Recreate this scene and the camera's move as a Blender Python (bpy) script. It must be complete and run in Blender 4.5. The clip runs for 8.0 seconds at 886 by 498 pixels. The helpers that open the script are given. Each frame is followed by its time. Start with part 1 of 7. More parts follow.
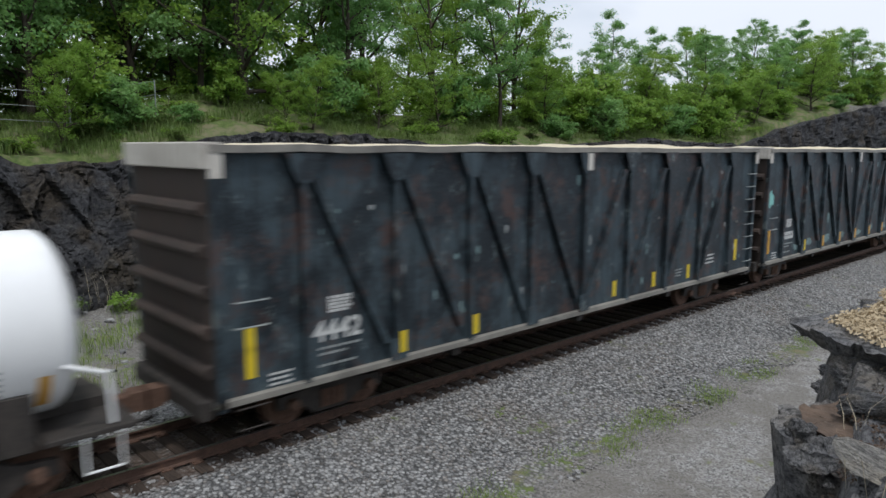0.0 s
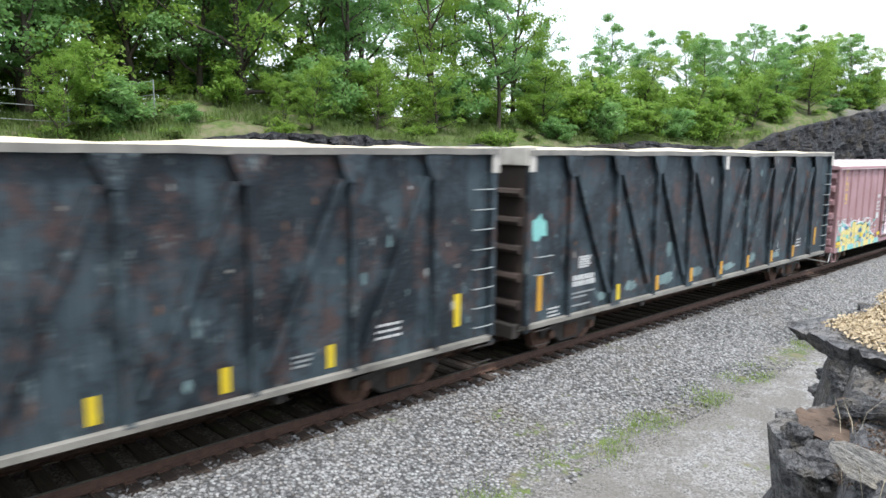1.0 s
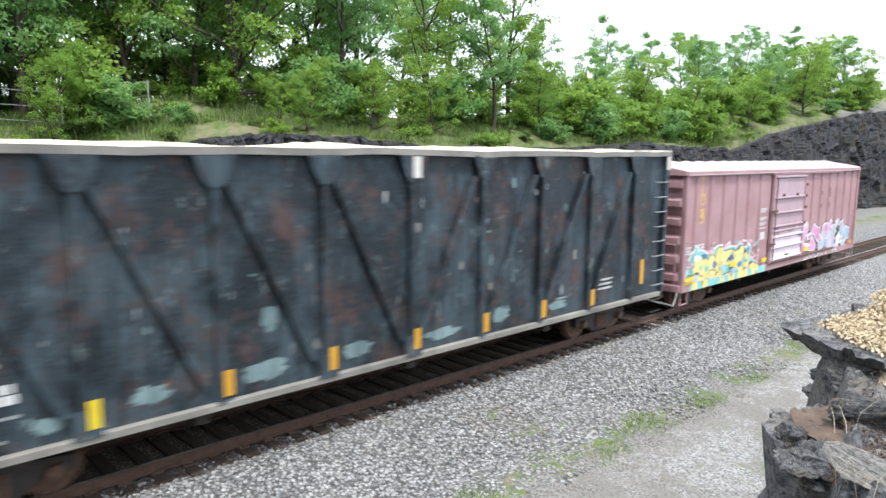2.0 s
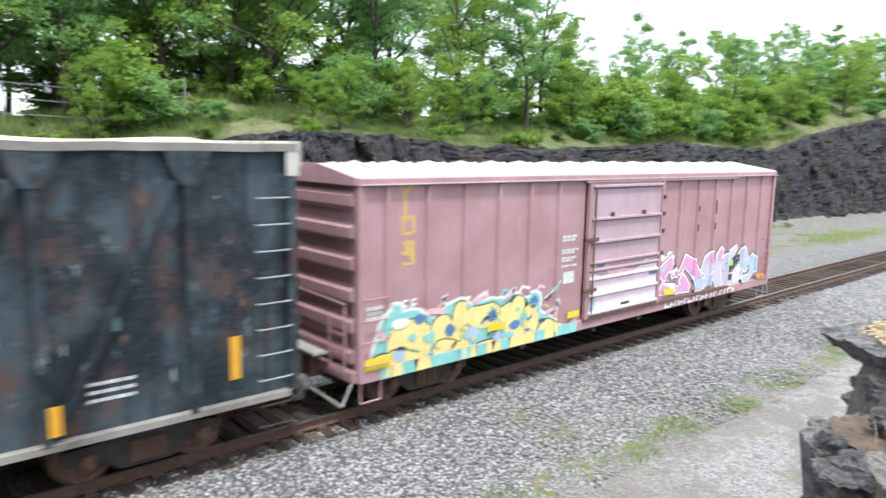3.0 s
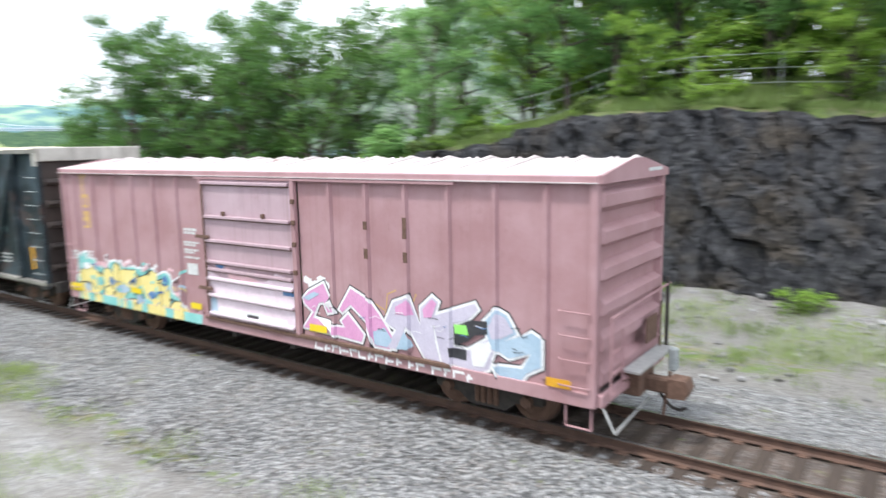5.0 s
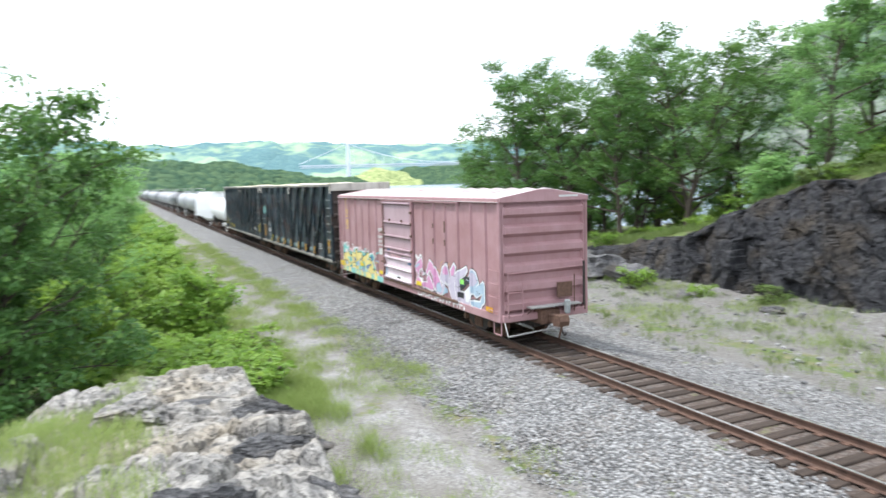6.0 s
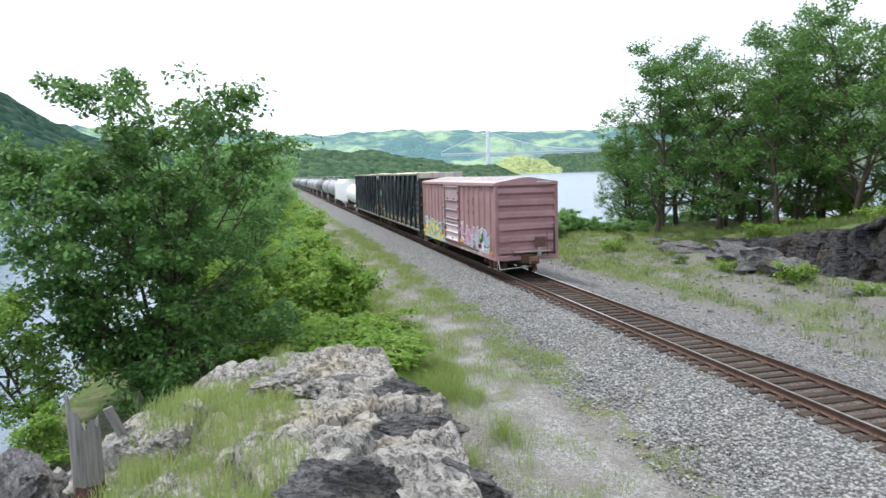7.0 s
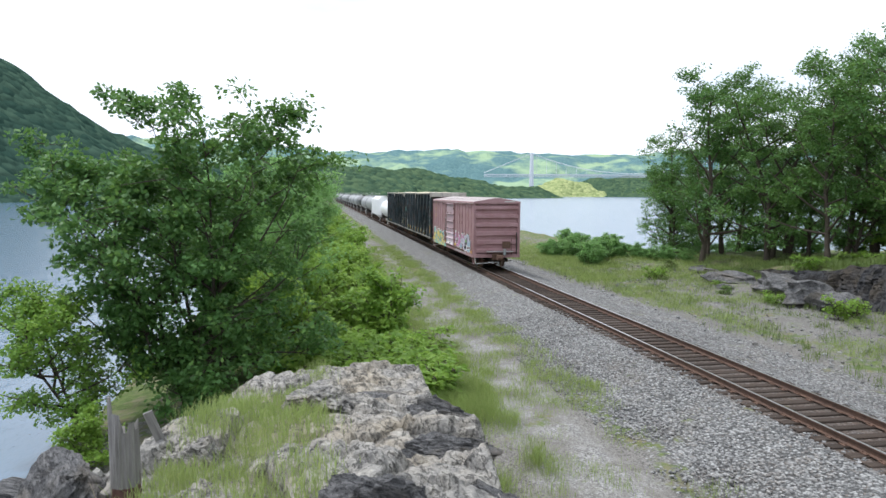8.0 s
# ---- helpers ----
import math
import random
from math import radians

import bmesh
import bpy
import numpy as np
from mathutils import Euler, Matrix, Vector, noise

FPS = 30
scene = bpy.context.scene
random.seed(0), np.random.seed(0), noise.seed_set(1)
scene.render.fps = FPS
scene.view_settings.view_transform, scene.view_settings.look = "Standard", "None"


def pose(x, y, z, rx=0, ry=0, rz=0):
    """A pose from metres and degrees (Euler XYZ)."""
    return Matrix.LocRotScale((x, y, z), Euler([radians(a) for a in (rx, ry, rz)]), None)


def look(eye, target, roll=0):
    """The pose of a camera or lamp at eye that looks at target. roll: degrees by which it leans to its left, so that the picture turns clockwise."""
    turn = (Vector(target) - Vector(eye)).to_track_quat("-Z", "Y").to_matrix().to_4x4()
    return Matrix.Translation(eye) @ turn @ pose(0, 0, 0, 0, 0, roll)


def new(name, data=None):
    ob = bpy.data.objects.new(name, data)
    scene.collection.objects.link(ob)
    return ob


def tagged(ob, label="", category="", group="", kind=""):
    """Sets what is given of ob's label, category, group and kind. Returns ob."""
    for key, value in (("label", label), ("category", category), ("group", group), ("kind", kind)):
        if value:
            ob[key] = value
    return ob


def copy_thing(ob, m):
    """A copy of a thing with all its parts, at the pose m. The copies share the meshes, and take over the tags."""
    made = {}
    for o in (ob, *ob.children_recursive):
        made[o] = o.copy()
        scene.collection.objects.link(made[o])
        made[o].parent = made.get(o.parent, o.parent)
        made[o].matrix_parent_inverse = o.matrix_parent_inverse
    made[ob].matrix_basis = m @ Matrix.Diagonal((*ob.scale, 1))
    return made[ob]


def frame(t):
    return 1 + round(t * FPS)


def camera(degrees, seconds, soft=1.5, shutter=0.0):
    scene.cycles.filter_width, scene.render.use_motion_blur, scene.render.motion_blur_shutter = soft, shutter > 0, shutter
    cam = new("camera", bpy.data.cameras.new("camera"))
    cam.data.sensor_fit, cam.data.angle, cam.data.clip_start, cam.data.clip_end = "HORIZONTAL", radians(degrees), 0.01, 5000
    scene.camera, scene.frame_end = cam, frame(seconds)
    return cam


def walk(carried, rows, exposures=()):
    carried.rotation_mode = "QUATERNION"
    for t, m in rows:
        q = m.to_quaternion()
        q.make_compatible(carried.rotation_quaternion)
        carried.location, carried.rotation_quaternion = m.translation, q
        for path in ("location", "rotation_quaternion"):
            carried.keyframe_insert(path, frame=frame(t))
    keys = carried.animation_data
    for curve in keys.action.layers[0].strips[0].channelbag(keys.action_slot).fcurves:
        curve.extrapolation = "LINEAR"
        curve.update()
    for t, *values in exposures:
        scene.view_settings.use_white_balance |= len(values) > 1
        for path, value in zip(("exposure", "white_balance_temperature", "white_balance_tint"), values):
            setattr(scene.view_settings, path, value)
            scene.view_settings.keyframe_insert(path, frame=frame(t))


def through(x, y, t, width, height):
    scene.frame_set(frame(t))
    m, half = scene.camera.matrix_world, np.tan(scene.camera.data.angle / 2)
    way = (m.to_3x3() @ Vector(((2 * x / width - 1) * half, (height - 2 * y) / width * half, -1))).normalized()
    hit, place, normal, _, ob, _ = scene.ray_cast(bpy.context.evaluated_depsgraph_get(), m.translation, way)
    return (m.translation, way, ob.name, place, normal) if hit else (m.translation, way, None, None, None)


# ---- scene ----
EYE = (0.0, 0.0, 5.05)        # standing on the outcrop beside the line; z = 0 is the rail top
YC = 11.70                    # centre line of the track, which runs along x
PATH = [
    (0.0, -43.05, -8.26, -0.24), (0.5, -43.06, -8.17, -0.42), (1.0, -43.16, -8.12, -0.60), (1.5, -43.57, -8.05, -0.59),
    (2.8, -43.02, -8.02, -1.09), (3.0, -41.0, -8.2, -1.03), (3.5, -29.55, -8.83, -1.0), (4.0, -10.75, -8.86, -0.04),
    (4.2, -2.3, -9.35, -0.1), (5.3, 47.03, -7.8, 1.74), (5.5, 53.09, -7.06, 2.12), (6.0, 64.97, -5.53, 1.52),
    (6.5, 72.71, -6.65, 2.33), (7.0, 76.36, -6.23, 1.55), (7.5, 78.31, -5.35, 0.11), (8.0, 79.84, -4.58, -0.36)]
cam = camera(65.06, 8.0, soft=1.5, shutter=0.4)
# the camera swings a little towards the line as it pans past it
SWING = {3.0: 0.03, 3.5: 0.10, 4.0: 0.22, 4.2: 0.22, 5.3: 0.04}
walk(cam, [(t, pose(EYE[0], EYE[1] + SWING.get(t, 0.0), EYE[2], 90 + p, r, y)) for t, y, p, r in PATH], exposures=[(0.0, -0.5), (0.5, 0.36), (1.0, 0.58), (1.5, 0.74), (3.0, 0.86), (3.5, 0.78), (4.0, 0.60), (5.5, 0.88), (6.0, 0.78), (6.5, 0.49), (7.0, 0.31), (8.0, 0.10)])

# ---- light: bright hazy overcast ----
SUN_EL, SUN_AZ = 67.0, 205.0          # degrees; azimuth from +y, clockwise
world = bpy.data.worlds.new("world")
scene.world = world
world.use_nodes = True
wn, wl = world.node_tree.nodes, world.node_tree.links
wn.clear()
w_out = wn.new("ShaderNodeOutputWorld")
w_add = wn.new("ShaderNodeMixShader")
w_sky = wn.new("ShaderNodeTexSky")
w_sky.sky_type, w_sky.sun_disc = "NISHITA", False
w_sky.sun_elevation, w_sky.sun_rotation = radians(SUN_EL), radians(SUN_AZ)
w_b1 = wn.new("ShaderNodeBackground")
w_b1.inputs["Strength"].default_value = 0.15
w_b2 = wn.new("ShaderNodeBackground")
w_b2.inputs["Color"].default_value = (0.89, 0.955, 1.07, 1)
w_b2.inputs["Strength"].default_value = 1.35
w_tc = wn.new("ShaderNodeTexCoord")
w_map = wn.new("ShaderNodeMapping")
w_map.inputs["Scale"].default_value = (1.0, 1.0, 2.6)
w_noise = wn.new("ShaderNodeTexNoise")
w_noise.inputs["Scale"].default_value = 2.3
w_noise.inputs["Detail"].default_value = 5.0
w_ramp = wn.new("ShaderNodeMapRange")
w_ramp.inputs["From Min"].default_value, w_ramp.inputs["From Max"].default_value = 0.30, 0.48
w_ramp.inputs["To Min"].default_value, w_ramp.inputs["To Max"].default_value = 0.55, 1.0
wl.new(w_tc.outputs["Generated"], w_map.inputs["Vector"])
wl.new(w_map.outputs["Vector"], w_noise.inputs["Vector"])
wl.new(w_noise.outputs["Fac"], w_ramp.inputs["Value"])
wl.new(w_sky.outputs["Color"], w_b1.inputs["Color"])
wl.new(w_ramp.outputs["Result"], w_add.inputs["Fac"])
wl.new(w_b1.outputs["Background"], w_add.inputs[1])
wl.new(w_b2.outputs["Background"], w_add.inputs[2])
wl.new(w_add.outputs["Shader"], w_out.inputs["Surface"])

sun = new("sun", bpy.data.lights.new("sun", "SUN"))
sun.data.energy, sun.data.angle, sun.data.color = 2.3, radians(7), (1.0, 0.985, 0.97)
_sd = Vector((math.sin(radians(SUN_AZ)) * math.cos(radians(SUN_EL)), math.cos(radians(SUN_AZ)) * math.cos(radians(SUN_EL)), math.sin(radians(SUN_EL))))
sun.matrix_world = look(_sd * 100, (0, 0, 0))


# ---- materials ----
class Nodes:
    """A small builder for node materials; coordinates are metres in the thing's own space."""

    def __init__(self, name):
        self.mat = bpy.data.materials.new(name)
        self.mat.use_nodes = True
        self.t = self.mat.node_tree
        self.t.nodes.clear()
        self.out = self.t.nodes.new("ShaderNodeOutputMaterial")
        self.tc = self.t.nodes.new("ShaderNodeTexCoord")
        self.xyz = self.tc.outputs["Object"]

    def node(self, kind, **values):
        n = self.t.nodes.new("ShaderNode" + kind)
        for k, v in values.items():
            if hasattr(v, "is_linked"):
                self.t.links.new(v, n.inputs[k.replace("_", " ")])
            else:
                n.inputs[k.replace("_", " ")].default_value = v
        return n

    def link(self, a, b):
        self.t.links.new(a, b)

    def stretch(self, sx, sy, sz, vec=None):
        return self.node("Mapping", Vector=vec or self.xyz, Scale=(sx, sy, sz)).outputs[0]

    def noise(self, scale, detail=4.0, rough=0.55, vec=None):
        return self.node("TexNoise", Vector=vec or self.xyz, Scale=scale, Detail=detail, Roughness=rough).outputs["Fac"]

    def voronoi(self, scale, feature="F1", vec=None, rand=1.0):
        n = self.node("TexVoronoi", Vector=vec or self.xyz, Scale=scale, Randomness=rand)
        n.feature = feature
        return n

    def ramp(self, fac, lo, hi, a=0.0, b=1.0):
        n = self.node("MapRange", Value=fac)
        for k, v in (("From Min", lo), ("From Max", hi), ("To Min", a), ("To Max", b)):
            n.inputs[k].default_value = v
        return n.outputs[0]

    def mix(self, fac, a, b, mode="MIX"):
        n = self.t.nodes.new("ShaderNodeMix")
        n.data_type, n.blend_type = "RGBA", mode
        for sock, v in ((n.inputs[0], fac), (n.inputs[6], a), (n.inputs[7], b)):
            if hasattr(v, "is_linked"):
                self.link(v, sock)
            else:
                sock.default_value = v if isinstance(v, float) else (*v, 1.0)
        return n.outputs[2]

    def math(self, op, a, b=0.0):
        n = self.t.nodes.new("ShaderNodeMath")
        n.operation = op
        for sock, v in zip(n.inputs, (a, b)):
            if hasattr(v, "is_linked"):
                self.link(v, sock)
            else:
                sock.default_value = v
        return n.outputs[0]

    def bump(self, height, strength=0.4, distance=0.01, normal=None):
        n = self.node("Bump", Height=height, Strength=strength, Distance=distance)
        if normal is not None:
            self.link(normal, n.inputs["Normal"])
        return n.outputs[0]

    def surface(self, color, rough=0.7, metal=0.0, normal=None, spec=0.5):
        b = self.t.nodes.new("ShaderNodeBsdfPrincipled")
        for key, v in (("Base Color", color), ("Roughness", rough), ("Metallic", metal), ("Specular IOR Level", spec)):
            if hasattr(v, "is_linked"):
                self.link(v, b.inputs[key])
            else:
                b.inputs[key].default_value = (*v, 1.0) if isinstance(v, tuple) else v
        if normal is not None:
            self.link(normal, b.inputs["Normal"])
        self.link(b.outputs[0], self.out.inputs["Surface"])
        return b


def paint_mat(name, base, fade, rust=(0.09, 0.04, 0.022), rust_amount=0.35, rough=0.65, streak=0.5, dirt=(0.035, 0.03, 0.028)):
    """Weathered paint on sheet metal: faded patches, vertical streaks, rust spots and grime."""
    n = Nodes(name)
    blotch = n.noise(0.9, 6.0, 0.62)
    col = n.mix(n.ramp(blotch, 0.35, 0.68), base, fade)
    run = n.noise(1.0, 5.0, 0.6, n.stretch(7.0, 7.0, 0.28))
    col = n.mix(n.math("MULTIPLY", n.ramp(run, 0.5, 0.78), streak), col, dirt)
    spots = n.noise(2.4, 8.0, 0.72, n.stretch(1.0, 1.0, 0.6))
    col = n.mix(n.math("MULTIPLY", n.ramp(spots, 0.60, 0.72), rust_amount), col, rust)
    fine = n.noise(38.0, 3.0)
    col = n.mix(n.ramp(fine, 0.3, 0.7, 0.0, 0.16), col, fade)
    n.surface(col, n.ramp(blotch, 0.3, 0.7, rough - 0.1, rough + 0.15), 0.0, n.bump(n.math("ADD", n.noise(5.0), n.math("MULTIPLY", fine, 0.2)), 0.25, 0.02))
    return n.mat


def worn_mat(name, base, fade, rust, scuff):
    """Old dark paint worn through in broad blotches, with run-down grime, rust bloom and pale scuffs."""
    n = Nodes(name)
    big = n.noise(0.9, 9.0, 0.74, n.stretch(1.0, 1.0, 0.75))
    col = n.mix(n.ramp(big, 0.45, 0.56), base, fade)
    run = n.noise(1.3, 6.0, 0.68, n.stretch(5.0, 5.0, 0.3))
    col = n.mix(n.ramp(run, 0.47, 0.62, 0.0, 0.75), col, base)
    bloom = n.noise(1.5, 9.0, 0.78, n.stretch(1.0, 1.0, 0.8))
    col = n.mix(n.ramp(bloom, 0.52, 0.62, 0.0, 0.75), col, rust)
    chips = n.noise(2.6, 9.0, 0.8, n.stretch(1.0, 1.0, 0.6))
    col = n.mix(n.ramp(chips, 0.575, 0.64, 0.0, 0.8), col, scuff)
    fine = n.noise(26.0, 5.0, 0.7)
    col = n.mix(n.ramp(fine, 0.45, 0.7, 0.0, 0.5), col, fade)
    n.surface(col, n.ramp(big, 0.35, 0.65, 0.45, 0.75), 0.0, n.bump(n.math("ADD", big, n.math("MULTIPLY", chips, 0.3)), 0.3, 0.02), 0.36)
    return n.mat


def plain_mat(name, a, b, rough=0.7, scale=6.0, metal=0.0, bump=0.2):
    n = Nodes(name)
    f = n.noise(scale, 6.0, 0.65)
    g = n.noise(scale * 9, 3.0)
    col = n.mix(n.ramp(f, 0.32, 0.68), a, b)
    col = n.mix(n.ramp(g, 0.35, 0.7, 0.0, 0.3), col, tuple(v * 0.6 for v in a))
    n.surface(col, rough, metal, n.bump(g, bump, 0.01))
    return n.mat


def rock_mat(name, a, b, stain, moss, scale=1.0, moss_amount=0.4, bump=0.7, grain=(0.5, 0.9, 2.6)):
    """Layered, fractured rock: tilted beds, cracks, lichen and iron stains."""
    n = Nodes(name)
    beds = n.noise(2.2 * scale, 8.0, 0.68, n.stretch(*grain))
    seams = n.noise(3.0 * scale, 5.0, 0.6, n.stretch(grain[0] * 0.7, grain[1] * 0.9, grain[2] * 1.5))
    seam = n.ramp(n.math("ABSOLUTE", n.math("SUBTRACT", seams, 0.5)), 0.0, 0.022, 1.0, 0.0)
    zone = n.noise(0.7 * scale, 5.0, 0.6)
    mid = n.noise(7.0 * scale, 7.0, 0.72)
    fine = n.noise(30.0 * scale, 5.0, 0.7)
    col = n.mix(n.ramp(beds, 0.38, 0.62), a, b)
    col = n.mix(n.ramp(zone, 0.48, 0.64, 0.0, 0.8), col, stain)
    col = n.mix(n.ramp(n.noise(3.1 * scale, 7.0, 0.74), 0.57, 0.66, 0.0, moss_amount), col, moss)
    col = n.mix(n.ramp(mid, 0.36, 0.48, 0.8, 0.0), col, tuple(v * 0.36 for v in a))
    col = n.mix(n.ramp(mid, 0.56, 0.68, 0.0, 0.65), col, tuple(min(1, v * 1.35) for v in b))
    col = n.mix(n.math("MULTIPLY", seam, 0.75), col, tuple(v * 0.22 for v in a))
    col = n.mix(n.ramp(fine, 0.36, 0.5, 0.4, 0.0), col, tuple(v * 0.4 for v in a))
    h = n.math("ADD", n.math("MULTIPLY", beds, 1.0), n.math("ADD", n.math("MULTIPLY", mid, 0.8), n.math("ADD", n.math("MULTIPLY", fine, 0.25), n.math("MULTIPLY", seam, -0.35))))
    n.surface(col, 0.86, 0.0, n.bump(h, bump, 0.10 / scale), 0.3)
    return n.mat


def leaf_mat(name, dark, light, yellow, through=0.35):
    n = Nodes(name)
    geo = n.node("NewGeometry")
    obj = n.node("ObjectInfo")
    r = geo.outputs["Random Per Island"]
    col = n.mix(n.ramp(r, 0.0, 1.0), dark, light)
    col = n.mix(n.ramp(r, 0.82, 1.0, 0.0, 0.8), col, yellow)
    col = n.mix(n.math("MULTIPLY", obj.outputs["Random"], 0.45), col, yellow)
    big = n.noise(0.55, 3.0)
    col = n.mix(n.ramp(big, 0.35, 0.65, 0.0, 0.45), col, light)
    b = n.surface(col, 0.5, 0.0, None, 0.35)
    tr = n.node("BsdfTranslucent", Color=n.mix(0.5, col, yellow))
    m = n.node("MixShader", Fac=through)
    n.link(b.outputs[0], m.inputs[1])
    n.link(tr.outputs[0], m.inputs[2])
    n.link(m.outputs[0], n.out.inputs["Surface"])
    return n.mat


def ground_mat():
    """Ballast, access track, grass and rubble, laid out by the sheet's own zones."""
    n = Nodes("ground")
    zone = n.node("VertexColor")
    zone.layer_name = "zone"
    sep = n.node("SeparateColor", Color=zone.outputs[0])
    ballast, grass, track = sep.outputs[0], sep.outputs[1], sep.outputs[2]
    patch = n.noise(0.55, 7.0, 0.68)
    fine = n.noise(3.3, 6.0, 0.7)
    v = n.voronoi(15.0)
    v2 = n.voronoi(29.0)
    stone = n.mix(n.ramp(n.node("SeparateColor", Color=v.outputs["Color"]).outputs[0], 0.0, 1.0), (0.10, 0.102, 0.103), (0.46, 0.462, 0.455))
    stone = n.mix(n.ramp(n.node("SeparateColor", Color=v.outputs["Color"]).outputs[1], 0.8, 1.0, 0.0, 0.5), stone, (0.33, 0.28, 0.24))
    stone = n.mix(n.ramp(v.outputs["Distance"], 0.35, 0.7, 0.0, 0.75), stone, (0.035, 0.034, 0.033))
    stone = n.mix(n.ramp(patch, 0.50, 0.72, 0.0, 0.35), stone, (0.21, 0.185, 0.16))
    oil = n.mix(n.ramp(fine, 0.3, 0.7), (0.05, 0.037, 0.03), (0.14, 0.092, 0.066))
    stone = n.mix(n.math("MULTIPLY", n.ramp(n.math("MULTIPLY", ballast, track), 0.3, 0.9), 0.72), stone, oil)
    grit = n.mix(n.ramp(n.node("SeparateColor", Color=v2.outputs["Color"]).outputs[0], 0.0, 1.0), (0.10, 0.099, 0.096), (0.40, 0.395, 0.385))
    grit = n.mix(n.ramp(fine, 0.42, 0.66, 0.0, 0.6), grit, (0.24, 0.228, 0.208))
    grit = n.mix(n.ramp(n.noise(0.9, 6.0, 0.7), 0.44, 0.58, 0.0, 0.7), grit, (0.16, 0.148, 0.13))
    turf = n.mix(n.ramp(fine, 0.35, 0.65), (0.06, 0.098, 0.026), (0.14, 0.182, 0.06))
    turf = n.mix(n.ramp(n.noise(1.3, 5.0), 0.46, 0.62, 0.0, 0.85), turf, (0.20, 0.175, 0.115))
    wob = n.math("MULTIPLY", n.math("SUBTRACT", n.math("ADD", patch, n.math("MULTIPLY", fine, 0.9)), 0.95), 2.6)
    soil = n.mix(n.ramp(n.node("SeparateColor", Color=v2.outputs["Color"]).outputs[0], 0.1, 0.9), (0.10, 0.094, 0.086), (0.25, 0.238, 0.22))
    col = n.mix(n.ramp(n.math("ADD", track, wob), 0.30, 0.70), soil, grit)
    col = n.mix(n.ramp(n.math("ADD", ballast, n.math("MULTIPLY", wob, 0.6)), 0.30, 0.70), col, stone)
    col = n.mix(n.ramp(n.math("ADD", grass, wob), 0.40, 0.72), col, turf)
    h = n.math("ADD", n.math("MULTIPLY", n.ramp(v.outputs["Distance"], 0.0, 0.8, 1.0, 0.0), ballast), n.math("ADD", n.math("MULTIPLY", v2.outputs["Distance"], -0.35), n.math("MULTIPLY", fine, 0.6)))
    n.surface(col, 0.9, 0.0, n.bump(h, 0.9, 0.05), 0.25)
    return n.mat


def stone_mat():
    n = Nodes("ballast_stone")
    r = n.node("NewGeometry").outputs["Random Per Island"]
    col = n.mix(r, (0.11, 0.11, 0.112), (0.36, 0.36, 0.355))
    col = n.mix(n.ramp(n.noise(0.7, 5.0), 0.5, 0.7, 0.0, 0.45), col, (0.21, 0.17, 0.135))
    n.surface(col, 0.88, 0.0, n.bump(n.noise(60.0), 0.4, 0.01), 0.3)
    return n.mat


def water_mat():
    n = Nodes("river_water")
    h = n.math("ADD", n.noise(0.8, 4.0, 0.6, n.stretch(1.0, 1.6, 1.0)), n.math("MULTIPLY", n.noise(0.12, 3.0), 1.2))
    n.surface((0.08, 0.145, 0.22), 0.2, 0.0, n.bump(h, 0.22, 0.25), 1.0)
    return n.mat


def hill_mat(name, a, b, sun_or_rock=None):
    n = Nodes(name)
    v = n.voronoi(0.11)
    big = n.noise(0.006, 5.0)
    col = n.mix(n.ramp(n.node("SeparateColor", Color=v.outputs["Color"]).outputs[0], 0.0, 1.0), a, b)
    # broad patches: sunlight painted on the far ridge, bare rock on the mountain
    if sun_or_rock:
        col = n.mix(n.ramp(big, 0.47, 0.60), col, sun_or_rock)
    n.surface(col, 1.0, 0.0, n.bump(n.math("MULTIPLY", v.outputs["Distance"], -1.0), 0.8, 6.0), 0.0)
    return n.mat


def wood_mat(name, a, b, axis=0):
    n = Nodes(name)
    s = [9.0, 9.0, 9.0]
    s[axis] = 0.7
    g = n.noise(3.0, 7.0, 0.7, n.stretch(*s))
    r = n.node("ObjectInfo").outputs["Random"]
    col = n.mix(n.ramp(g, 0.3, 0.7), a, b)
    col = n.mix(n.math("MULTIPLY", r, 0.45), col, tuple(v * 0.5 for v in a))
    n.surface(col, 0.9, 0.0, n.bump(g, 0.7, 0.02), 0.2)
    return n.mat


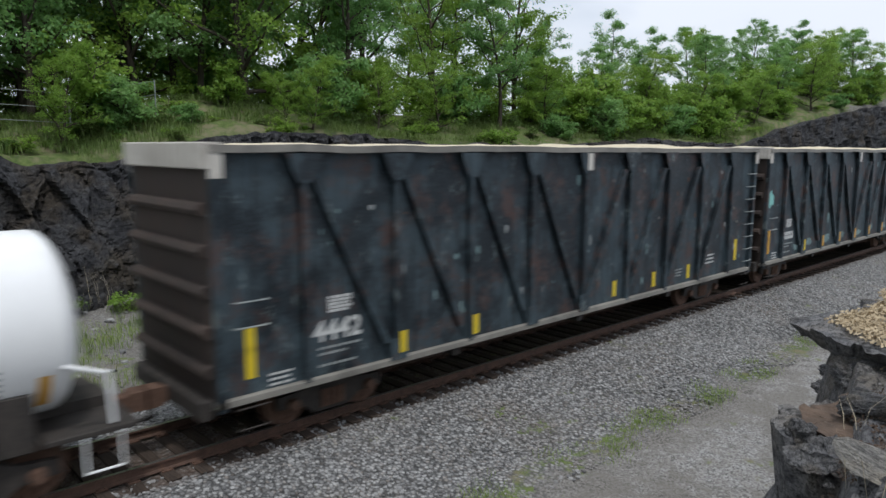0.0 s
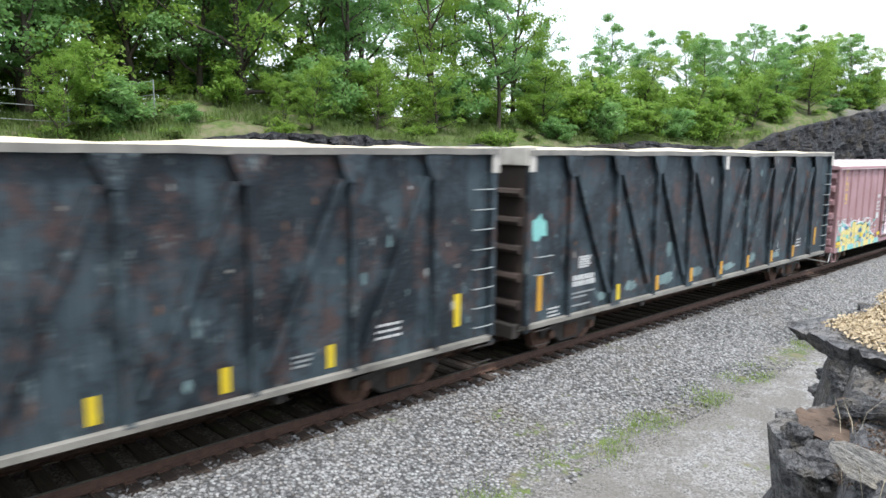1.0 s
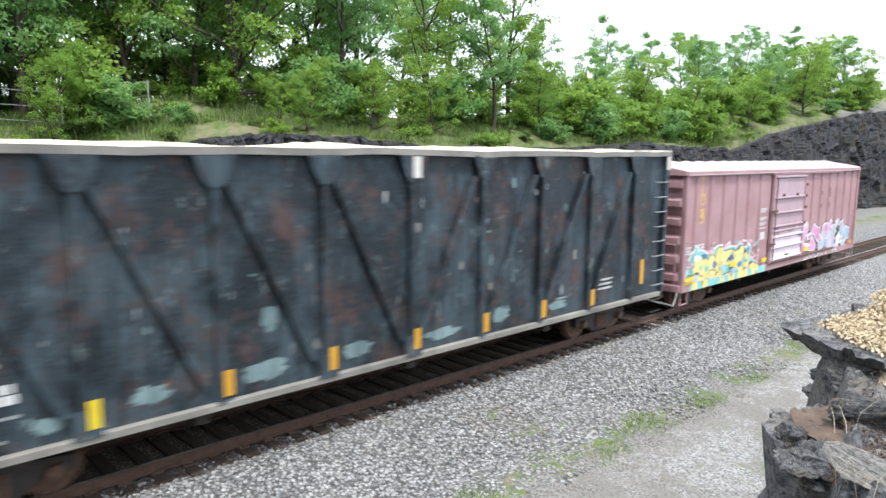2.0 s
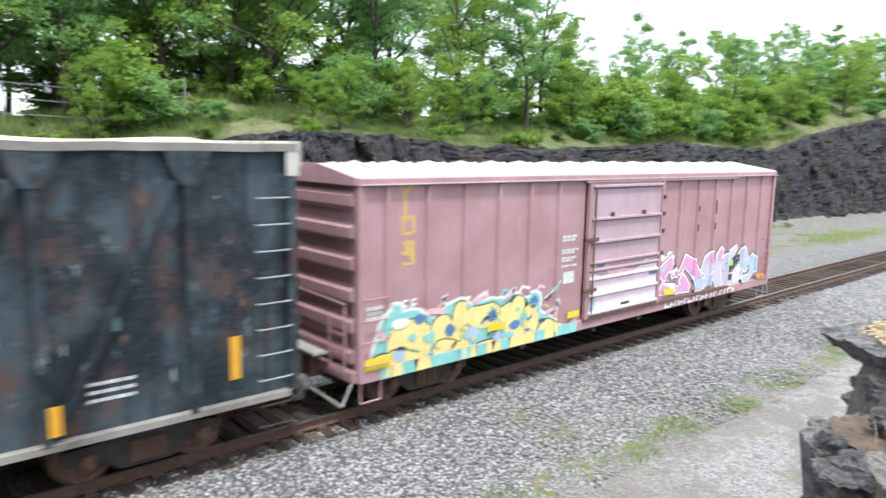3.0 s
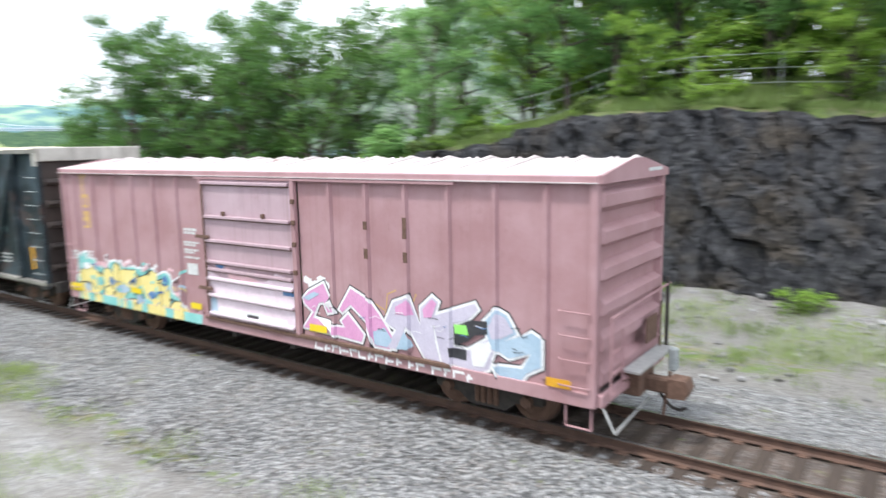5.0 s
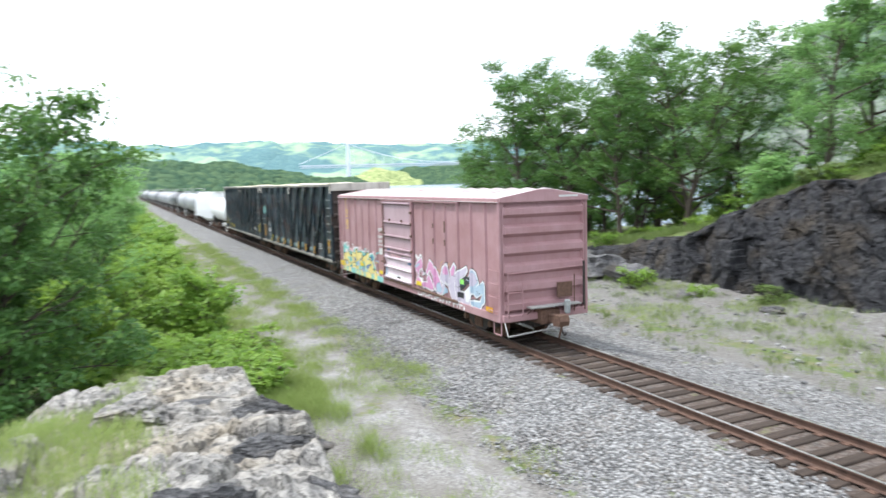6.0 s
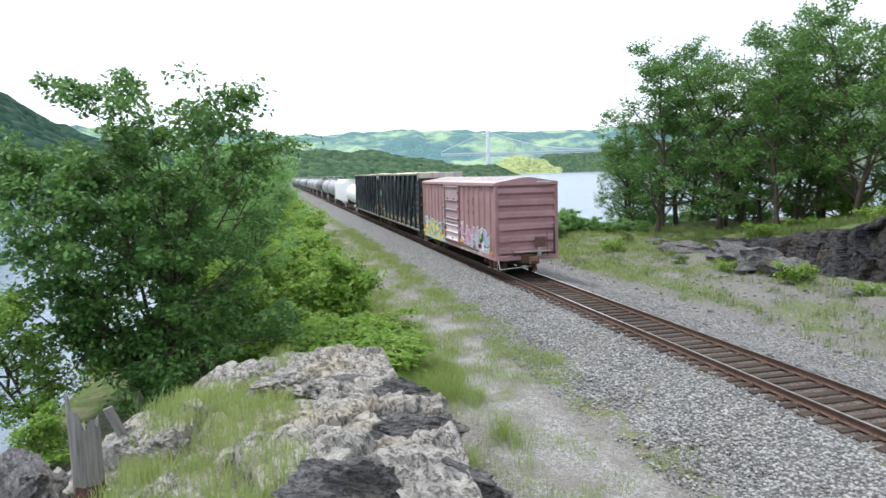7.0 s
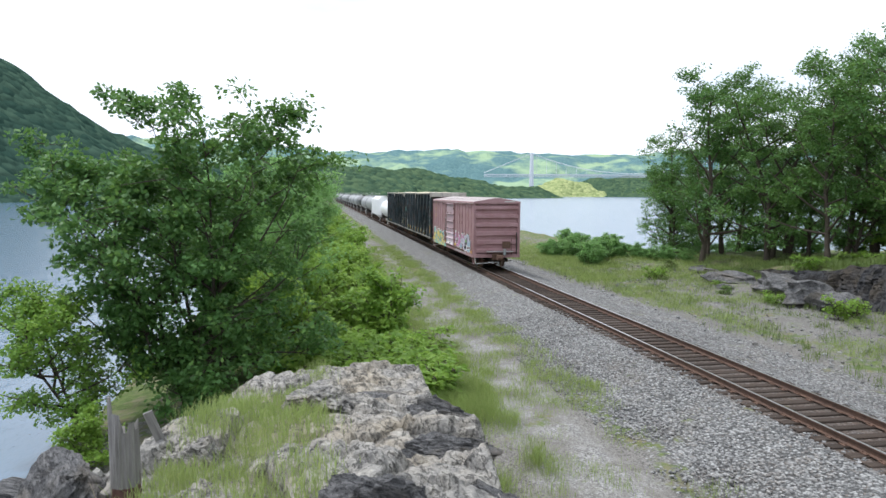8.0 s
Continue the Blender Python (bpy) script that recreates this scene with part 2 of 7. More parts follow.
M = {
    "ground": ground_mat(), "stone": stone_mat(), "water": water_mat(),
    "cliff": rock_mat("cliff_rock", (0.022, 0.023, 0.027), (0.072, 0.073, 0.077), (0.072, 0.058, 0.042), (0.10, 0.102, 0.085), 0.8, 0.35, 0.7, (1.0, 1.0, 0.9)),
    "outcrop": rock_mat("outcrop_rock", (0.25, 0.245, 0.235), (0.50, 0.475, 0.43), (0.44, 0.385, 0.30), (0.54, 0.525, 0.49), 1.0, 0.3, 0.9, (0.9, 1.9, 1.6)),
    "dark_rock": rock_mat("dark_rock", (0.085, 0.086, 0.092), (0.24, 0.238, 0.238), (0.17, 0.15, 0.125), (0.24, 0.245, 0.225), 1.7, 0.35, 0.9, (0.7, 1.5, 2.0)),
    "litter": plain_mat("leaf_litter", (0.40, 0.31, 0.19), (0.58, 0.48, 0.33), 0.9, 14.0),
    "earth": plain_mat("bare_earth", (0.065, 0.046, 0.034), (0.145, 0.10, 0.072), 0.95, 7.0),
    "leaf": leaf_mat("leaf_green", (0.085, 0.215, 0.075), (0.20, 0.40, 0.135), (0.32, 0.50, 0.17), 0.55),
    # darkest leaf green; on the shore trees it paints in their backlit shade
    "leaf_dark": leaf_mat("leaf_deep_and_backlit", (0.034, 0.105, 0.036), (0.085, 0.215, 0.06), (0.21, 0.35, 0.075), 0.36),
    "leaf_bright": leaf_mat("leaf_bright_green", (0.11, 0.235, 0.04), (0.23, 0.40, 0.07), (0.36, 0.50, 0.10), 0.5),
    "grass": leaf_mat("grass_blade", (0.14, 0.25, 0.05), (0.27, 0.39, 0.10), (0.44, 0.47, 0.20), 0.4),
    "weed": leaf_mat("weed_leaf", (0.055, 0.125, 0.03), (0.12, 0.22, 0.055), (0.24, 0.28, 0.09), 0.35),
    "straw": plain_mat("dry_stalk", (0.45, 0.38, 0.26), (0.62, 0.55, 0.42), 0.8, 20.0),
    "bark": wood_mat("bark", (0.055, 0.045, 0.036), (0.15, 0.125, 0.10), 2),
    "grey_wood": wood_mat("weathered_wood", (0.17, 0.162, 0.155), (0.44, 0.425, 0.40), 2),
    "red_wood": wood_mat("stained_wood", (0.085, 0.045, 0.038), (0.18, 0.11, 0.092), 2),
    "tie": wood_mat("tie_timber", (0.034, 0.028, 0.025), (0.10, 0.074, 0.058), 1),
    "rail": plain_mat("rail_rust", (0.065, 0.038, 0.029), (0.14, 0.08, 0.056), 0.8, 5.0),
    "railtop": plain_mat("rail_polished", (0.45, 0.44, 0.43), (0.62, 0.61, 0.60), 0.28, 3.0, 0.9, 0.05),
    "box": paint_mat("boxcar_paint", (0.325, 0.178, 0.185), (0.42, 0.262, 0.275), (0.13, 0.055, 0.04), 0.28, 0.7, 0.22, (0.20, 0.11, 0.095)),
    "box_door": paint_mat("boxcar_door_paint", (0.40, 0.275, 0.305), (0.47, 0.35, 0.385), (0.17, 0.10, 0.07), 0.35, 0.7, 0.45, (0.22, 0.15, 0.13)),
    "roof": paint_mat("galvanised_roof", (0.44, 0.38, 0.37), (0.62, 0.56, 0.55), (0.30, 0.13, 0.10), 0.9, 0.55, 0.2),
    "gon": worn_mat("gondola_paint", (0.006, 0.010, 0.014), (0.050, 0.074, 0.088), (0.085, 0.042, 0.032), (0.17, 0.21, 0.21)),
    "gon_end": paint_mat("gondola_end_rust", (0.028, 0.022, 0.02), (0.065, 0.046, 0.038), (0.12, 0.055, 0.035), 0.5, 0.7, 0.5, (0.02, 0.018, 0.018)),
    "gon_rim": paint_mat("gondola_top_chord", (0.11, 0.105, 0.095), (0.30, 0.285, 0.25), (0.14, 0.08, 0.05), 0.4, 0.6, 0.3),
    "old_teal": paint_mat("old_teal_paint", (0.10, 0.17, 0.175), (0.22, 0.31, 0.31), (0.07, 0.05, 0.04), 0.8, 0.7, 0.8, (0.02, 0.025, 0.028)),
    "chips": plain_mat("wood_chips", (0.55, 0.47, 0.33), (0.75, 0.68, 0.52), 0.95, 9.0),
    "white": paint_mat("white_tank_paint", (0.84, 0.85, 0.85), (0.90, 0.91, 0.91), (0.30, 0.2, 0.14), 0.1, 0.35, 0.08, (0.45, 0.43, 0.40)),
    "plate": paint_mat("white_end_plate", (0.36, 0.33, 0.29), (0.66, 0.63, 0.57), (0.20, 0.10, 0.06), 1.0, 0.6, 0.75, (0.12, 0.085, 0.065)),
    "tank_grey": paint_mat("grey_tank_paint", (0.24, 0.25, 0.26), (0.38, 0.39, 0.40), (0.12, 0.07, 0.05), 0.3, 0.4, 0.4),
    "tank_black": paint_mat("black_tank_paint", (0.02, 0.02, 0.022), (0.05, 0.05, 0.05), (0.10, 0.06, 0.04), 0.3, 0.35, 0.3),
    "iron": plain_mat("grimy_iron", (0.022, 0.02, 0.019), (0.06, 0.05, 0.043), 0.75, 8.0),
    "rusty": plain_mat("rusty_iron", (0.085, 0.045, 0.03), (0.17, 0.10, 0.07), 0.85, 10.0),
    "yellow": plain_mat("yellow_reflector", (0.72, 0.52, 0.015), (0.80, 0.62, 0.03), 0.5, 6.0),
    "amber": plain_mat("amber_reflector", (0.62, 0.30, 0.02), (0.70, 0.38, 0.03), 0.5, 6.0),
    "mark": plain_mat("white_lettering", (0.52, 0.53, 0.52), (0.70, 0.71, 0.69), 0.7, 12.0),
    "mark_dim": plain_mat("faded_lettering", (0.22, 0.25, 0.25), (0.40, 0.42, 0.41), 0.7, 5.0),
    "steel": plain_mat("galvanised_steel", (0.40, 0.40, 0.39), (0.56, 0.56, 0.54), 0.5, 10.0, 0.3),
    "bridge": plain_mat("bridge_steel", (0.60, 0.64, 0.67), (0.72, 0.75, 0.77), 0.8, 0.05),
    # blue of the river haze put into the mountain's dark wood colour
    "hill_near": hill_mat("haze_tinted_hill", (0.026, 0.055, 0.043), (0.052, 0.092, 0.066)),
    "hill_mid": hill_mat("mid_hill_wood", (0.045, 0.085, 0.055), (0.09, 0.14, 0.075)),
    # haze put into the colour: greyed, lighter greens over the whole mountain
    "hill_haze": hill_mat("haze_tinted_mountain", (0.085, 0.135, 0.10), (0.14, 0.195, 0.125), (0.19, 0.205, 0.18)),
    # sunlight put into the colour: paler, yellower wood than the other hills
    "hill_sun": hill_mat("sun_tinted_hill_wood", (0.22, 0.28, 0.12), (0.38, 0.42, 0.20)),
    # blue-green haze of distance mixed straight into the ridge's wood colour
    "hill_far": hill_mat("haze_tinted_far_hill", (0.10, 0.19, 0.205), (0.14, 0.24, 0.24), (0.31, 0.43, 0.28)),
}
for key, a, b in (("g_pink", (0.62, 0.28, 0.48), (0.70, 0.36, 0.56)), ("g_lav", (0.50, 0.46, 0.56), (0.60, 0.56, 0.65)), ("g_blue", (0.34, 0.47, 0.58), (0.44, 0.56, 0.66)),
                  ("g_white", (0.74, 0.74, 0.74), (0.84, 0.84, 0.84)), ("g_black", (0.025, 0.025, 0.03), (0.06, 0.06, 0.065)), ("g_green", (0.25, 0.72, 0.12), (0.32, 0.78, 0.18)),
                  ("g_yellow", (0.74, 0.62, 0.22), (0.82, 0.71, 0.32)), ("g_teal", (0.19, 0.52, 0.48), (0.30, 0.62, 0.58)), ("g_deep", (0.07, 0.16, 0.34), (0.12, 0.24, 0.44)),
                  ("g_rose", (0.68, 0.42, 0.45), (0.76, 0.52, 0.55)), ("g_palepink", (0.70, 0.56, 0.62), (0.80, 0.68, 0.74)), ("g_ochre", (0.55, 0.34, 0.10), (0.62, 0.42, 0.15))):
    M[key] = plain_mat("spray_" + key[2:], a, b, 0.6, 3.0, 0.0, 0.05)


# ---- building helpers ----
def part(name, bm, material, parent, label=""):
    me = bpy.data.meshes.new(name)
    bm.to_mesh(me)
    bm.free()
    me.materials.append(material)
    ob = new(name, me)
    ob.parent = parent
    return tagged(ob, label)


def mesh_part(name, verts, faces, material, parent=None, label="", smooth=False):
    me = bpy.data.meshes.new(name)
    me.from_pydata([tuple(v) for v in verts], [], [tuple(f) for f in faces])
    me.materials.append(material)
    if smooth:
        me.polygons.foreach_set("use_smooth", np.ones(len(me.polygons), dtype=bool))
    ob = new(name, me)
    ob.parent = parent
    return tagged(ob, label)


def quads_part(name, v, material, parent=None, per=4):
    """v: (n, per, 3) corners of n separate faces."""
    k = len(v)
    me = bpy.data.meshes.new(name)
    me.vertices.add(k * per)
    me.vertices.foreach_set("co", np.ascontiguousarray(v, dtype=np.float32).ravel())
    me.loops.add(k * per)
    me.loops.foreach_set("vertex_index", np.arange(k * per, dtype=np.int32))
    me.polygons.add(k)
    me.polygons.foreach_set("loop_start", np.arange(0, k * per, per, dtype=np.int32))
    me.update(calc_edges=True)
    me.materials.append(material)
    ob = new(name, me)
    ob.parent = parent
    return ob


def thing(name, label, category, at=(0, 0, 0), group="", kind=""):
    ob = new(name)
    ob.empty_display_size = 0.3
    ob.matrix_basis = pose(*at)
    return tagged(ob, label, category, group, kind)


def box(bm, x0, x1, y0, y1, z0, z1, bevel=0.0):
    r = bmesh.ops.create_cube(bm, size=1.0, matrix=Matrix.LocRotScale(((x0 + x1) / 2, (y0 + y1) / 2, (z0 + z1) / 2), None, (x1 - x0, y1 - y0, z1 - z0)))
    if bevel:
        es = list({e for v in r["verts"] for e in v.link_edges})
        bmesh.ops.bevel(bm, geom=es, offset=bevel, segments=1, affect="EDGES")
    return bm


def rod(bm, a, b, r0, r1=None, seg=8):
    a, b = Vector(a), Vector(b)
    d = b - a
    m = Matrix.Translation((a + b) / 2) @ d.to_track_quat("Z", "Y").to_matrix().to_4x4()
    bmesh.ops.create_cone(bm, cap_ends=True, segments=seg, radius1=r0, radius2=r0 if r1 is None else r1, depth=d.length, matrix=m)
    return bm


def slab(bm, pts, y0, y1):
    """A plate whose outline lies in x and z, from y0 to y1."""
    lo = [bm.verts.new((x, y0, z)) for x, z in pts]
    hi = [bm.verts.new((x, y1, z)) for x, z in pts]
    bm.faces.new(lo)
    bm.faces.new(hi[::-1])
    for i in range(len(pts)):
        j = (i + 1) % len(pts)
        bm.faces.new((lo[j], lo[i], hi[i], hi[j]))
    bmesh.ops.recalc_face_normals(bm, faces=bm.faces)
    return bm


def fold(x, a, b):
    t = np.clip((x - a) / (b - a), 0, 1)
    return t * t * (3 - 2 * t)


def rough(x, y, s, seed=0.0, octaves=4):
    return noise.fractal(Vector((x * s, y * s, seed)), 1.0, 2.0, octaves)


def soft(x, y, s, seed):
    return noise.noise(Vector((x * s, y * s, seed)))


# ---- the lie of the land ----
CLIFF_X = (-400, -80, -66, -58, -50, -44, -36, -28, -24, -21, -17, -13, -8, -4, 1, 4, 6, 9, 12, 15, 20, 26, 35, 46, 62, 70, 88, 130, 400)
CLIFF_Z = (-6, -6, -3.6, -0.5, -0.2, 0.0, 0.8, 2.1, 3.8, 4.7, 5.1, 6.2, 6.3, 6.0, 5.6, 5.2, 4.5, 4.7, 5.4, 5.9, 5.8, 5.4, 5.4, 5.9, 5.6, 7.2, 9.8, 13.0, 13.0)
HILL_X = (-400, -60, -40, -20, 5, 15, 30, 60, 130, 400)
HILL_UP = (0.0, 0.3, 0.5, 0.9, 1.6, 1.5, 1.7, 1.6, 2.5, 3.0)
BASE_Y = (-4500, -30, -12, -9, -6, -3, 2, 4.5, 7.2, 8.3, 10.05, 10.2, 13.2, 13.35, 15.2, 17, 24, 26)
BASE_Z = (-7, -6.5, -3.6, -2.9, -2.3, -1.6, -1.1, -0.88, -0.8, -0.7, -0.27, -0.215, -0.215, -0.27, -0.75, -0.82, -0.78, -0.5)
CLIFF_Y0 = 26.0


def cliff_line(x):
    """Where the foot of the rock face stands."""
    return np.interp(x, (-400, -50, -30, 50, 75, 110, 400), (28.5, 28.5, 26.2, 26.0, 25.2, 21.0, 18.0))


def land(x, y):
    z = np.interp(y, BASE_Y, BASE_Z)
    foot = cliff_line(x)
    top = np.interp(x, CLIFF_X, CLIFF_Z)
    up = np.interp(x, HILL_X, HILL_UP)
    t = fold(y, foot + 2.2, foot + 3.2)
    hill = top + up * fold(y, foot + 3.0, foot + 9.0)
    hill = np.where(y > 62, hill + (-6.5 - hill) * fold(y, 62.0, 95.0), hill)
    return z * (1 - t) + hill * t


def axis(*runs):
    out = []
    for a, b, s in runs:
        out += list(np.arange(a, b, s))
    return np.array(out + [runs[-1][1]])


def build_ground():
    xs = axis((-4500, -600, 650), (-600, -160, 40), (-160, -70, 3), (-70, -20, 0.8), (-20, 30, 0.5), (30, 130, 1.2), (130, 400, 30), (400, 4500, 820))
    ys = axis((-4500, -100, 550), (-100, -12, 8), (-12, 4, 0.5), (4, 17, 0.22), (17, 36, 0.45), (36, 62, 1.3), (62, 100, 5), (100, 4500, 550))
    X, Y = np.meshgrid(xs, ys)
    Z = land(X, Y)
    for j in range(len(ys)):
        if -13 < ys[j] < 62:
            for i in range(len(xs)):
                if -160 < xs[i] < 131:
                    flat = 0.10 if 8.5 < ys[j] < 15 else (0.5 if ys[j] < 24 else 1.6)
                    Z[j, i] += flat * 0.16 * rough(xs[i], ys[j], 0.45, 3.0) + flat * 0.06 * rough(xs[i], ys[j], 1.9, 8.0, 2)
    n, m = len(xs), len(ys)
    verts = np.stack([X, Y, Z], -1).reshape(-1, 3)
    idx = np.arange(n * m).reshape(m, n)
    faces = np.stack([idx[:-1, :-1], idx[:-1, 1:], idx[1:, 1:], idx[1:, :-1]], -1).reshape(-1, 4)
    ob = mesh_part("ground", verts, faces.tolist(), M["ground"], None, "", True)
    ballast = fold(Y, 6.2, 8.4) * (1 - fold(Y, 16.6, 17.6))
    rubble = fold(Y, 16.8, 17.8) * (1 - fold(Y, 25.5, 27.5)) * 0.40
    track = np.exp(-((Y - 5.6) / 1.35) ** 4) * np.where(X < -14, 0.75, 1.0) + fold(Y, 17.0, 18.5) * (1 - fold(Y, 26, 27)) * fold(X, -46, -34) * 0.40
    track = np.maximum(track, fold(Y, 10.2, 10.6) * (1 - fold(Y, 12.8, 13.2)))
    grass = (0.12 + 0.88 * fold(-X, 16, 27)) * (1 - fold(Y, 3.4, 5.2)) + fold(Y, 26.3, 27.8)
    grass += 0.62 * np.exp(-((Y - 7.35) / 0.42) ** 2) * (fold(X, 6, 12) + fold(-X, 6, 12))
    grass += 0.50 * np.exp(-((Y - 18.8) / 1.0) ** 2) + 0.22 * fold(Y, 18, 20) * (1 - fold(Y, 25, 27)) + 0.5 * (1 - fold(X, -46, -32)) * fold(Y, 17, 18.5)
    grass += 0.45 * (1 - fold(X, -60, -16)) * fold(Y, 3.5, 4.8) * (1 - fold(Y, 7.6, 8.6))
    rgba = np.stack([np.maximum(ballast, rubble), np.clip(grass, 0, 1), np.clip(track, 0, 1), np.ones_like(X)], -1).reshape(-1, 4)
    layer = ob.data.color_attributes.new("zone", "FLOAT_COLOR", "POINT")
    layer.data.foreach_set("color", rgba.astype(np.float32).ravel())
    tagged(ob, "grey ballast, gravel track and patchy grass beside a railway", "ground", "", "structure")
    return ob


build_ground()


def build_water():
    bm = bmesh.new()
    bmesh.ops.create_grid(bm, x_segments=8, y_segments=8, size=4400)
    ob = part("water", bm, M["water"], None)
    ob.location.z = -2.6
    tagged(ob, "pale wide river with small ripples", "river", "", "structure")


build_water()


# ---- rock face on the far side of the line ----
def facet(u, w, seed, tilt=0.8, nod=None):
    """Broken rock as flat tilted blocks: (height of the block here, distance to its joint)."""
    d, p = noise.voronoi(Vector((u, w, seed)))
    q = p[0] * 17.3
    h = noise.cell(q)
    return 0.5 * h + tilt * ((u - p[0].x) * noise.cell(q + Vector((5.5, 1.5, 0.5))) + (w - p[0].y) * (noise.cell(q + Vector((2.5, 8.5, 0.5))) if nod is None else nod / tilt)), d[1] - d[0]


def build_cliff():
    xs = axis((-46, -30, 0.25), (-30, 22, 0.095), (22, 112, 0.35))
    rows = 72
    verts, faces = [], []
    ph = 0.0
    for i, x in enumerate(xs):
        top = float(np.interp(x, CLIFF_X, CLIFF_Z)) + 0.25 * rough(x, 0, 0.5, 21.0) - 0.15
        foot = float(cliff_line(x))
        base = -1.2
        for k in range(rows + 1):
            s = k / rows
            z = base + (top - base) * s
            lean = 1.0 * s + 0.5 * s * s
            # tilted joint blocks of three sizes, parted by open joints
            u, w = x * 0.75 + z * 0.25 + 0.3 * soft(x, z, 0.4, 2.0), z * 0.42 - x * 0.10 + 0.3 * soft(x, z, 0.4, 5.0)
            a, g1 = facet(u, w, 0.37, 0.9, 0.1)
            b, g2 = facet(u * 2.1 + 4.0, w * 2.4, 3.37, 0.9, 0.25)
            e, g3 = facet(u * 5.6, w * 5.2 + 2.0, 7.37)
            d = 0.60 * a + 0.22 * b + 0.045 * e + 0.45 * soft(x, z, 0.2, 4.0) + 0.04 * rough(x, z, 3.0, 6.0)
            d -= 0.10 * max(0.0, 1 - g1 / 0.05) + 0.06 * max(0.0, 1 - g2 / 0.10)
            y = foot + lean - d * (1.0 if s < 0.96 else 0.6) + (0.0 if top > 1.5 else 0.6)
            verts.append((x + 0.1 * rough(z, x, 1.7, 1.0), y, z + 0.06 * rough(x, z, 2.0, 12.0)))
        for q in (0.7, 1.5):
            verts.append((x, foot + 1.5 + q, top - 0.03 + 0.1 * rough(x, q, 0.8, 31.0) - 0.5 * (q > 1)))
    c = rows + 3
    for i in range(len(xs) - 1):
        for k in range(c - 1):
            a = i * c + k
            faces.append((a, a + c, a + c + 1, a + 1))
    ob = mesh_part("rock_cliff", verts, faces, M["cliff"])
    tagged(ob, "dark grey blasted rock face with ledges beside the line", "rock face", "", "structure")


build_cliff()


def boulder_mesh(seed, sub=3, jag=0.35):
    """A fractured stone: a ball cut by random planes, then roughened."""
    rnd = random.Random(seed)
    bm = bmesh.new()
    bmesh.ops.create_icosphere(bm, subdivisions=sub, radius=1.0)
    planes = []
    for _ in range(16):
        v = Vector((rnd.gauss(0, 1), rnd.gauss(0, 1), rnd.gauss(0, 1))).normalized()
        planes.append((v, rnd.uniform(0.45, 0.82)))
    for v in bm.verts:
        for n_, d in planes:
            e = v.co.dot(n_) - d
            if e > 0:
                v.co -= n_ * e
    for v in bm.verts:
        p = v.co.copy()
        o = Vector((seed * 1.7, seed * 0.6, 0))
        bed = noise.cell(Vector((0.5, 0.5, math.floor((p.z + 0.35 * p.x + 0.2 * p.y) * 5.0 + 0.6 * noise.noise(p * 1.5 + o)) + seed)))
        blk = noise.cell(Vector((math.floor(p.x * 3.2 + noise.noise(p * 2 + o)), math.floor(p.y * 3.2 + seed), math.floor(p.z * 4.0))))
        v.co += p.normalized() * (0.10 * bed + 0.07 * blk + jag * 0.14 * noise.fractal(p * 1.5 + o, 1.0, 2.0, 4) + 0.05 * noise.noise(p * 9 + o))
        v.co.z *= 0.75
    return bm


def rock(at, size, seed, material, label, turn=(0, 0, 0), sub=3, name="boulder"):
    ob = part(name, boulder_mesh(seed, sub), M[material], None)
    ob.matrix_basis = pose(*at, *turn) @ Matrix.Diagonal((*size, 1))
    return tagged(ob, label, "rock", "loose rocks")


# ---- the outcrop on which the camera stands ----
def crag(x, y):
    """Height of the outcrop's surface."""
    ridge = np.interp(x, (-21, -17, -15, -13, -9, -6, -3, 0, 3, 6, 9, 12, 17, 22), (-1.4, 0.2, 1.3, 1.95, 2.4, 2.75, 3.0, 3.25, 3.1, 2.9, 2.95, 2.7, 1.0, -1.4))
    edge = np.interp(x, (-18, -13, -9, -7.5, -6, -4, -2, 2, 4, 5.5, 7.5, 9.5, 14, 20), (2.2, 1.9, 1.65, 1.8, 1.65, 1.35, 1.5, 1.3, 1.2, 1.5, 2.1, 2.9, 3.0, 3.0))
    back = np.interp(x, (-18, -12, -7, -4, 4, 10, 20), (-0.8, -1.6, -2.6, -3.0, -3.4, -3.5, -3.0))
    drop = 0.45 * fold(y, edge - 0.1, edge + 0.35) + 0.55 * fold(y, edge + 0.3, edge + 1.5)
    slope = fold(-y, -back - 0.6, -back + 3.8)
    z = ridge - 0.10 * np.maximum(0, -y) - (ridge + 1.3) * drop
    return z - (z + 2.6) * slope


def crag_detail(x, y):
    """Broad tilted slabs, parted by cracks, with fine bedding steps across them."""
    u, w = x * 0.62 + y * 0.30 + 0.25 * soft(x, y, 0.6, 1.0), y * 0.95 - x * 0.28 + 0.25 * soft(x, y, 0.6, 2.0)
    a, g1 = facet(u, w, 0.61, 0.55)
    b, g2 = facet(u * 2.1 + 3.0, w * 2.4, 4.61, 0.7)
    e, g3 = facet(u * 5.5, w * 8.5 + 1.0, 8.61, 0.7)
    bed = (w * 3.4 + 0.9 * soft(x, y, 0.5, 6.0)) % 1.0
    step = bed if bed < 0.86 else (1 - bed) / 0.14 * 0.86
    thin = (w * 13.0 + 1.6 * soft(x, y, 0.9, 8.0)) % 1.0
    crack = 0.07 * max(0.0, 1 - g1 / 0.05) + 0.035 * max(0.0, 1 - g2 / 0.07)
    return 0.26 * a + 0.09 * b + 0.022 * e + 0.05 * step + 0.012 * thin - crack + 0.10 * soft(x, y, 0.4, 9.0) + 0.018 * rough(x, y, 4.0, 11.0) + 0.010 * rough(x, y, 13.0, 13.0, 2) - 0.10


def crag_z(x, y):
    return float(crag(x, y)) + crag_detail(x, y) - 0.12


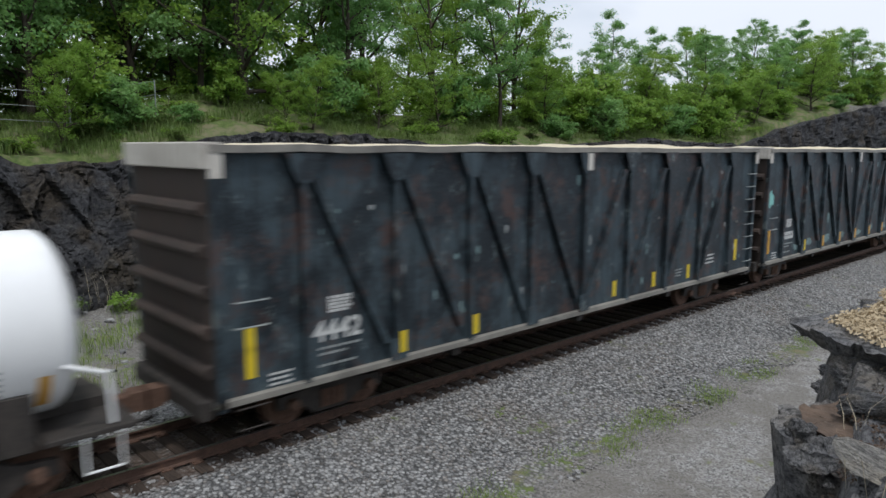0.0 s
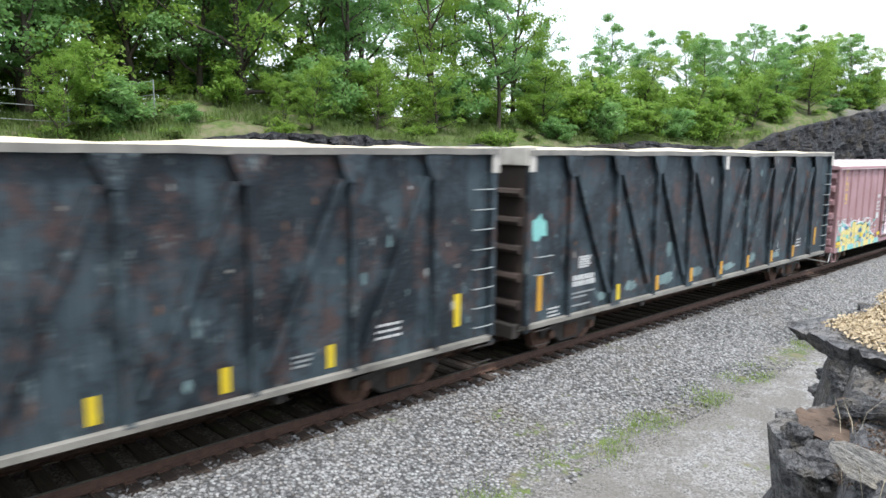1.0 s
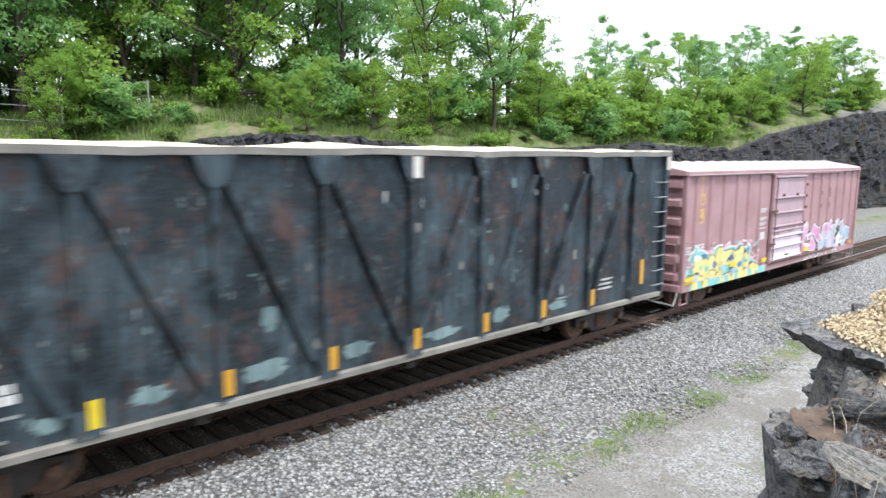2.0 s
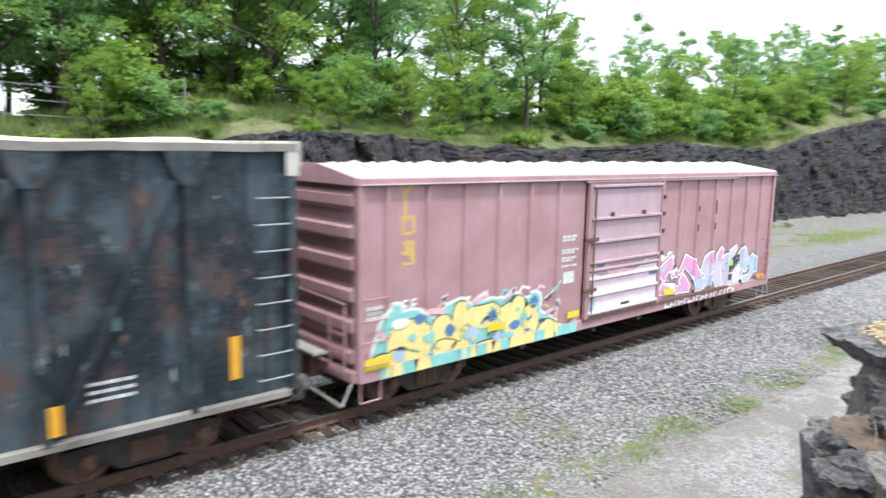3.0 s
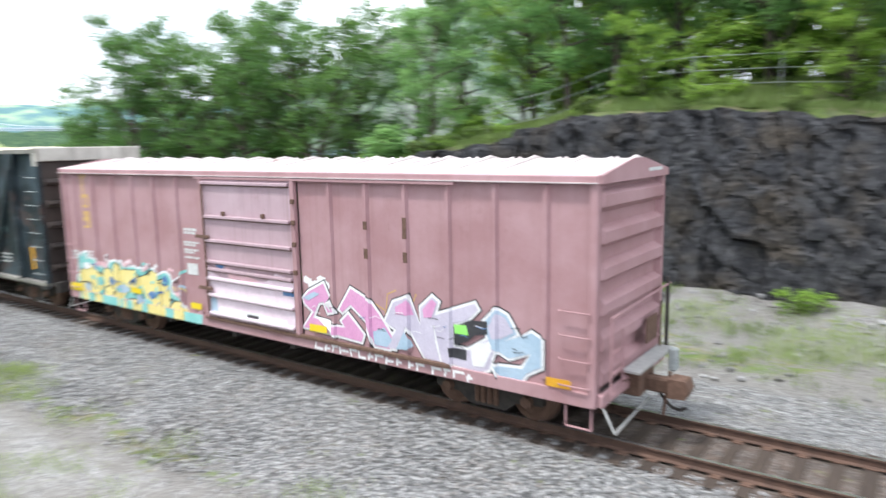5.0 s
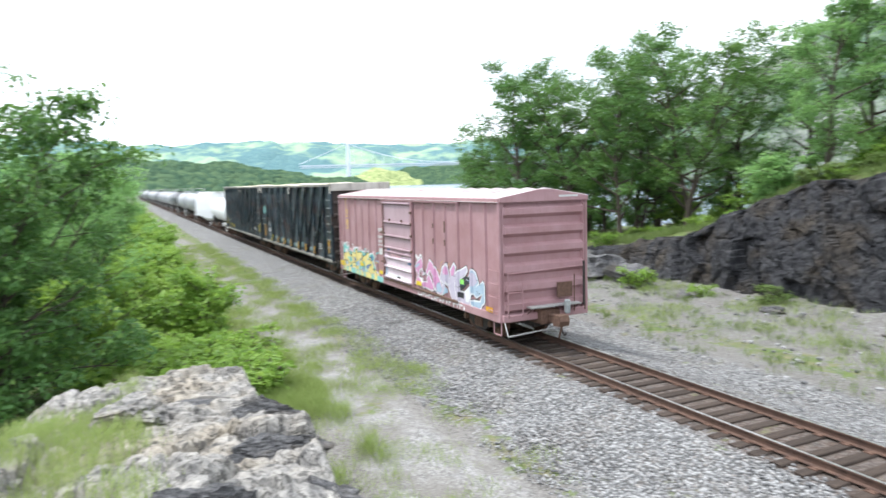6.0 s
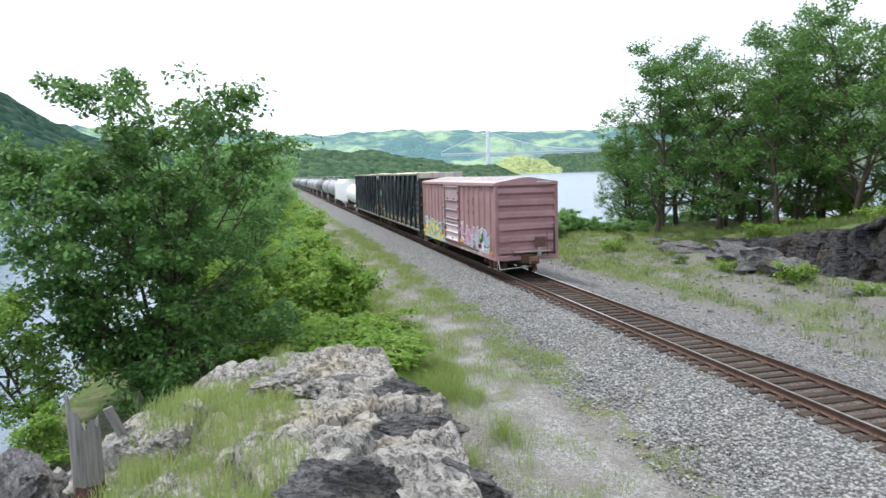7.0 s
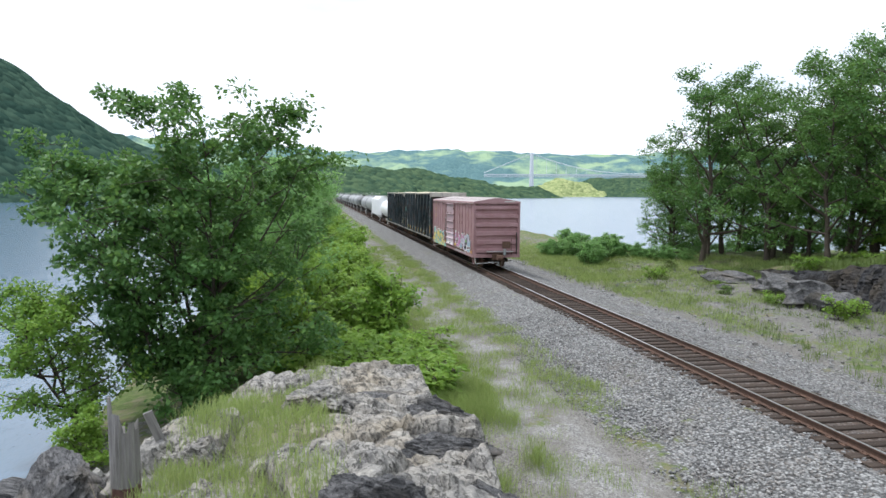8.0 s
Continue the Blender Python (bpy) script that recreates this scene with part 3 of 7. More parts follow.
def build_outcrop():
    xs = axis((-21, -14, 0.16), (-14, -9.5, 0.075), (-9.5, -2.5, 0.042), (-2.5, 3, 0.2), (3, 5, 0.09), (5, 9, 0.05), (9, 12, 0.09), (12, 21, 0.25))
    ys = axis((-7, -3.5, 0.2), (-3.5, 2.8, 0.045), (2.8, 4.0, 0.09), (4.0, 5.0, 0.2))
    cut = int(np.searchsorted(xs, 1.5))
    for part_xs, name, mat, label in ((xs[:cut + 1], "rock_outcrop", "outcrop", "weathered grey and tan ledge of layered rock with grass"),
                                      (xs[cut:], "rock_outcrop", "dark_rock", "dark grey broken ledge of rock with soil and leaf litter")):
        n, m = len(part_xs), len(ys)
        verts = [(x, y, crag_z(x, y)) for y in ys for x in part_xs]
        idx = np.arange(n * m).reshape(m, n)
        faces = np.stack([idx[:-1, :-1], idx[:-1, 1:], idx[1:, 1:], idx[1:, :-1]], -1).reshape(-1, 4)
        ob = mesh_part(name, verts, faces.tolist(), M[mat])
        tagged(ob, label, "rock outcrop", "", "structure")


build_outcrop()


# ---- hills, far shore and bridge ----
def hill(name, label, material, spine, width, seed, lumps=6.0, rows=26, step=None):
    """A wooded ridge: heights along a spine of (x, y, z), falling off on both sides."""
    pts = np.array(spine, dtype=float)
    d = np.concatenate([[0], np.cumsum(np.hypot(*np.diff(pts[:, :2], axis=0).T))])
    step = step or d[-1] / 110
    s = np.arange(0, d[-1] + step, step)
    P = np.stack([np.interp(s, d, pts[:, k]) for k in range(3)], 1)
    T = np.gradient(P[:, :2], axis=0)
    T /= np.linalg.norm(T, axis=1)[:, None]
    N = np.stack([-T[:, 1], T[:, 0]], 1)
    verts = []
    for i in range(len(s)):
        for k in range(rows + 1):
            q = k / rows * 2 - 1
            f = math.cos(q * math.pi / 2) ** 1.2
            x, y = P[i, :2] + N[i] * q * width
            z = -4 + (P[i, 2] + 4) * f + (lumps * 2.2 * rough(x, y, 0.35 / lumps / 5, seed, 3) + lumps * 0.55 * rough(x, y, 0.09, seed + 2, 3)) * min(1, f * 3)
            verts.append((x, y, z))
    c = rows + 1
    faces = [(i * c + k, (i + 1) * c + k, (i + 1) * c + k + 1, i * c + k + 1) for i in range(len(s) - 1) for k in range(rows)]
    ob = mesh_part(name, verts, faces, M[material])
    tagged(ob, label, "hill", "", "structure")


hill("hill_behind_river", "steep dark green wooded mountain across the river", "hill_near",
     [(-250, -900, 400), (-400, -680, 354), (-600, -480, 238), (-850, -350, 104), (-1000, -250, 30)], 310, 1.0, 7.0, 40, 9)
hill("hill_shore", "low wooded point on the near shore", "hill_mid",
     [(-1000, -260, 36), (-1050, -60, 52), (-1100, 60, 48), (-1150, 190, 38), (-1250, 320, 20), (-1320, 400, 2)], 120, 2.0, 6.0, 30, 9)
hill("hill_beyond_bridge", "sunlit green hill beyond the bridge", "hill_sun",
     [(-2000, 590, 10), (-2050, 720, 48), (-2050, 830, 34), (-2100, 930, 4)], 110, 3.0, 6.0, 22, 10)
hill("hill_beyond_bridge_b", "wooded slope behind the bridge", "hill_mid",
     [(-2150, 720, 20), (-2100, 950, 62), (-1950, 1250, 80), (-1500, 1500, 100)], 180, 4.0, 7.0, 22, 16)
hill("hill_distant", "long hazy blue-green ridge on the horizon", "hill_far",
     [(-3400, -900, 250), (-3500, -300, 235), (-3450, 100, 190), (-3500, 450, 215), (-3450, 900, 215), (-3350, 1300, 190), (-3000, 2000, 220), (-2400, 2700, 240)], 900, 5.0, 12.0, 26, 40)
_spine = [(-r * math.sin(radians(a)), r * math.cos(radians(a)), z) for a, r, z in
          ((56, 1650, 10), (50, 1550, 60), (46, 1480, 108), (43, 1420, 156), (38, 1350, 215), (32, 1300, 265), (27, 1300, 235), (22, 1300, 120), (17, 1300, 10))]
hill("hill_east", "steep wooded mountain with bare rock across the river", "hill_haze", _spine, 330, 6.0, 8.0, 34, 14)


def build_bridge():
    br = thing("suspension_bridge", "pale steel suspension bridge with tall tower over the river", "bridge", (-1700, 532, 0))
    # the deck runs along local x; the whole bridge is turned to cross the river
    br.matrix_basis = pose(-1700, 532, 0, 0, 0, 74)
    for side in (-8, 8):
        bm = bmesh.new()
        rod(bm, (0, side, -4), (0, side * 0.8, 108), 6.0, 4.0, 8)
        part("tower_leg", bm, M["bridge"], br)
    for z in (30, 58, 82, 104):
        part("tower_brace", box(bmesh.new(), -2.2, 2.2, -7.5, 7.5, z, z + 5), M["bridge"], br)
    bm = bmesh.new()
    box(bm, -120, 520, -6, 6, 52.0, 54.6)
    box(bm, -120, 520, -6.2, -5.6, 47.5, 48.6)
    box(bm, -120, 520, 5.6, 6.2, 47.5, 48.6)
    part("deck", bm, M["bridge"], br)
    for s in (-5.9, 5.9):
        bm = bmesh.new()
        for k in range(-12, 52):
            rod(bm, (k * 10, s, 48), (k * 10 + 5, s, 53), 0.45, None, 4)
            rod(bm, (k * 10 + 5, s, 53), (k * 10 + 10, s, 48), 0.45, None, 4)
        tagged(part("truss", bm, M["bridge"], br), "", "", "", "stuff")
    bm = bmesh.new()
    for s in (-6, 6):
        last = None
        for k in range(41):
            x = k * 12.4
            z = 57 + 50 * ((x - 248) / 248) ** 2
            p = (x, s, z)
            if last:
                rod(bm, last, p, 0.5, None, 4)
            if k % 2:
                rod(bm, p, (x, s, 53), 0.18, None, 4)
            last = p
        rod(bm, (0, s, 107), (-120, s, 58), 0.5, None, 4)
    part("cable", bm, M["bridge"], br)
    bm = bmesh.new()
    box(bm, -9, 9, -16, 16, -6, 2)
    part("pier", bm, M["outcrop"], br)


build_bridge()


# ---- the train ----
def truck_parts(car, xc):
    """One bogie: two wheelsets, side frames and bolster. Returns the wheelsets."""
    sets = []
    for dx in (-0.85, 0.85):
        bm = bmesh.new()
        rod(bm, (0, -0.86, 0), (0, 0.86, 0), 0.08, None, 10)
        for s in (-1, 1):
            rod(bm, (0, s * 0.70, 0), (0, s * 0.83, 0), 0.457, 0.44, 28)
            rod(bm, (0, s * 0.68, 0), (0, s * 0.70, 0), 0.485, None, 28)
            rod(bm, (0, s * 0.83, 0), (0, s * 0.86, 0), 0.36, 0.30, 20)
            for k in range(6):
                a = k * math.pi / 3
                rod(bm, (0.2 * math.cos(a), s * 0.85, 0.2 * math.sin(a)), (0.2 * math.cos(a), s * 0.875, 0.2 * math.sin(a)), 0.035, None, 6)
        w = part("wheelset", bm, M["rusty"], car)
        w.matrix_basis = pose(xc + dx, 0, 0.457)
        sets.append(w)
    for s in (-1, 1):
        bm = bmesh.new()
        y0, y1 = sorted((s * 0.93, s * 1.06))
        slab(bm, [(xc - 1.15, 0.62), (xc - 0.62, 0.66), (xc - 0.35, 0.80), (xc + 0.35, 0.80), (xc + 0.62, 0.66), (xc + 1.15, 0.62),
                  (xc + 1.15, 0.40), (xc + 0.62, 0.36), (xc + 0.38, 0.18), (xc - 0.38, 0.18), (xc - 0.62, 0.36), (xc - 1.15, 0.40)], y0, y1)
        part("side_frame", bm, M["iron"], car)
        for dx in (-0.85, 0.85):
            bm = rod(bmesh.new(), (xc + dx, s * 1.05, 0.457), (xc + dx, s * 1.17, 0.457), 0.12, 0.10, 12)
            part("axle_box", bm, M["rusty"], car)
        bm = bmesh.new()
        for dx in (-0.2, -0.07, 0.07, 0.2):
            rod(bm, (xc + dx, s * 1.08, 0.26), (xc + dx, s * 1.08, 0.60), 0.055, None, 8)
        part("spring_pack", bm, M["rusty"], car)
    part("bolster", box(bmesh.new(), xc - 0.22, xc + 0.22, -1.1, 1.1, 0.55, 0.85, 0.03), M["iron"], car)
    return sets


def coupler(car, x, way):
    bm = box(bmesh.new(), min(x, x + way * 0.55), max(x, x + way * 0.55), -0.11, 0.11, 0.72, 0.98, 0.03)
    slab(bm, [(x + way * 0.5, 0.68), (x + way * 0.8, 0.70), (x + way * 0.86, 0.85), (x + way * 0.8, 1.02), (x + way * 0.5, 1.02)], -0.19, 0.16)
    part("coupler", bm, M["rusty"], car)
    bm = bmesh.new()
    last = (x + way * 0.1, 0.3, 0.8)
    for k in range(1, 6):
        p = (x + way * (0.1 + 0.13 * k), 0.3 - 0.04 * k, 0.8 - 0.42 * math.sin(k / 5 * 2.2))
        rod(bm, last, p, 0.03, None, 6)
        last = p
    part("air_hose", bm, M["iron"], car)


def bars(car, name, x0, z0, rows, y, mat="mark", seed=1, h=0.05, gap=0.05):
    """Lettering that cannot be read: rows of short bars (widths in metres) on the near side."""
    rnd = random.Random(seed)
    bm = bmesh.new()
    for k, w in enumerate(rows):
        x, z = x0, z0 - k * (h + gap)
        while x < x0 + w - 0.02:
            q = min(rnd.uniform(0.06, 0.2), x0 + w - x)
            box(bm, x, x + q, y - 0.004, y, z - h, z)
            x += q + 0.03
    tagged(part(name, bm, M[mat], car), "", "", "", "stuff")


def reflector(car, x, z, w, h, y, mat="yellow"):
    part("reflector", box(bmesh.new(), x - w / 2, x + w / 2, y - 0.006, y, z - h / 2, z + h / 2), M[mat], car, "yellow reflective strip")


def number_text(car, text, x, z, size, y, mat="mark"):
    cu = bpy.data.curves.new("number", "FONT")
    cu.body, cu.size, cu.extrude, cu.offset = text, size, 0.003, 0.012
    tmp = bpy.data.objects.new("number", cu)
    scene.collection.objects.link(tmp)
    bpy.context.view_layer.update()
    me = bpy.data.meshes.new_from_object(tmp.evaluated_get(bpy.context.evaluated_depsgraph_get()))
    bpy.data.objects.remove(tmp)
    bpy.data.curves.remove(cu)
    me.materials.clear()
    me.materials.append(M[mat])
    ob = tagged(new("road_number", me), "", "", "", "stuff")
    ob.parent = car
    ob.matrix_basis = pose(x, y - 0.004, z, 90, 0, 0)


def ladder(car, x0, x1, zs, y, mat, name="rung", stiles=True):
    for z in zs:
        bm = rod(bmesh.new(), (x0, y, z), (x1, y, z), 0.014, None, 6)
        for x in (x0, x1):
            rod(bm, (x, y, z), (x, y + (0.08 if y < 0 else -0.08), z), 0.014, None, 6)
        part(name, bm, M[mat], car)


# -- high-sided gondola --
GON_L, GON_TOP, GON_W = 19.2, 5.08, 1.53
POSTS = [1.45 + 2.0 * k for k in range(9)]


def gondola(label, seed, number, extras):
    rnd = random.Random(seed)
    car = thing("gondola_car", label, "freight car", (0, 0, 0), "train cars")
    side = M["gon"]
    floor_z = 1.02
    for s in (-1, 1):
        y = s * GON_W
        bm = bmesh.new()
        # side sheet, dented a little between the posts
        nx_, nz_ = 96, 14
        grid = []
        for i in range(nx_ + 1):
            x = -0.2 + (GON_L + 0.2) * i / nx_
            near = min(abs(x - p) for p in POSTS + [0.0, GON_L])
            row_ = []
            for k in range(nz_ + 1):
                w = k / nz_
                bow = min(1.0, near) * math.sin(w * math.pi) * (0.012 + 0.03 * rough(x, w * 4, 0.9, seed + s))
                row_.append(bm.verts.new((x, y - s * abs(bow), floor_z + (GON_TOP - 0.12 - floor_z) * w)))
            grid.append(row_)
        for i in range(nx_):
            for k in range(nz_):
                q = (grid[i][k], grid[i + 1][k], grid[i + 1][k + 1], grid[i][k + 1])
                bm.faces.new(q if s < 0 else q[::-1])
        for f in bm.faces:
            f.smooth = True
        part("side_sheet", bm, side, car)
        for i, x in enumerate(POSTS):
            bm = bmesh.new()
            y0, y1 = sorted((y + s * 0.002, y + s * 0.13))
            box(bm, x - 0.06, x + 0.06, y0, y1, floor_z - 0.02, GON_TOP - 0.1, 0.012)
            part("side_post", bm, side, car)
            bm = bmesh.new()
            y0, y1 = sorted((y + s * 0.126, y + s * 0.146))
            slab(bm, [(x - 0.34, GON_TOP - 0.12), (x + 0.34, GON_TOP - 0.12), (x + 0.2, GON_TOP - 0.5), (x + 0.1, GON_TOP - 0.62), (x - 0.1, GON_TOP - 0.62), (x - 0.2, GON_TOP - 0.5)], y0, y1)
            part("gusset", bm, side, car)
            if i in (1, 3, 4):
                bm = bmesh.new()
                slab(bm, [(x - 0.2, floor_z), (x + 0.22, floor_z), (x + 0.16, floor_z + 0.42), (x - 0.16, floor_z + 0.42)], y0, y1)
                part("gusset", bm, side, car)
        for i in range(8):
            a, b = (POSTS[i], POSTS[i + 1]) if i < 4 else (POSTS[i + 1], POSTS[i])
            # braces lean towards the middle of the car
            dx = 0.12 if b > a else -0.12
            t0, t1 = (a + 2 * dx, GON_TOP - 0.55), (b - 2 * dx, floor_z + 0.36)
            wx = 0.075
            y0, y1 = sorted((y + s * 0.002, y + s * 0.11))
            part("diagonal_brace", slab(bmesh.new(), [(t0[0] - wx, t0[1]), (t0[0] + wx, t0[1]), (t1[0] + wx, t1[1]), (t1[0] - wx, t1[1])], y0, y1), side, car)
        y0, y1 = sorted((y - s * 0.05, y + s * 0.15))
        bm = bmesh.new()
        rings = []
        for k in range(49):
            x = -0.2 + (GON_L + 0.2) * k / 48
            dz, dy = 0.035 * rough(x, s, 0.5, seed + 30.0), 0.02 * rough(x, s, 0.4, seed + 40.0)
            rings.append([bm.verts.new((x, u + dy, w + dz)) for u, w in ((y0, GON_TOP - 0.12), (y1, GON_TOP - 0.12), (y1, GON_TOP - 0.01), (y1 - 0.02, GON_TOP), (y0, GON_TOP))])
        for p, q in zip(rings[:-1], rings[1:]):
            for i in range(5):
                bm.faces.new((p[i], p[(i + 1) % 5], q[(i + 1) % 5], q[i]))
        bm.faces.new(rings[0])
        bm.faces.new(rings[-1])
        bmesh.ops.recalc_face_normals(bm, faces=bm.faces[:])
        part("top_chord", bm, M["gon_rim"], car, "pale worn top edge")
        y0, y1 = sorted((y - s * 0.06, y + s * 0.12))
        part("side_sill", box(bmesh.new(), -0.2, GON_L, y0, y1, floor_z - 0.10, floor_z + 0.02, 0.01), M["gon_rim"], car, "bare worn metal side sill")
    # ends with horizontal ribs and a pale plate at the top
    for x, way in ((-0.2, -1), (GON_L, 1)):
        x0, x1 = sorted((x, x - way * 0.03))
        part("end_sheet", box(bmesh.new(), x0, x1, -GON_W, GON_W, floor_z, GON_TOP - 0.1), M["gon_end"], car)
        for z in (1.5, 2.15, 2.8, 3.45, 4.1):
            bm = bmesh.new()
            bmesh.ops.create_cone(bm, cap_ends=True, segments=8, radius1=0.12, radius2=0.12, depth=2 * GON_W - 0.1,
                                  matrix=Matrix.LocRotScale((x + way * 0.02, 0, z), Euler((radians(90), 0, 0)), (1.2, 0.9, 1)))
            part("end_rib", bm, M["gon_end"], car)
        x0, x1 = sorted((x - way * 0.04, x + way * 0.12))
        bm = box(bmesh.new(), x0, x1, -GON_W - 0.1, GON_W + 0.1, GON_TOP - 0.36, GON_TOP + 0.05, 0.02)
        part("end_plate", bm, M["plate"], car, "white rusty end plate")
        for s in (-1, 1):
            y0, y1 = sorted((s * GON_W, s * (GON_W + 0.12)))
            x0, x1 = sorted((x, x - way * 0.16))
            part("corner_post", box(bmesh.new(), x0, x1, y0, y1, 0.85, GON_TOP - 0.05, 0.015), M["gon"], car)
            y0, y1 = sorted((s * (GON_W + 0.121), s * (GON_W + 0.135)))
            part("corner_plate", box(bmesh.new(), x0 - 0.02, x1 + 0.05, y0, y1, GON_TOP - 0.5, GON_TOP + 0.05), M["plate"], car)
        part("end_sill", box(bmesh.new(), min(x, x + way * 0.22), max(x, x + way * 0.22), -1.45, 1.45, 0.72, 1.05, 0.02), M["iron"], car)
        coupler(car, x + way * 0.05, way)
        xl = GON_L - 0.7 if way > 0 else 0.12
        ladder(car, xl, xl + 0.55, [1.3 + 0.42 * k for k in range(8)] if way > 0 else (2.2, 2.62), -GON_W - 0.17, "mark_dim")
        ladder(car, xl, xl + 0.55, (0.5, 0.85), -GON_W - 0.12, "iron", "stirrup")
    part("floor_plate", box(bmesh.new(), 0.03, GON_L - 0.03, -GON_W + 0.03, GON_W - 0.03, floor_z - 0.06, floor_z), M["iron"], car)
    part("centre_sill", box(bmesh.new(), 0.2, GON_L - 0.2, -0.25, 0.25, 0.62, floor_z - 0.06), M["iron"], car)
    for x in (5.2, 9.6, 14.0):
        part("cross_bearer", box(bmesh.new(), x - 0.1, x + 0.1, -1.45, 1.45, 0.7, floor_z - 0.07), M["iron"], car)
    # load of wood chips, heaped above the edge
    nx, ny = 60, 10
    verts = []
    for i in range(nx + 1):
        for k in range(ny + 1):
            x, y = -0.14 + (GON_L + 0.1) * i / nx, -GON_W + 0.03 + (2 * GON_W - 0.06) * k / ny
            e = max(0.0, min(1.0, min(x + 0.1, GON_L - x) / 1.4)) * (1 - abs(y / GON_W) ** 3)
            verts.append((x, y, GON_TOP - 0.07 + e * (0.12 + 0.10 * rough(x, y, 0.4, seed) + 0.03 * rough(x, y, 3.0, seed))))
    c = ny + 1
    faces = [(i * c + k, (i + 1) * c + k, (i + 1) * c + k + 1, i * c + k + 1) for i in range(nx) for k in range(ny)]
    mesh_part("wood_chip_load", verts, faces, M["chips"], car, "heaped pale wood chips", True)
    wheels = truck_parts(car, 2.3) + truck_parts(car, GON_L - 2.3)
    # markings
    y = -GON_W - 0.002
    reflector(car, 0.42, 1.72, 0.17, 0.86, -GON_W - 0.002, "yellow" if seed == 1 else "amber")
    reflector(car, GON_L - 1.05, 1.72, 0.17, 0.70, -GON_W - 0.002, "yellow" if seed == 1 else "amber")
    for i, x in enumerate(POSTS):
        if i in extras:
            reflector(car, x + (0.1 if seed == 2 or i < 5 else -0.47), 1.36, 0.15, 0.42, -GON_W - (0.148 if seed == 2 or i < 5 else 0.002), "yellow" if extras[i] or seed == 1 else "amber")
    bars(car, "data_panel", 1.95, 2.45, (0.5, 0.5, 0.45, 0.5, 0.42), y, "mark", seed, 0.05, 0.012)
    if number:
        number_text(car, number, 1.62, 1.66, 0.52, y)
    else:
        bars(car, "number_bars", 1.72, 1.98, (0.95, 0.95), y, "mark", 7, 0.13, 0.02)
    bars(car, "stencil", 1.72, 1.55, (0.95, 0.6, 0.0, 0.8), y, "mark_dim", seed + 3, 0.045, 0.06)
    bars(car, "stencil", 0.75, 1.3, (0.45, 0.4, 0.45), y, "mark", seed + 4, 0.04, 0.05)
    bars(car, "stencil", 16.0, 1.75, (0.62, 0.62, 0.62), y, "mark", seed + 5, 0.05, 0.07)
    bars(car, "stencil", 14.2, 1.5, (0.42, 0.42, 0.35), y, "mark_dim", seed + 6, 0.04, 0.05)
    for k in range(54):
        x, z = rnd.uniform(0.4, GON_L - 0.5), rnd.uniform(1.25, 4.4)
        w, h = rnd.uniform(0.03, 0.15), rnd.uniform(0.05, 0.34)
        pts = [(x + w * (0.5 + rnd.uniform(0.25, 0.55) * math.cos(a * 0.785)), z + h * (0.5 + rnd.uniform(0.25, 0.55) * math.sin(a * 0.785))) for a in range(8)]
        part("paint_patch", slab(bmesh.new(), pts, y - 0.003, y), M[rnd.choice(("mark_dim", "old_teal", "old_teal", "gon_rim", "rusty"))], car, "small faded paint patch")
    part("pale_card", box(bmesh.new(), 9.42, 9.62, -GON_W - 0.153, -GON_W - 0.147, GON_TOP - 0.55, GON_TOP - 0.14), M["plate"], car)
    return car, wheels


gondola_a, wheels_a = gondola("tall black gondola car heaped with wood chips, diagonal braces", 1, "4442", {1: 1, 2: 0, 5: 1, 6: 0, 7: 0})
gondola_b, wheels_b = gondola("dark green-black gondola car of wood chips with yellow strips", 2, "", {1: 1, 2: 0, 3: 0, 4: 0, 5: 0, 6: 0, 7: 0})
part("paint_patch", slab(bmesh.new(), [(0.12, 3.0), (0.3, 2.96), (0.45, 3.1), (0.62, 3.05), (0.6, 3.4), (0.42, 3.5), (0.4, 3.62), (0.25, 3.5), (0.05, 3.45)], -GON_W - 0.006, -GON_W - 0.002), M["g_teal"], gondola_b, "pale blue sprayed patch")


def worn_patches():
    """Ragged patches of older pale paint along the lower side of the second gondola."""
    rnd = random.Random(12)
    for x, z, w, h in ((2.75, 1.15, 0.5, 0.3), (4.0, 1.22, 0.75, 0.35), (5.72, 1.16, 1.1, 0.42), (7.72, 1.2, 0.9, 0.38), (9.75, 1.16, 1.2, 0.3), (11.8, 1.2, 0.7, 0.42), (6.2, 2.0, 0.35, 0.5), (13.8, 1.18, 0.9, 0.28)):
        n = 22
        pts = []
        for k in range(n):
            a = 2 * math.pi * k / n
            r = rnd.uniform(0.6, 1.0)
            pts.append((x + w / 2 + w / 2 * r * math.cos(a), z + h / 2 + h / 2 * r * math.sin(a)))
        part("paint_patch", slab(bmesh.new(), pts, -GON_W - 0.006, -GON_W - 0.002), M["old_teal"], gondola_b, "faded pale teal paint")


worn_patches()


# -- boxcar --
BOX_L, BOX_EAVE, BOX_PEAK, BOX_W, BOX_SILL = 16.4, 4.52, 4.74, 1.53, 0.79
RIBS = [0.66 + 0.965 * k for k in range(6)] + [10.66 + 0.966 * k for k in range(6)]


def side_depth(x):
    """How far the side stands out from the sheet at x (the ribs are hat sections)."""
    for r in RIBS:
        d = abs(x - r)
        if d < 0.075:
            return 0.065 if d < 0.04 else 0.065 * (0.075 - d) / 0.035
    return 0.0


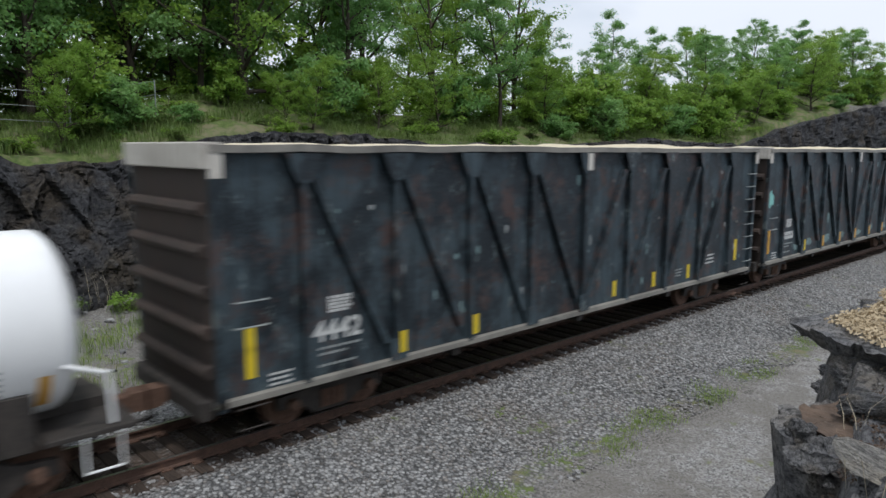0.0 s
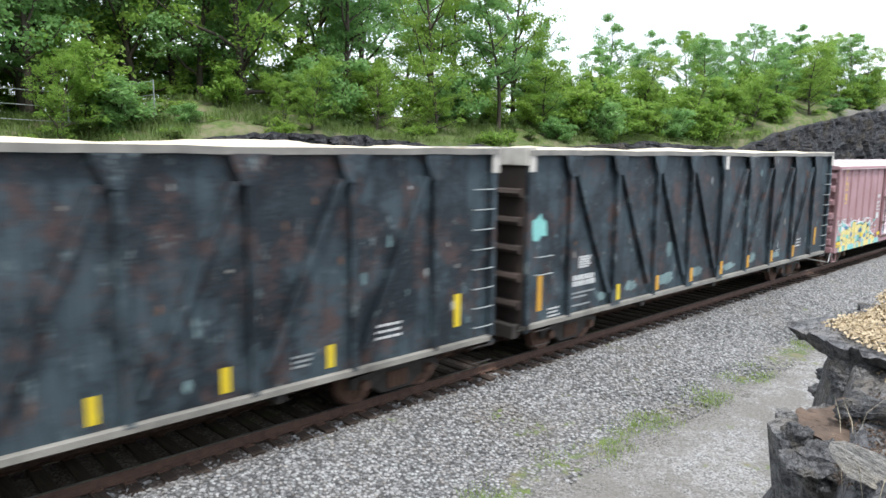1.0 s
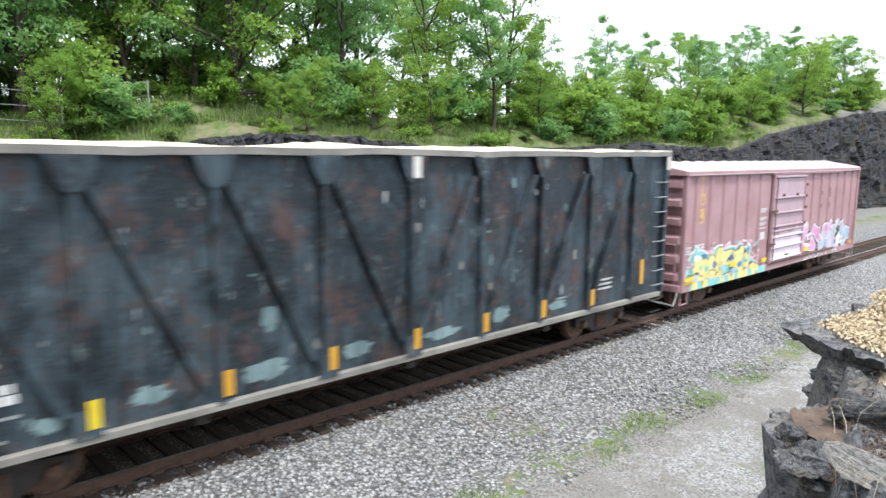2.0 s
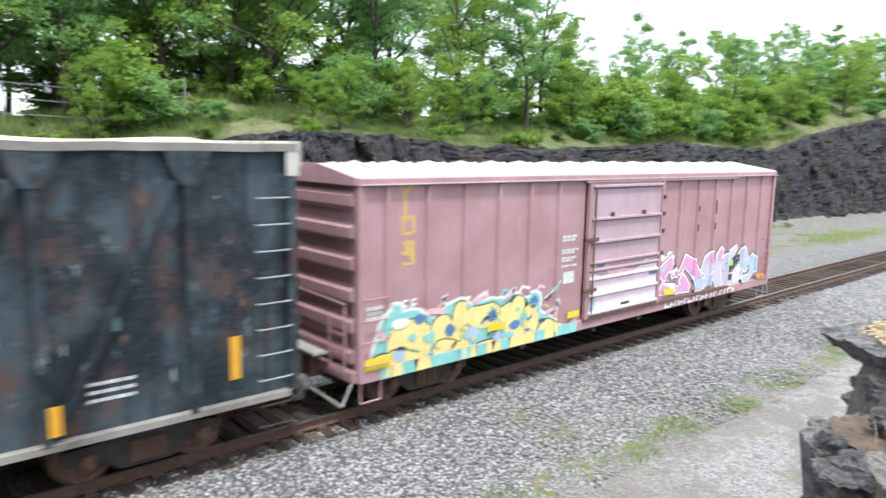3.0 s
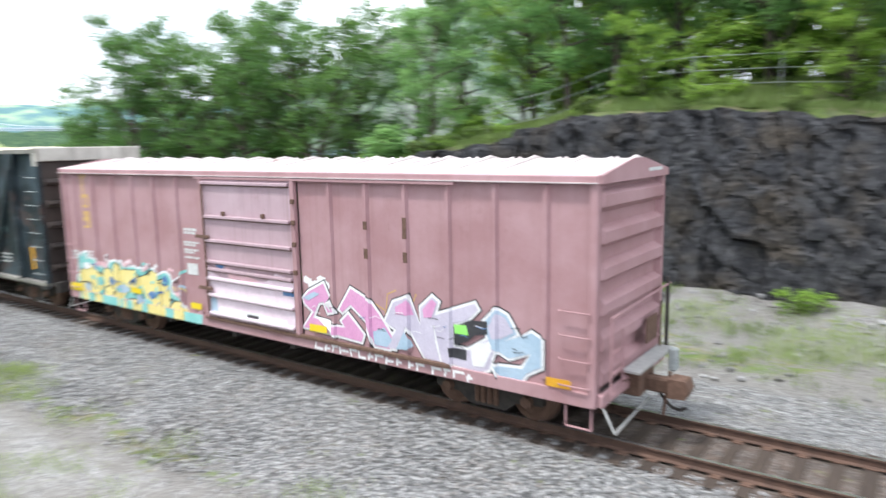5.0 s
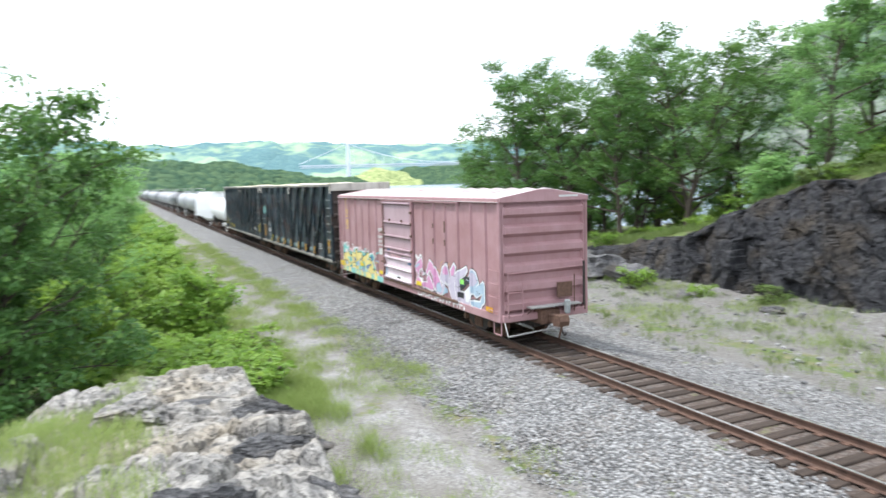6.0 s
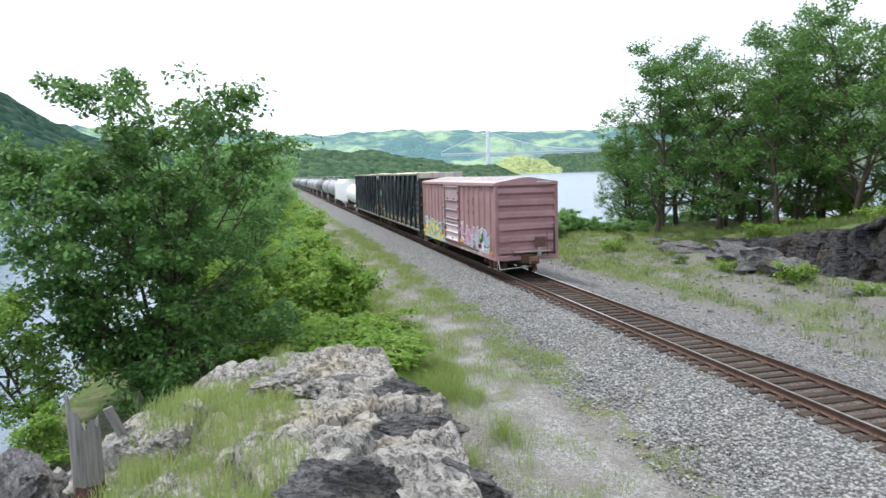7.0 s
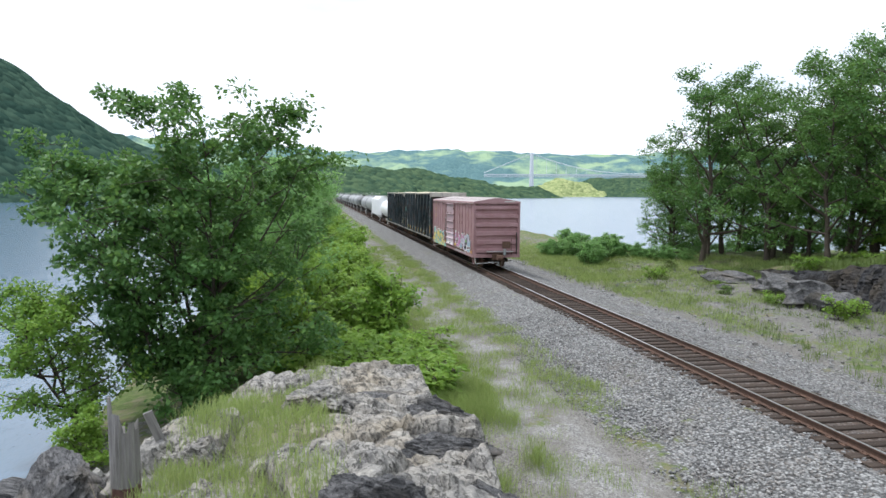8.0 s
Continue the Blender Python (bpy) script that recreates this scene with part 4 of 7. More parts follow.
def spray(car, name, pts, mat, layer):
    """A flat patch of paint that follows the ribbed side."""
    bm = bmesh.new()
    pts = [(x, max(z, 0.80 + 0.0002 * i)) for i, (x, z) in enumerate(pts)]
    bm.faces.new([bm.verts.new((x, 0, z)) for x, z in pts])
    x0, x1 = min(p[0] for p in pts), max(p[0] for p in pts)
    for r in RIBS:
        for e in (-0.075, -0.04, 0.04, 0.075):
            if x0 < r + e < x1:
                bmesh.ops.bisect_plane(bm, geom=bm.verts[:] + bm.edges[:] + bm.faces[:], plane_co=(r + e, 0, 0), plane_no=(1, 0, 0), dist=1e-5)
    bmesh.ops.triangulate(bm, faces=bm.faces[:])
    for v in bm.verts:
        v.co.y = -BOX_W - side_depth(v.co.x) - 0.003 - 0.0015 * layer
    bmesh.ops.recalc_face_normals(bm, faces=bm.faces[:])
    return part(name, bm, M[mat], car)


def grown(pts, d):
    """The outline moved outward by d."""
    area = sum(a[0] * b[1] - b[0] * a[1] for a, b in zip(pts, pts[1:] + pts[:1]))
    s = 1 if area < 0 else -1
    out = []
    n = len(pts)
    for i in range(n):
        p, a, b = Vector(pts[i]), Vector(pts[i - 1]), Vector(pts[(i + 1) % n])
        e1, e2 = (p - a).normalized(), (b - p).normalized()
        n1, n2 = Vector((-e1.y, e1.x)) * s, Vector((-e2.y, e2.x)) * s
        m = n1 + n2
        m = m / max(0.5, m.length_squared / 2) if m.length > 0.2 else n1
        out.append((p.x + m.x * d, p.y + m.y * d))
    return out


def blob(cx, cz, rx, rz, rnd, k=11, jag=0.25):
    return [(cx + rx * (1 + rnd.uniform(-jag, jag)) * math.cos(2 * math.pi * i / k), cz + rz * (1 + rnd.uniform(-jag, jag)) * math.sin(2 * math.pi * i / k)) for i in range(k)]


def rounded(pts, times=2):
    """The outline with its corners cut round."""
    for _ in range(times):
        out = []
        for a, b in zip(pts, pts[1:] + pts[:1]):
            out += [(a[0] * 0.75 + b[0] * 0.25, a[1] * 0.75 + b[1] * 0.25), (a[0] * 0.25 + b[0] * 0.75, a[1] * 0.25 + b[1] * 0.75)]
        pts = out
    return pts


def line(car, pts, width, mat, layer):
    """A sprayed line of the given width along the points."""
    up, low = [], []
    for i, p in enumerate(pts):
        a, b = Vector(pts[max(0, i - 1)]), Vector(pts[min(len(pts) - 1, i + 1)])
        d = (b - a).normalized() * width / 2
        up.append((p[0] - d.y, p[1] + d.x))
        low.append((p[0] + d.y, p[1] - d.x))
    spray(car, "graffiti_line", up + low[::-1], mat, layer)


def bubble(car, pts, layer):
    """A soft yellow letter form, its upper edge partly lined in black."""
    q = rounded(grown(pts, 0.06), 1)
    spray(car, "graffiti_fill", q, "g_yellow", layer)
    n = len(q)
    top = max(range(n), key=lambda i: q[i][1])
    run = [q[(top + i) % n] for i in range(-n // 5, n // 4)]
    line(car, run, 0.028, "g_black", layer + 0.3)
    low = [q[(top + n // 2 + i) % n] for i in range(-n // 9, n // 10)]
    line(car, low, 0.018, "g_deep", layer + 0.35)


def boxcar():
    car = thing("boxcar", "faded oxide-pink boxcar with sprayed graffiti along its lower side", "freight car", (0, 0, 0), "train cars")
    paint = M["box"]
    for s in (-1, 1):
        y = s * BOX_W
        for a, b in ((0.0, 6.45), (9.75, BOX_L)):
            y0, y1 = sorted((y, y - s * 0.04))
            part("side_sheet", box(bmesh.new(), a, b, y0, y1, BOX_SILL + 0.02, BOX_EAVE - 0.06), paint, car)
        for r in RIBS:
            bm = bmesh.new()
            prof = [(-0.075, 0.0), (-0.04, 0.065), (0.04, 0.065), (0.075, 0.0)]
            lo = [bm.verts.new((r + u, y + s * (w + 0.001), 1.14)) for u, w in prof]
            hi = [bm.verts.new((r + u, y + s * (w + 0.001), BOX_EAVE - 0.16)) for u, w in prof]
            for i in range(3):
                bm.faces.new((lo[i], lo[i + 1], hi[i + 1], hi[i]))
            bm.faces.new(lo)
            bm.faces.new(hi)
            bmesh.ops.recalc_face_normals(bm, faces=bm.faces[:])
            part("side_rib", bm, paint, car)
        y0, y1 = sorted((y - s * 0.05, y + s * 0.06))
        part("side_sill", box(bmesh.new(), 0.05, BOX_L - 0.05, y0, y1, BOX_SILL - 0.01, 1.02 + 0.001, 0.01), paint, car)
        y0, y1 = sorted((y - s * 0.05, y + s * 0.085))
        part("eave_rail", box(bmesh.new(), 0.0, BOX_L, y0, y1, BOX_EAVE - 0.13, BOX_EAVE, 0.02), paint, car)
        # pale roof colour on the flange paints in its sunlit top edge
        part("eave_flange", box(bmesh.new(), 0.0, BOX_L, *sorted((y + s * 0.084, y + s * 0.125)), BOX_EAVE - 0.128, BOX_EAVE - 0.11), M["roof"], car, "flange along the eave, paled for its sunlit top")
        y0, y1 = sorted((y + s * 0.01, y + s * 0.115))
        part("door_track", box(bmesh.new(), 6.35, 13.75, y0, y1, BOX_EAVE - 0.20, BOX_EAVE - 0.135, 0.01), M["rusty"] if s > 0 else paint, car)
        for x in (0.0, BOX_L - 0.14):
            y0, y1 = sorted((y - s * 0.02, y + s * 0.075))
            part("corner_post", box(bmesh.new(), x, x + 0.14, y0, y1, BOX_SILL, BOX_EAVE, 0.02), paint, car)
        # sliding door
        door = part("sliding_door", box(bmesh.new(), 6.58, 9.60, *sorted((y + s * 0.02, y + s * 0.075)), 1.05, BOX_EAVE - 0.2, 0.01), M["box_door"], car, "faded mauve sliding door")
        for z in (4.24, 3.46, 2.90, 2.40, 2.22, 2.00, 1.60, 1.16):
            y0, y1 = sorted((y + s * 0.074, y + s * 0.15))
            low = z < 2.05
            part("door_rib", box(bmesh.new(), 6.62, 9.56, y0, y1, z - 0.035, z + 0.035, 0.012), M["g_palepink"] if low else M["box_door"], door)
            # thin dark strip standing for rust and for the shadow under the rib
            part("rib_seam", box(bmesh.new(), 6.62, 9.56, *sorted((y + s * 0.0745, y + s * 0.10)), z - 0.062, z - 0.036), M["rusty"], door, "strip of rust and painted shade below the rib")
        for x in (6.50, 9.60):
            y0, y1 = sorted((y + s * 0.0, y + s * 0.11))
            part("door_post", box(bmesh.new(), x, x + 0.12, y0, y1, 1.0, BOX_EAVE - 0.14, 0.012), paint, car)
        part("door_sill", box(bmesh.new(), 6.45, 13.6, *sorted((y + s * 0.03, y + s * 0.11)), 0.98, 1.06, 0.008), M["rusty"], car)
        bm = rod(bmesh.new(), (6.68, y + s * 0.15, 1.15), (6.68, y + s * 0.15, 4.2), 0.022, None, 8)
        part("lock_rod", bm, M["rusty"], door)
        for z in (2.98, 1.75):
            bm = box(bmesh.new(), 6.35, 6.85, *sorted((y + s * 0.12, y + s * 0.17)), z - 0.04, z + 0.04, 0.01)
            part("door_lever", bm, M["rusty"], door)
        for x, z in ((9.7, 3.9), (9.7, 3.46), (9.7, 3.0), (9.7, 2.4), (7.4, 3.55), (8.75, 3.55)):
            part("door_stop", box(bmesh.new(), x - 0.05, x + 0.05, *sorted((y + s * 0.1, y + s * 0.16)), z - 0.05, z + 0.05, 0.01), M["rusty"], door)
        for x, z, h in ((11.63, 3.5, 0.16), (11.63, 2.95, 0.2), (12.6, 3.5, 0.4), (12.6, 2.95, 0.2)):
            part("rust_patch", box(bmesh.new(), x - 0.045, x + 0.05, *sorted((y + s * 0.06, y + s * 0.069)), z - h / 2, z + h / 2), M["rusty"], car)
    # roof: diagonal-ribbed panels, slightly hipped
    n = 17
    for k in range(n):
        a, b = BOX_L * k / n, BOX_L * (k + 1) / n
        bm = bmesh.new()
        for s in (-1, 1):
            vs = [bm.verts.new(p) for p in ((a, s * (BOX_W + 0.06), BOX_EAVE), (b, s * (BOX_W + 0.06), BOX_EAVE), (b, 0, BOX_PEAK), (a, 0, BOX_PEAK))]
            bm.faces.new(vs if s < 0 else vs[::-1])
        bmesh.ops.remove_doubles(bm, verts=bm.verts, dist=0.001)
        part("roof_panel", bm, M["roof"], car)
        bm = bmesh.new()
        for s in (-1, 1):
            lo = Vector((b, s * (BOX_W + 0.03), BOX_EAVE + 0.004))
            hi = Vector((b, 0, BOX_PEAK + 0.012))
            rod(bm, lo, hi, 0.02, 0.05, 8)
            rod(bm, Vector(((a + b) / 2 - 0.1, s * 0.75, (BOX_EAVE + BOX_PEAK) / 2 + 0.005)), Vector(((a + b) / 2 + 0.1, s * 0.12, BOX_PEAK - 0.015)), 0.022, 0.05, 8)
        part("roof_rib", bm, M["roof"], car)
    # corrugated ends
    for x, way in ((0.0, -1), (BOX_L, 1)):
        bm = bmesh.new()
        prof, z = [], 0.95
        while z < 4.35:
            prof += [(z, 0.0), (z + 0.09, 0.0), (z + 0.20, 0.16), (z + 0.38, 0.16), (z + 0.47, 0.0)]
            z += 0.575
        prof = [(0.85, 0.0)] + [p for p in prof if p[0] < 4.42] + [(4.45, 0.0)]
        cols = (-BOX_W + 0.02, -BOX_W + 0.09, -BOX_W + 0.13, BOX_W - 0.13, BOX_W - 0.09, BOX_W - 0.02)
        grid = [[bm.verts.new((x + way * ((d if 1 < i < 4 else 0.12) - 0.12), yy, zz)) for zz, d in prof] for i, yy in enumerate(cols)]
        for i in range(len(cols) - 1):
            for k in range(len(prof) - 1):
                bm.faces.new((grid[i][k], grid[i + 1][k], grid[i + 1][k + 1], grid[i][k + 1]))
        bmesh.ops.recalc_face_normals(bm, faces=bm.faces[:])
        part("end_sheet", bm, paint, car, "corrugated end wall")
        bm = bmesh.new()
        lo = [(-BOX_W - 0.05, BOX_EAVE - 0.13), (BOX_W + 0.05, BOX_EAVE - 0.13), (BOX_W + 0.05, BOX_EAVE), (0.25, BOX_PEAK + 0.01), (-0.25, BOX_PEAK + 0.01), (-BOX_W - 0.05, BOX_EAVE)]
        q0 = [bm.verts.new((x + way * 0.06, a, b)) for a, b in lo]
        q1 = [bm.verts.new((x - way * 0.02, a, b)) for a, b in lo]
        bm.faces.new(q0)
        bm.faces.new(q1[::-1])
        for i in range(6):
            bm.faces.new((q0[i], q0[(i + 1) % 6], q1[(i + 1) % 6], q1[i]))
        bmesh.ops.recalc_face_normals(bm, faces=bm.faces[:])
        part("gable", bm, paint, car)
        part("end_sill", box(bmesh.new(), min(x, x + way * 0.1), max(x, x + way * 0.1), -BOX_W, BOX_W, 0.8, 1.02, 0.02), paint, car)
        part("centre_beam", box(bmesh.new(), min(x - way * 0.5, x + way * 0.3), max(x - way * 0.5, x + way * 0.3), -0.35, 0.35, 0.66, 1.1, 0.03), M["rusty"], car)
        coupler(car, x + way * 0.2, way)
        bm = box(bmesh.new(), min(x + way * 0.12, x + way * 0.42), max(x + way * 0.12, x + way * 0.42), -0.75, 1.05, 1.20, 1.24)
        part("crossover_step", bm, M["steel"], car, "galvanised crossover platform")
        for k in range(5):
            yy = -0.7 + 0.42 * k
            part("step_bracket", rod(bmesh.new(), (x + way * 0.4, yy, 1.2), (x + way * 0.02, yy, 0.95), 0.015, None, 6), M["rusty"], car)
        part("end_grab", rod(bmesh.new(), (x + way * 0.2, -1.45, 2.28), (x + way * 0.2, 1.45, 2.36), 0.018, None, 8), paint, car)
        ladder(car, 0.1 if way < 0 else BOX_L - 0.62, 0.62 if way < 0 else BOX_L - 0.1, (1.12, 1.55, 1.95, 2.35), -BOX_W - 0.12, "box")
        for yy in (-1.42, -0.92):
            part("ladder_stile", rod(bmesh.new(), (x + way * 0.19, yy, 0.95), (x + way * 0.19, yy, 2.26 if yy < -1 else 2.0), 0.018, None, 8), paint, car)
        for z in (1.0, 1.35, 1.7):
            part("rung", rod(bmesh.new(), (x + way * 0.19, -1.42, z), (x + way * 0.19, -0.92, z), 0.015, None, 8), paint, car)
        for yy in (0.95, 1.35):
            part("ladder_stile", rod(bmesh.new(), (x + way * 0.19, yy, 0.95), (x + way * 0.19, yy, 2.1), 0.018, None, 8), M["rusty"], car)
        part("defect_card_board", box(bmesh.new(), min(x + way * 0.12, x + way * 0.15), max(x + way * 0.12, x + way * 0.15), 0.35, 0.9, 1.42, 1.88), M["rusty"], car)
        bm = rod(bmesh.new(), (x + way * 0.3, -1.5, 0.42), (x + way * 0.3, 0.1, 0.52), 0.02, None, 8)
        rod(bm, (x + way * 0.1, -1.5, 0.8), (x + way * 0.3, -1.5, 0.42), 0.02, None, 8)
        part("cut_lever", bm, M["steel"], car)
        bm = bmesh.new()
        for a, b in (((x - way * 0.1, -1.5, 0.8), (x - way * 0.1, -1.5, 0.38)), ((x - way * 0.55, -1.5, 0.8), (x - way * 0.55, -1.5, 0.38)), ((x - way * 0.1, -1.5, 0.38), (x - way * 0.55, -1.5, 0.38))):
            rod(bm, a, b, 0.02, None, 8)
        part("stirrup", bm, paint, car)
    # end-of-train box and its hose on the rear coupler
    part("brake_pipe", rod(bmesh.new(), (BOX_L + 0.2, 1.3, 1.1), (BOX_L + 0.2, 1.3, 2.5), 0.035, None, 8), M["iron"], car)
    part("rear_marker", box(bmesh.new(), BOX_L + 0.55, BOX_L + 0.7, 0.3, 0.46, 1.0, 1.42, 0.03), M["mark_dim"], car, "grey end-of-train marker box")
    part("brake_hose", rod(bmesh.new(), (BOX_L + 0.6, 0.3, 1.0), (BOX_L + 0.55, 0.12, 0.25), 0.03, None, 8), M["rusty"], car)
    part("gable_stencil", box(bmesh.new(), BOX_L + 0.061, BOX_L + 0.064, 0.5, 1.2, 4.5, 4.56), M["mark"], car)
    part("floor_plate", box(bmesh.new(), 0.05, BOX_L - 0.05, -BOX_W + 0.05, BOX_W - 0.05, 0.86, 0.98), M["iron"], car)
    part("centre_sill", box(bmesh.new(), 0.2, BOX_L - 0.2, -0.3, 0.3, 0.5, 0.86), M["iron"], car)
    for x in (4.6, 7.2, 9.2, 11.8):
        part("cross_bearer", box(bmesh.new(), x - 0.08, x + 0.08, -1.4, 1.4, 0.6, 0.86), M["iron"], car)
    wheels = truck_parts(car, 2.0) + truck_parts(car, BOX_L - 2.35)
    y = -BOX_W - 0.004
    # stencils and reflectors
    bars(car, "stencil", 5.68, 3.12, (0.5, 0.45), y, "mark", 11, 0.06, 0.02)
    bars(car, "stencil", 5.66, 2.80, (0.62, 0.45, 0.0, 0.55, 0.4, 0.0, 0.6), y, "mark", 12, 0.05, 0.012)
    part("white_panel", box(bmesh.new(), 5.74, 6.14, y - 0.004, y, 1.98, 2.26), M["mark"], car, "rubbed white paint panel")
    bars(car, "stencil", 0.22, 2.18, (0.62, 0.6, 0.5), y, "mark", 13, 0.07, 0.025)
    for x, z, w, m in ((0.42, 1.12, 0.60, "yellow"), (15.76, 1.12, 0.44, "amber"), (10.25, 1.26, 0.5, "yellow"), (3.5, 1.33, 0.5, "yellow"), (6.08, 1.23, 0.42, "yellow")):
        part("reflector", box(bmesh.new(), x - w / 2, x + w / 2, -BOX_W - 0.085, -BOX_W - 0.078, z - (0.11 if x < 1 else 0.075), z + (0.11 if x < 1 else 0.075)), M[m], car, "yellow reflective strip")
    # graffiti, rear half: five big angular letters with pale outline
    letters = (
        ("g_pink", [(9.74, 1.85), (9.93, 2.03), (10.40, 2.26), (10.73, 1.65), (10.47, 1.58), (10.36, 1.80), (10.25, 1.77), (10.09, 1.48), (10.59, 1.44), (10.60, 1.15), (9.71, 1.19), (10.03, 1.58), (9.81, 1.70)]),
        ("g_pink", [(10.78, 1.72), (11.14, 2.23), (11.66, 2.03), (11.89, 1.79), (12.25, 1.35), (12.15, 1.07), (11.73, 1.08), (11.55, 1.54), (11.14, 1.83), (10.90, 1.64)]),
        ("g_pink", [(10.83, 1.49), (11.06, 1.70), (11.50, 1.30), (11.42, 1.10), (10.56, 1.16), (10.57, 1.38), (10.93, 1.38)]),
        ("g_lav", [(12.00, 1.63), (12.23, 2.07), (12.64, 2.23), (12.89, 1.71), (12.88, 2.04), (13.18, 2.30), (13.35, 2.19), (13.22, 1.81), (13.25, 1.44), (13.39, 0.98), (12.97, 1.05), (12.60, 1.58), (12.29, 1.10), (11.99, 1.10), (12.27, 1.50)]),
        ("g_lav", [(13.13, 1.91), (14.12, 2.28), (14.21, 2.14), (13.95, 1.89), (13.68, 1.81), (13.67, 1.42), (13.95, 1.40), (14.42, 1.69), (14.59, 1.50), (14.41, 1.07), (14.18, 0.97), (13.58, 1.04), (13.37, 0.98)]),
        ("g_blue", [(14.39, 1.51), (14.26, 1.95), (14.55, 2.23), (14.78, 2.14), (14.99, 1.81), (14.73, 1.63), (15.24, 1.91), (15.48, 1.79), (15.48, 1.31), (15.17, 1.13), (14.98, 0.88), (14.64, 0.92), (14.46, 1.21), (15.05, 1.25), (15.20, 1.49), (14.80, 1.33)]),
    )
    for k, (mat, q) in enumerate(letters):
        spray(car, "graffiti_edge", grown(q, 0.045), "g_black", 1 + 0.6 * k)
        spray(car, "graffiti_outline", grown(q, 0.022), "g_white", 6 + 0.6 * k)
        spray(car, "graffiti_fill", grown(q, -0.03), mat, 11 + 0.6 * k)
    spray(car, "graffiti_tint", [(9.78, 1.86), (10.11, 2.02), (10.28, 1.99), (9.93, 1.81)], "g_blue", 15.0)
    spray(car, "graffiti_tint", [(11.72, 1.39), (12.02, 1.52), (12.20, 1.29), (12.07, 1.13), (11.75, 1.13)], "g_blue", 15.4)
    spray(car, "graffiti_tint", [(12.30, 1.97), (12.63, 2.15), (12.75, 1.86), (12.30, 1.82)], "g_pink", 15.8)
    spray(car, "graffiti_tint", [(12.29, 1.12), (12.49, 1.49), (12.59, 1.48), (12.73, 1.26), (12.59, 1.17)], "g_blue", 16.2)
    spray(car, "graffiti_tint", [(12.96, 2.00), (13.17, 2.22), (13.28, 2.15), (13.16, 1.87), (12.98, 1.84)], "g_pink", 16.6)
    spray(car, "graffiti_tint", [(14.01, 1.93), (14.37, 1.96), (14.37, 1.73), (14.12, 1.67), (13.97, 1.54), (13.67, 1.42), (13.65, 1.77)], "g_black", 17.0)
    spray(car, "graffiti_tint", [(13.66, 1.81), (13.93, 1.83), (13.97, 1.65), (13.68, 1.65)], "g_green", 17.4)
    spray(car, "graffiti_tint", [(13.56, 1.37), (13.93, 1.38), (13.93, 1.18), (13.59, 1.19)], "g_black", 17.8)
    spray(car, "graffiti_tint", [(14.38, 1.87), (14.56, 2.13), (14.72, 2.08), (14.90, 1.84), (14.65, 1.69), (14.44, 1.67)], "g_lav", 18.2)
    spray(car, "graffiti_tint", [(14.01, 1.44), (14.40, 1.61), (14.48, 1.49), (14.30, 1.12), (14.06, 1.10)], "g_white", 18.6)
    line(car, [(12.06, 1.89), (12.10, 2.19), (12.32, 2.29)], 0.025, "g_ochre", 0.3)
    line(car, [(12.73, 2.12), (12.80, 2.27)], 0.025, "g_ochre", 0.5)
    line(car, [(11.64, 2.01), (12.04, 1.86), (12.01, 1.66)], 0.025, "g_ochre", 0.7)
    rnd = random.Random(6)
    for k in range(26):
        cx, cz = rnd.uniform(9.95, 15.2), rnd.uniform(1.38, 1.95)
        w = rnd.uniform(0.1, 0.26)
        line(car, [(cx, cz), (cx + w * 0.5, cz + rnd.uniform(-0.03, 0.05)), (cx + w, cz + rnd.uniform(-0.02, 0.05))], 0.014, rnd.choice(("g_black", "g_black", "g_deep", "g_white")), 20.2 + 0.1 * k)
    rnd = random.Random(5)
    for k in range(5):
        spray(car, "graffiti_cloud", blob(9.9 + 0.14 * k, 2.2 + rnd.uniform(-0.06, 0.1), 0.13, 0.08, rnd), "g_white", 0.2 * k)
    # pale tag line along the sill, not readable
    bm = bmesh.new()
    x = 10.1
    while x < 14.1:
        w = rnd.uniform(0.1, 0.26)
        z0 = 0.875 + rnd.uniform(-0.015, 0.015)
        t = rnd.uniform(-0.05, 0.05)
        slab(bm, [(x, z0 - 0.075), (x + 0.05, z0 - 0.075), (x + 0.05 + t, z0 + 0.075), (x + t, z0 + 0.075)], -BOX_W - 0.066, -BOX_W - 0.062)
        zz = z0 + rnd.choice((-0.055, 0.0, 0.05))
        slab(bm, [(x, zz - 0.02), (x + w, zz - 0.02), (x + w, zz + 0.03), (x, zz + 0.03)], -BOX_W - 0.0675, -BOX_W - 0.0635)
        x += w + rnd.choice((0.04, 0.05, 0.16))
    tagged(part("sprayed_tag", bm, M["g_white"], car, "white sprayed scrawl on the sill"), "", "", "", "stuff")
    # graffiti, front half: teal ground, soft yellow letters, blue eyes and broken dark lines
    rnd = random.Random(8)
    ground = rounded([(0.36, 0.86), (0.32, 1.21), (0.46, 1.60), (0.52, 1.82), (0.75, 2.14), (0.98, 2.15), (1.02, 1.97), (1.36, 2.00), (1.68, 1.78), (1.99, 1.71), (2.11, 1.95), (2.42, 2.02), (2.59, 2.05), (2.84, 1.85), (3.13, 1.92), (3.50, 1.93), (3.88, 1.88), (4.16, 1.99), (4.43, 1.77), (4.72, 1.94), (5.00, 1.82), (4.92, 1.43), (5.27, 1.32), (5.61, 1.05), (5.74, 0.61)], 1)
    spray(car, "graffiti_edge", grown(ground, 0.06), "g_white", 1)
    spray(car, "graffiti_ground", ground, "g_teal", 3)
    bubble(car, [(0.67, 1.44), (0.78, 1.67), (1.20, 1.79), (1.58, 1.69), (1.75, 1.38), (1.65, 1.14), (1.17, 1.05), (0.72, 1.16)], 5.0)
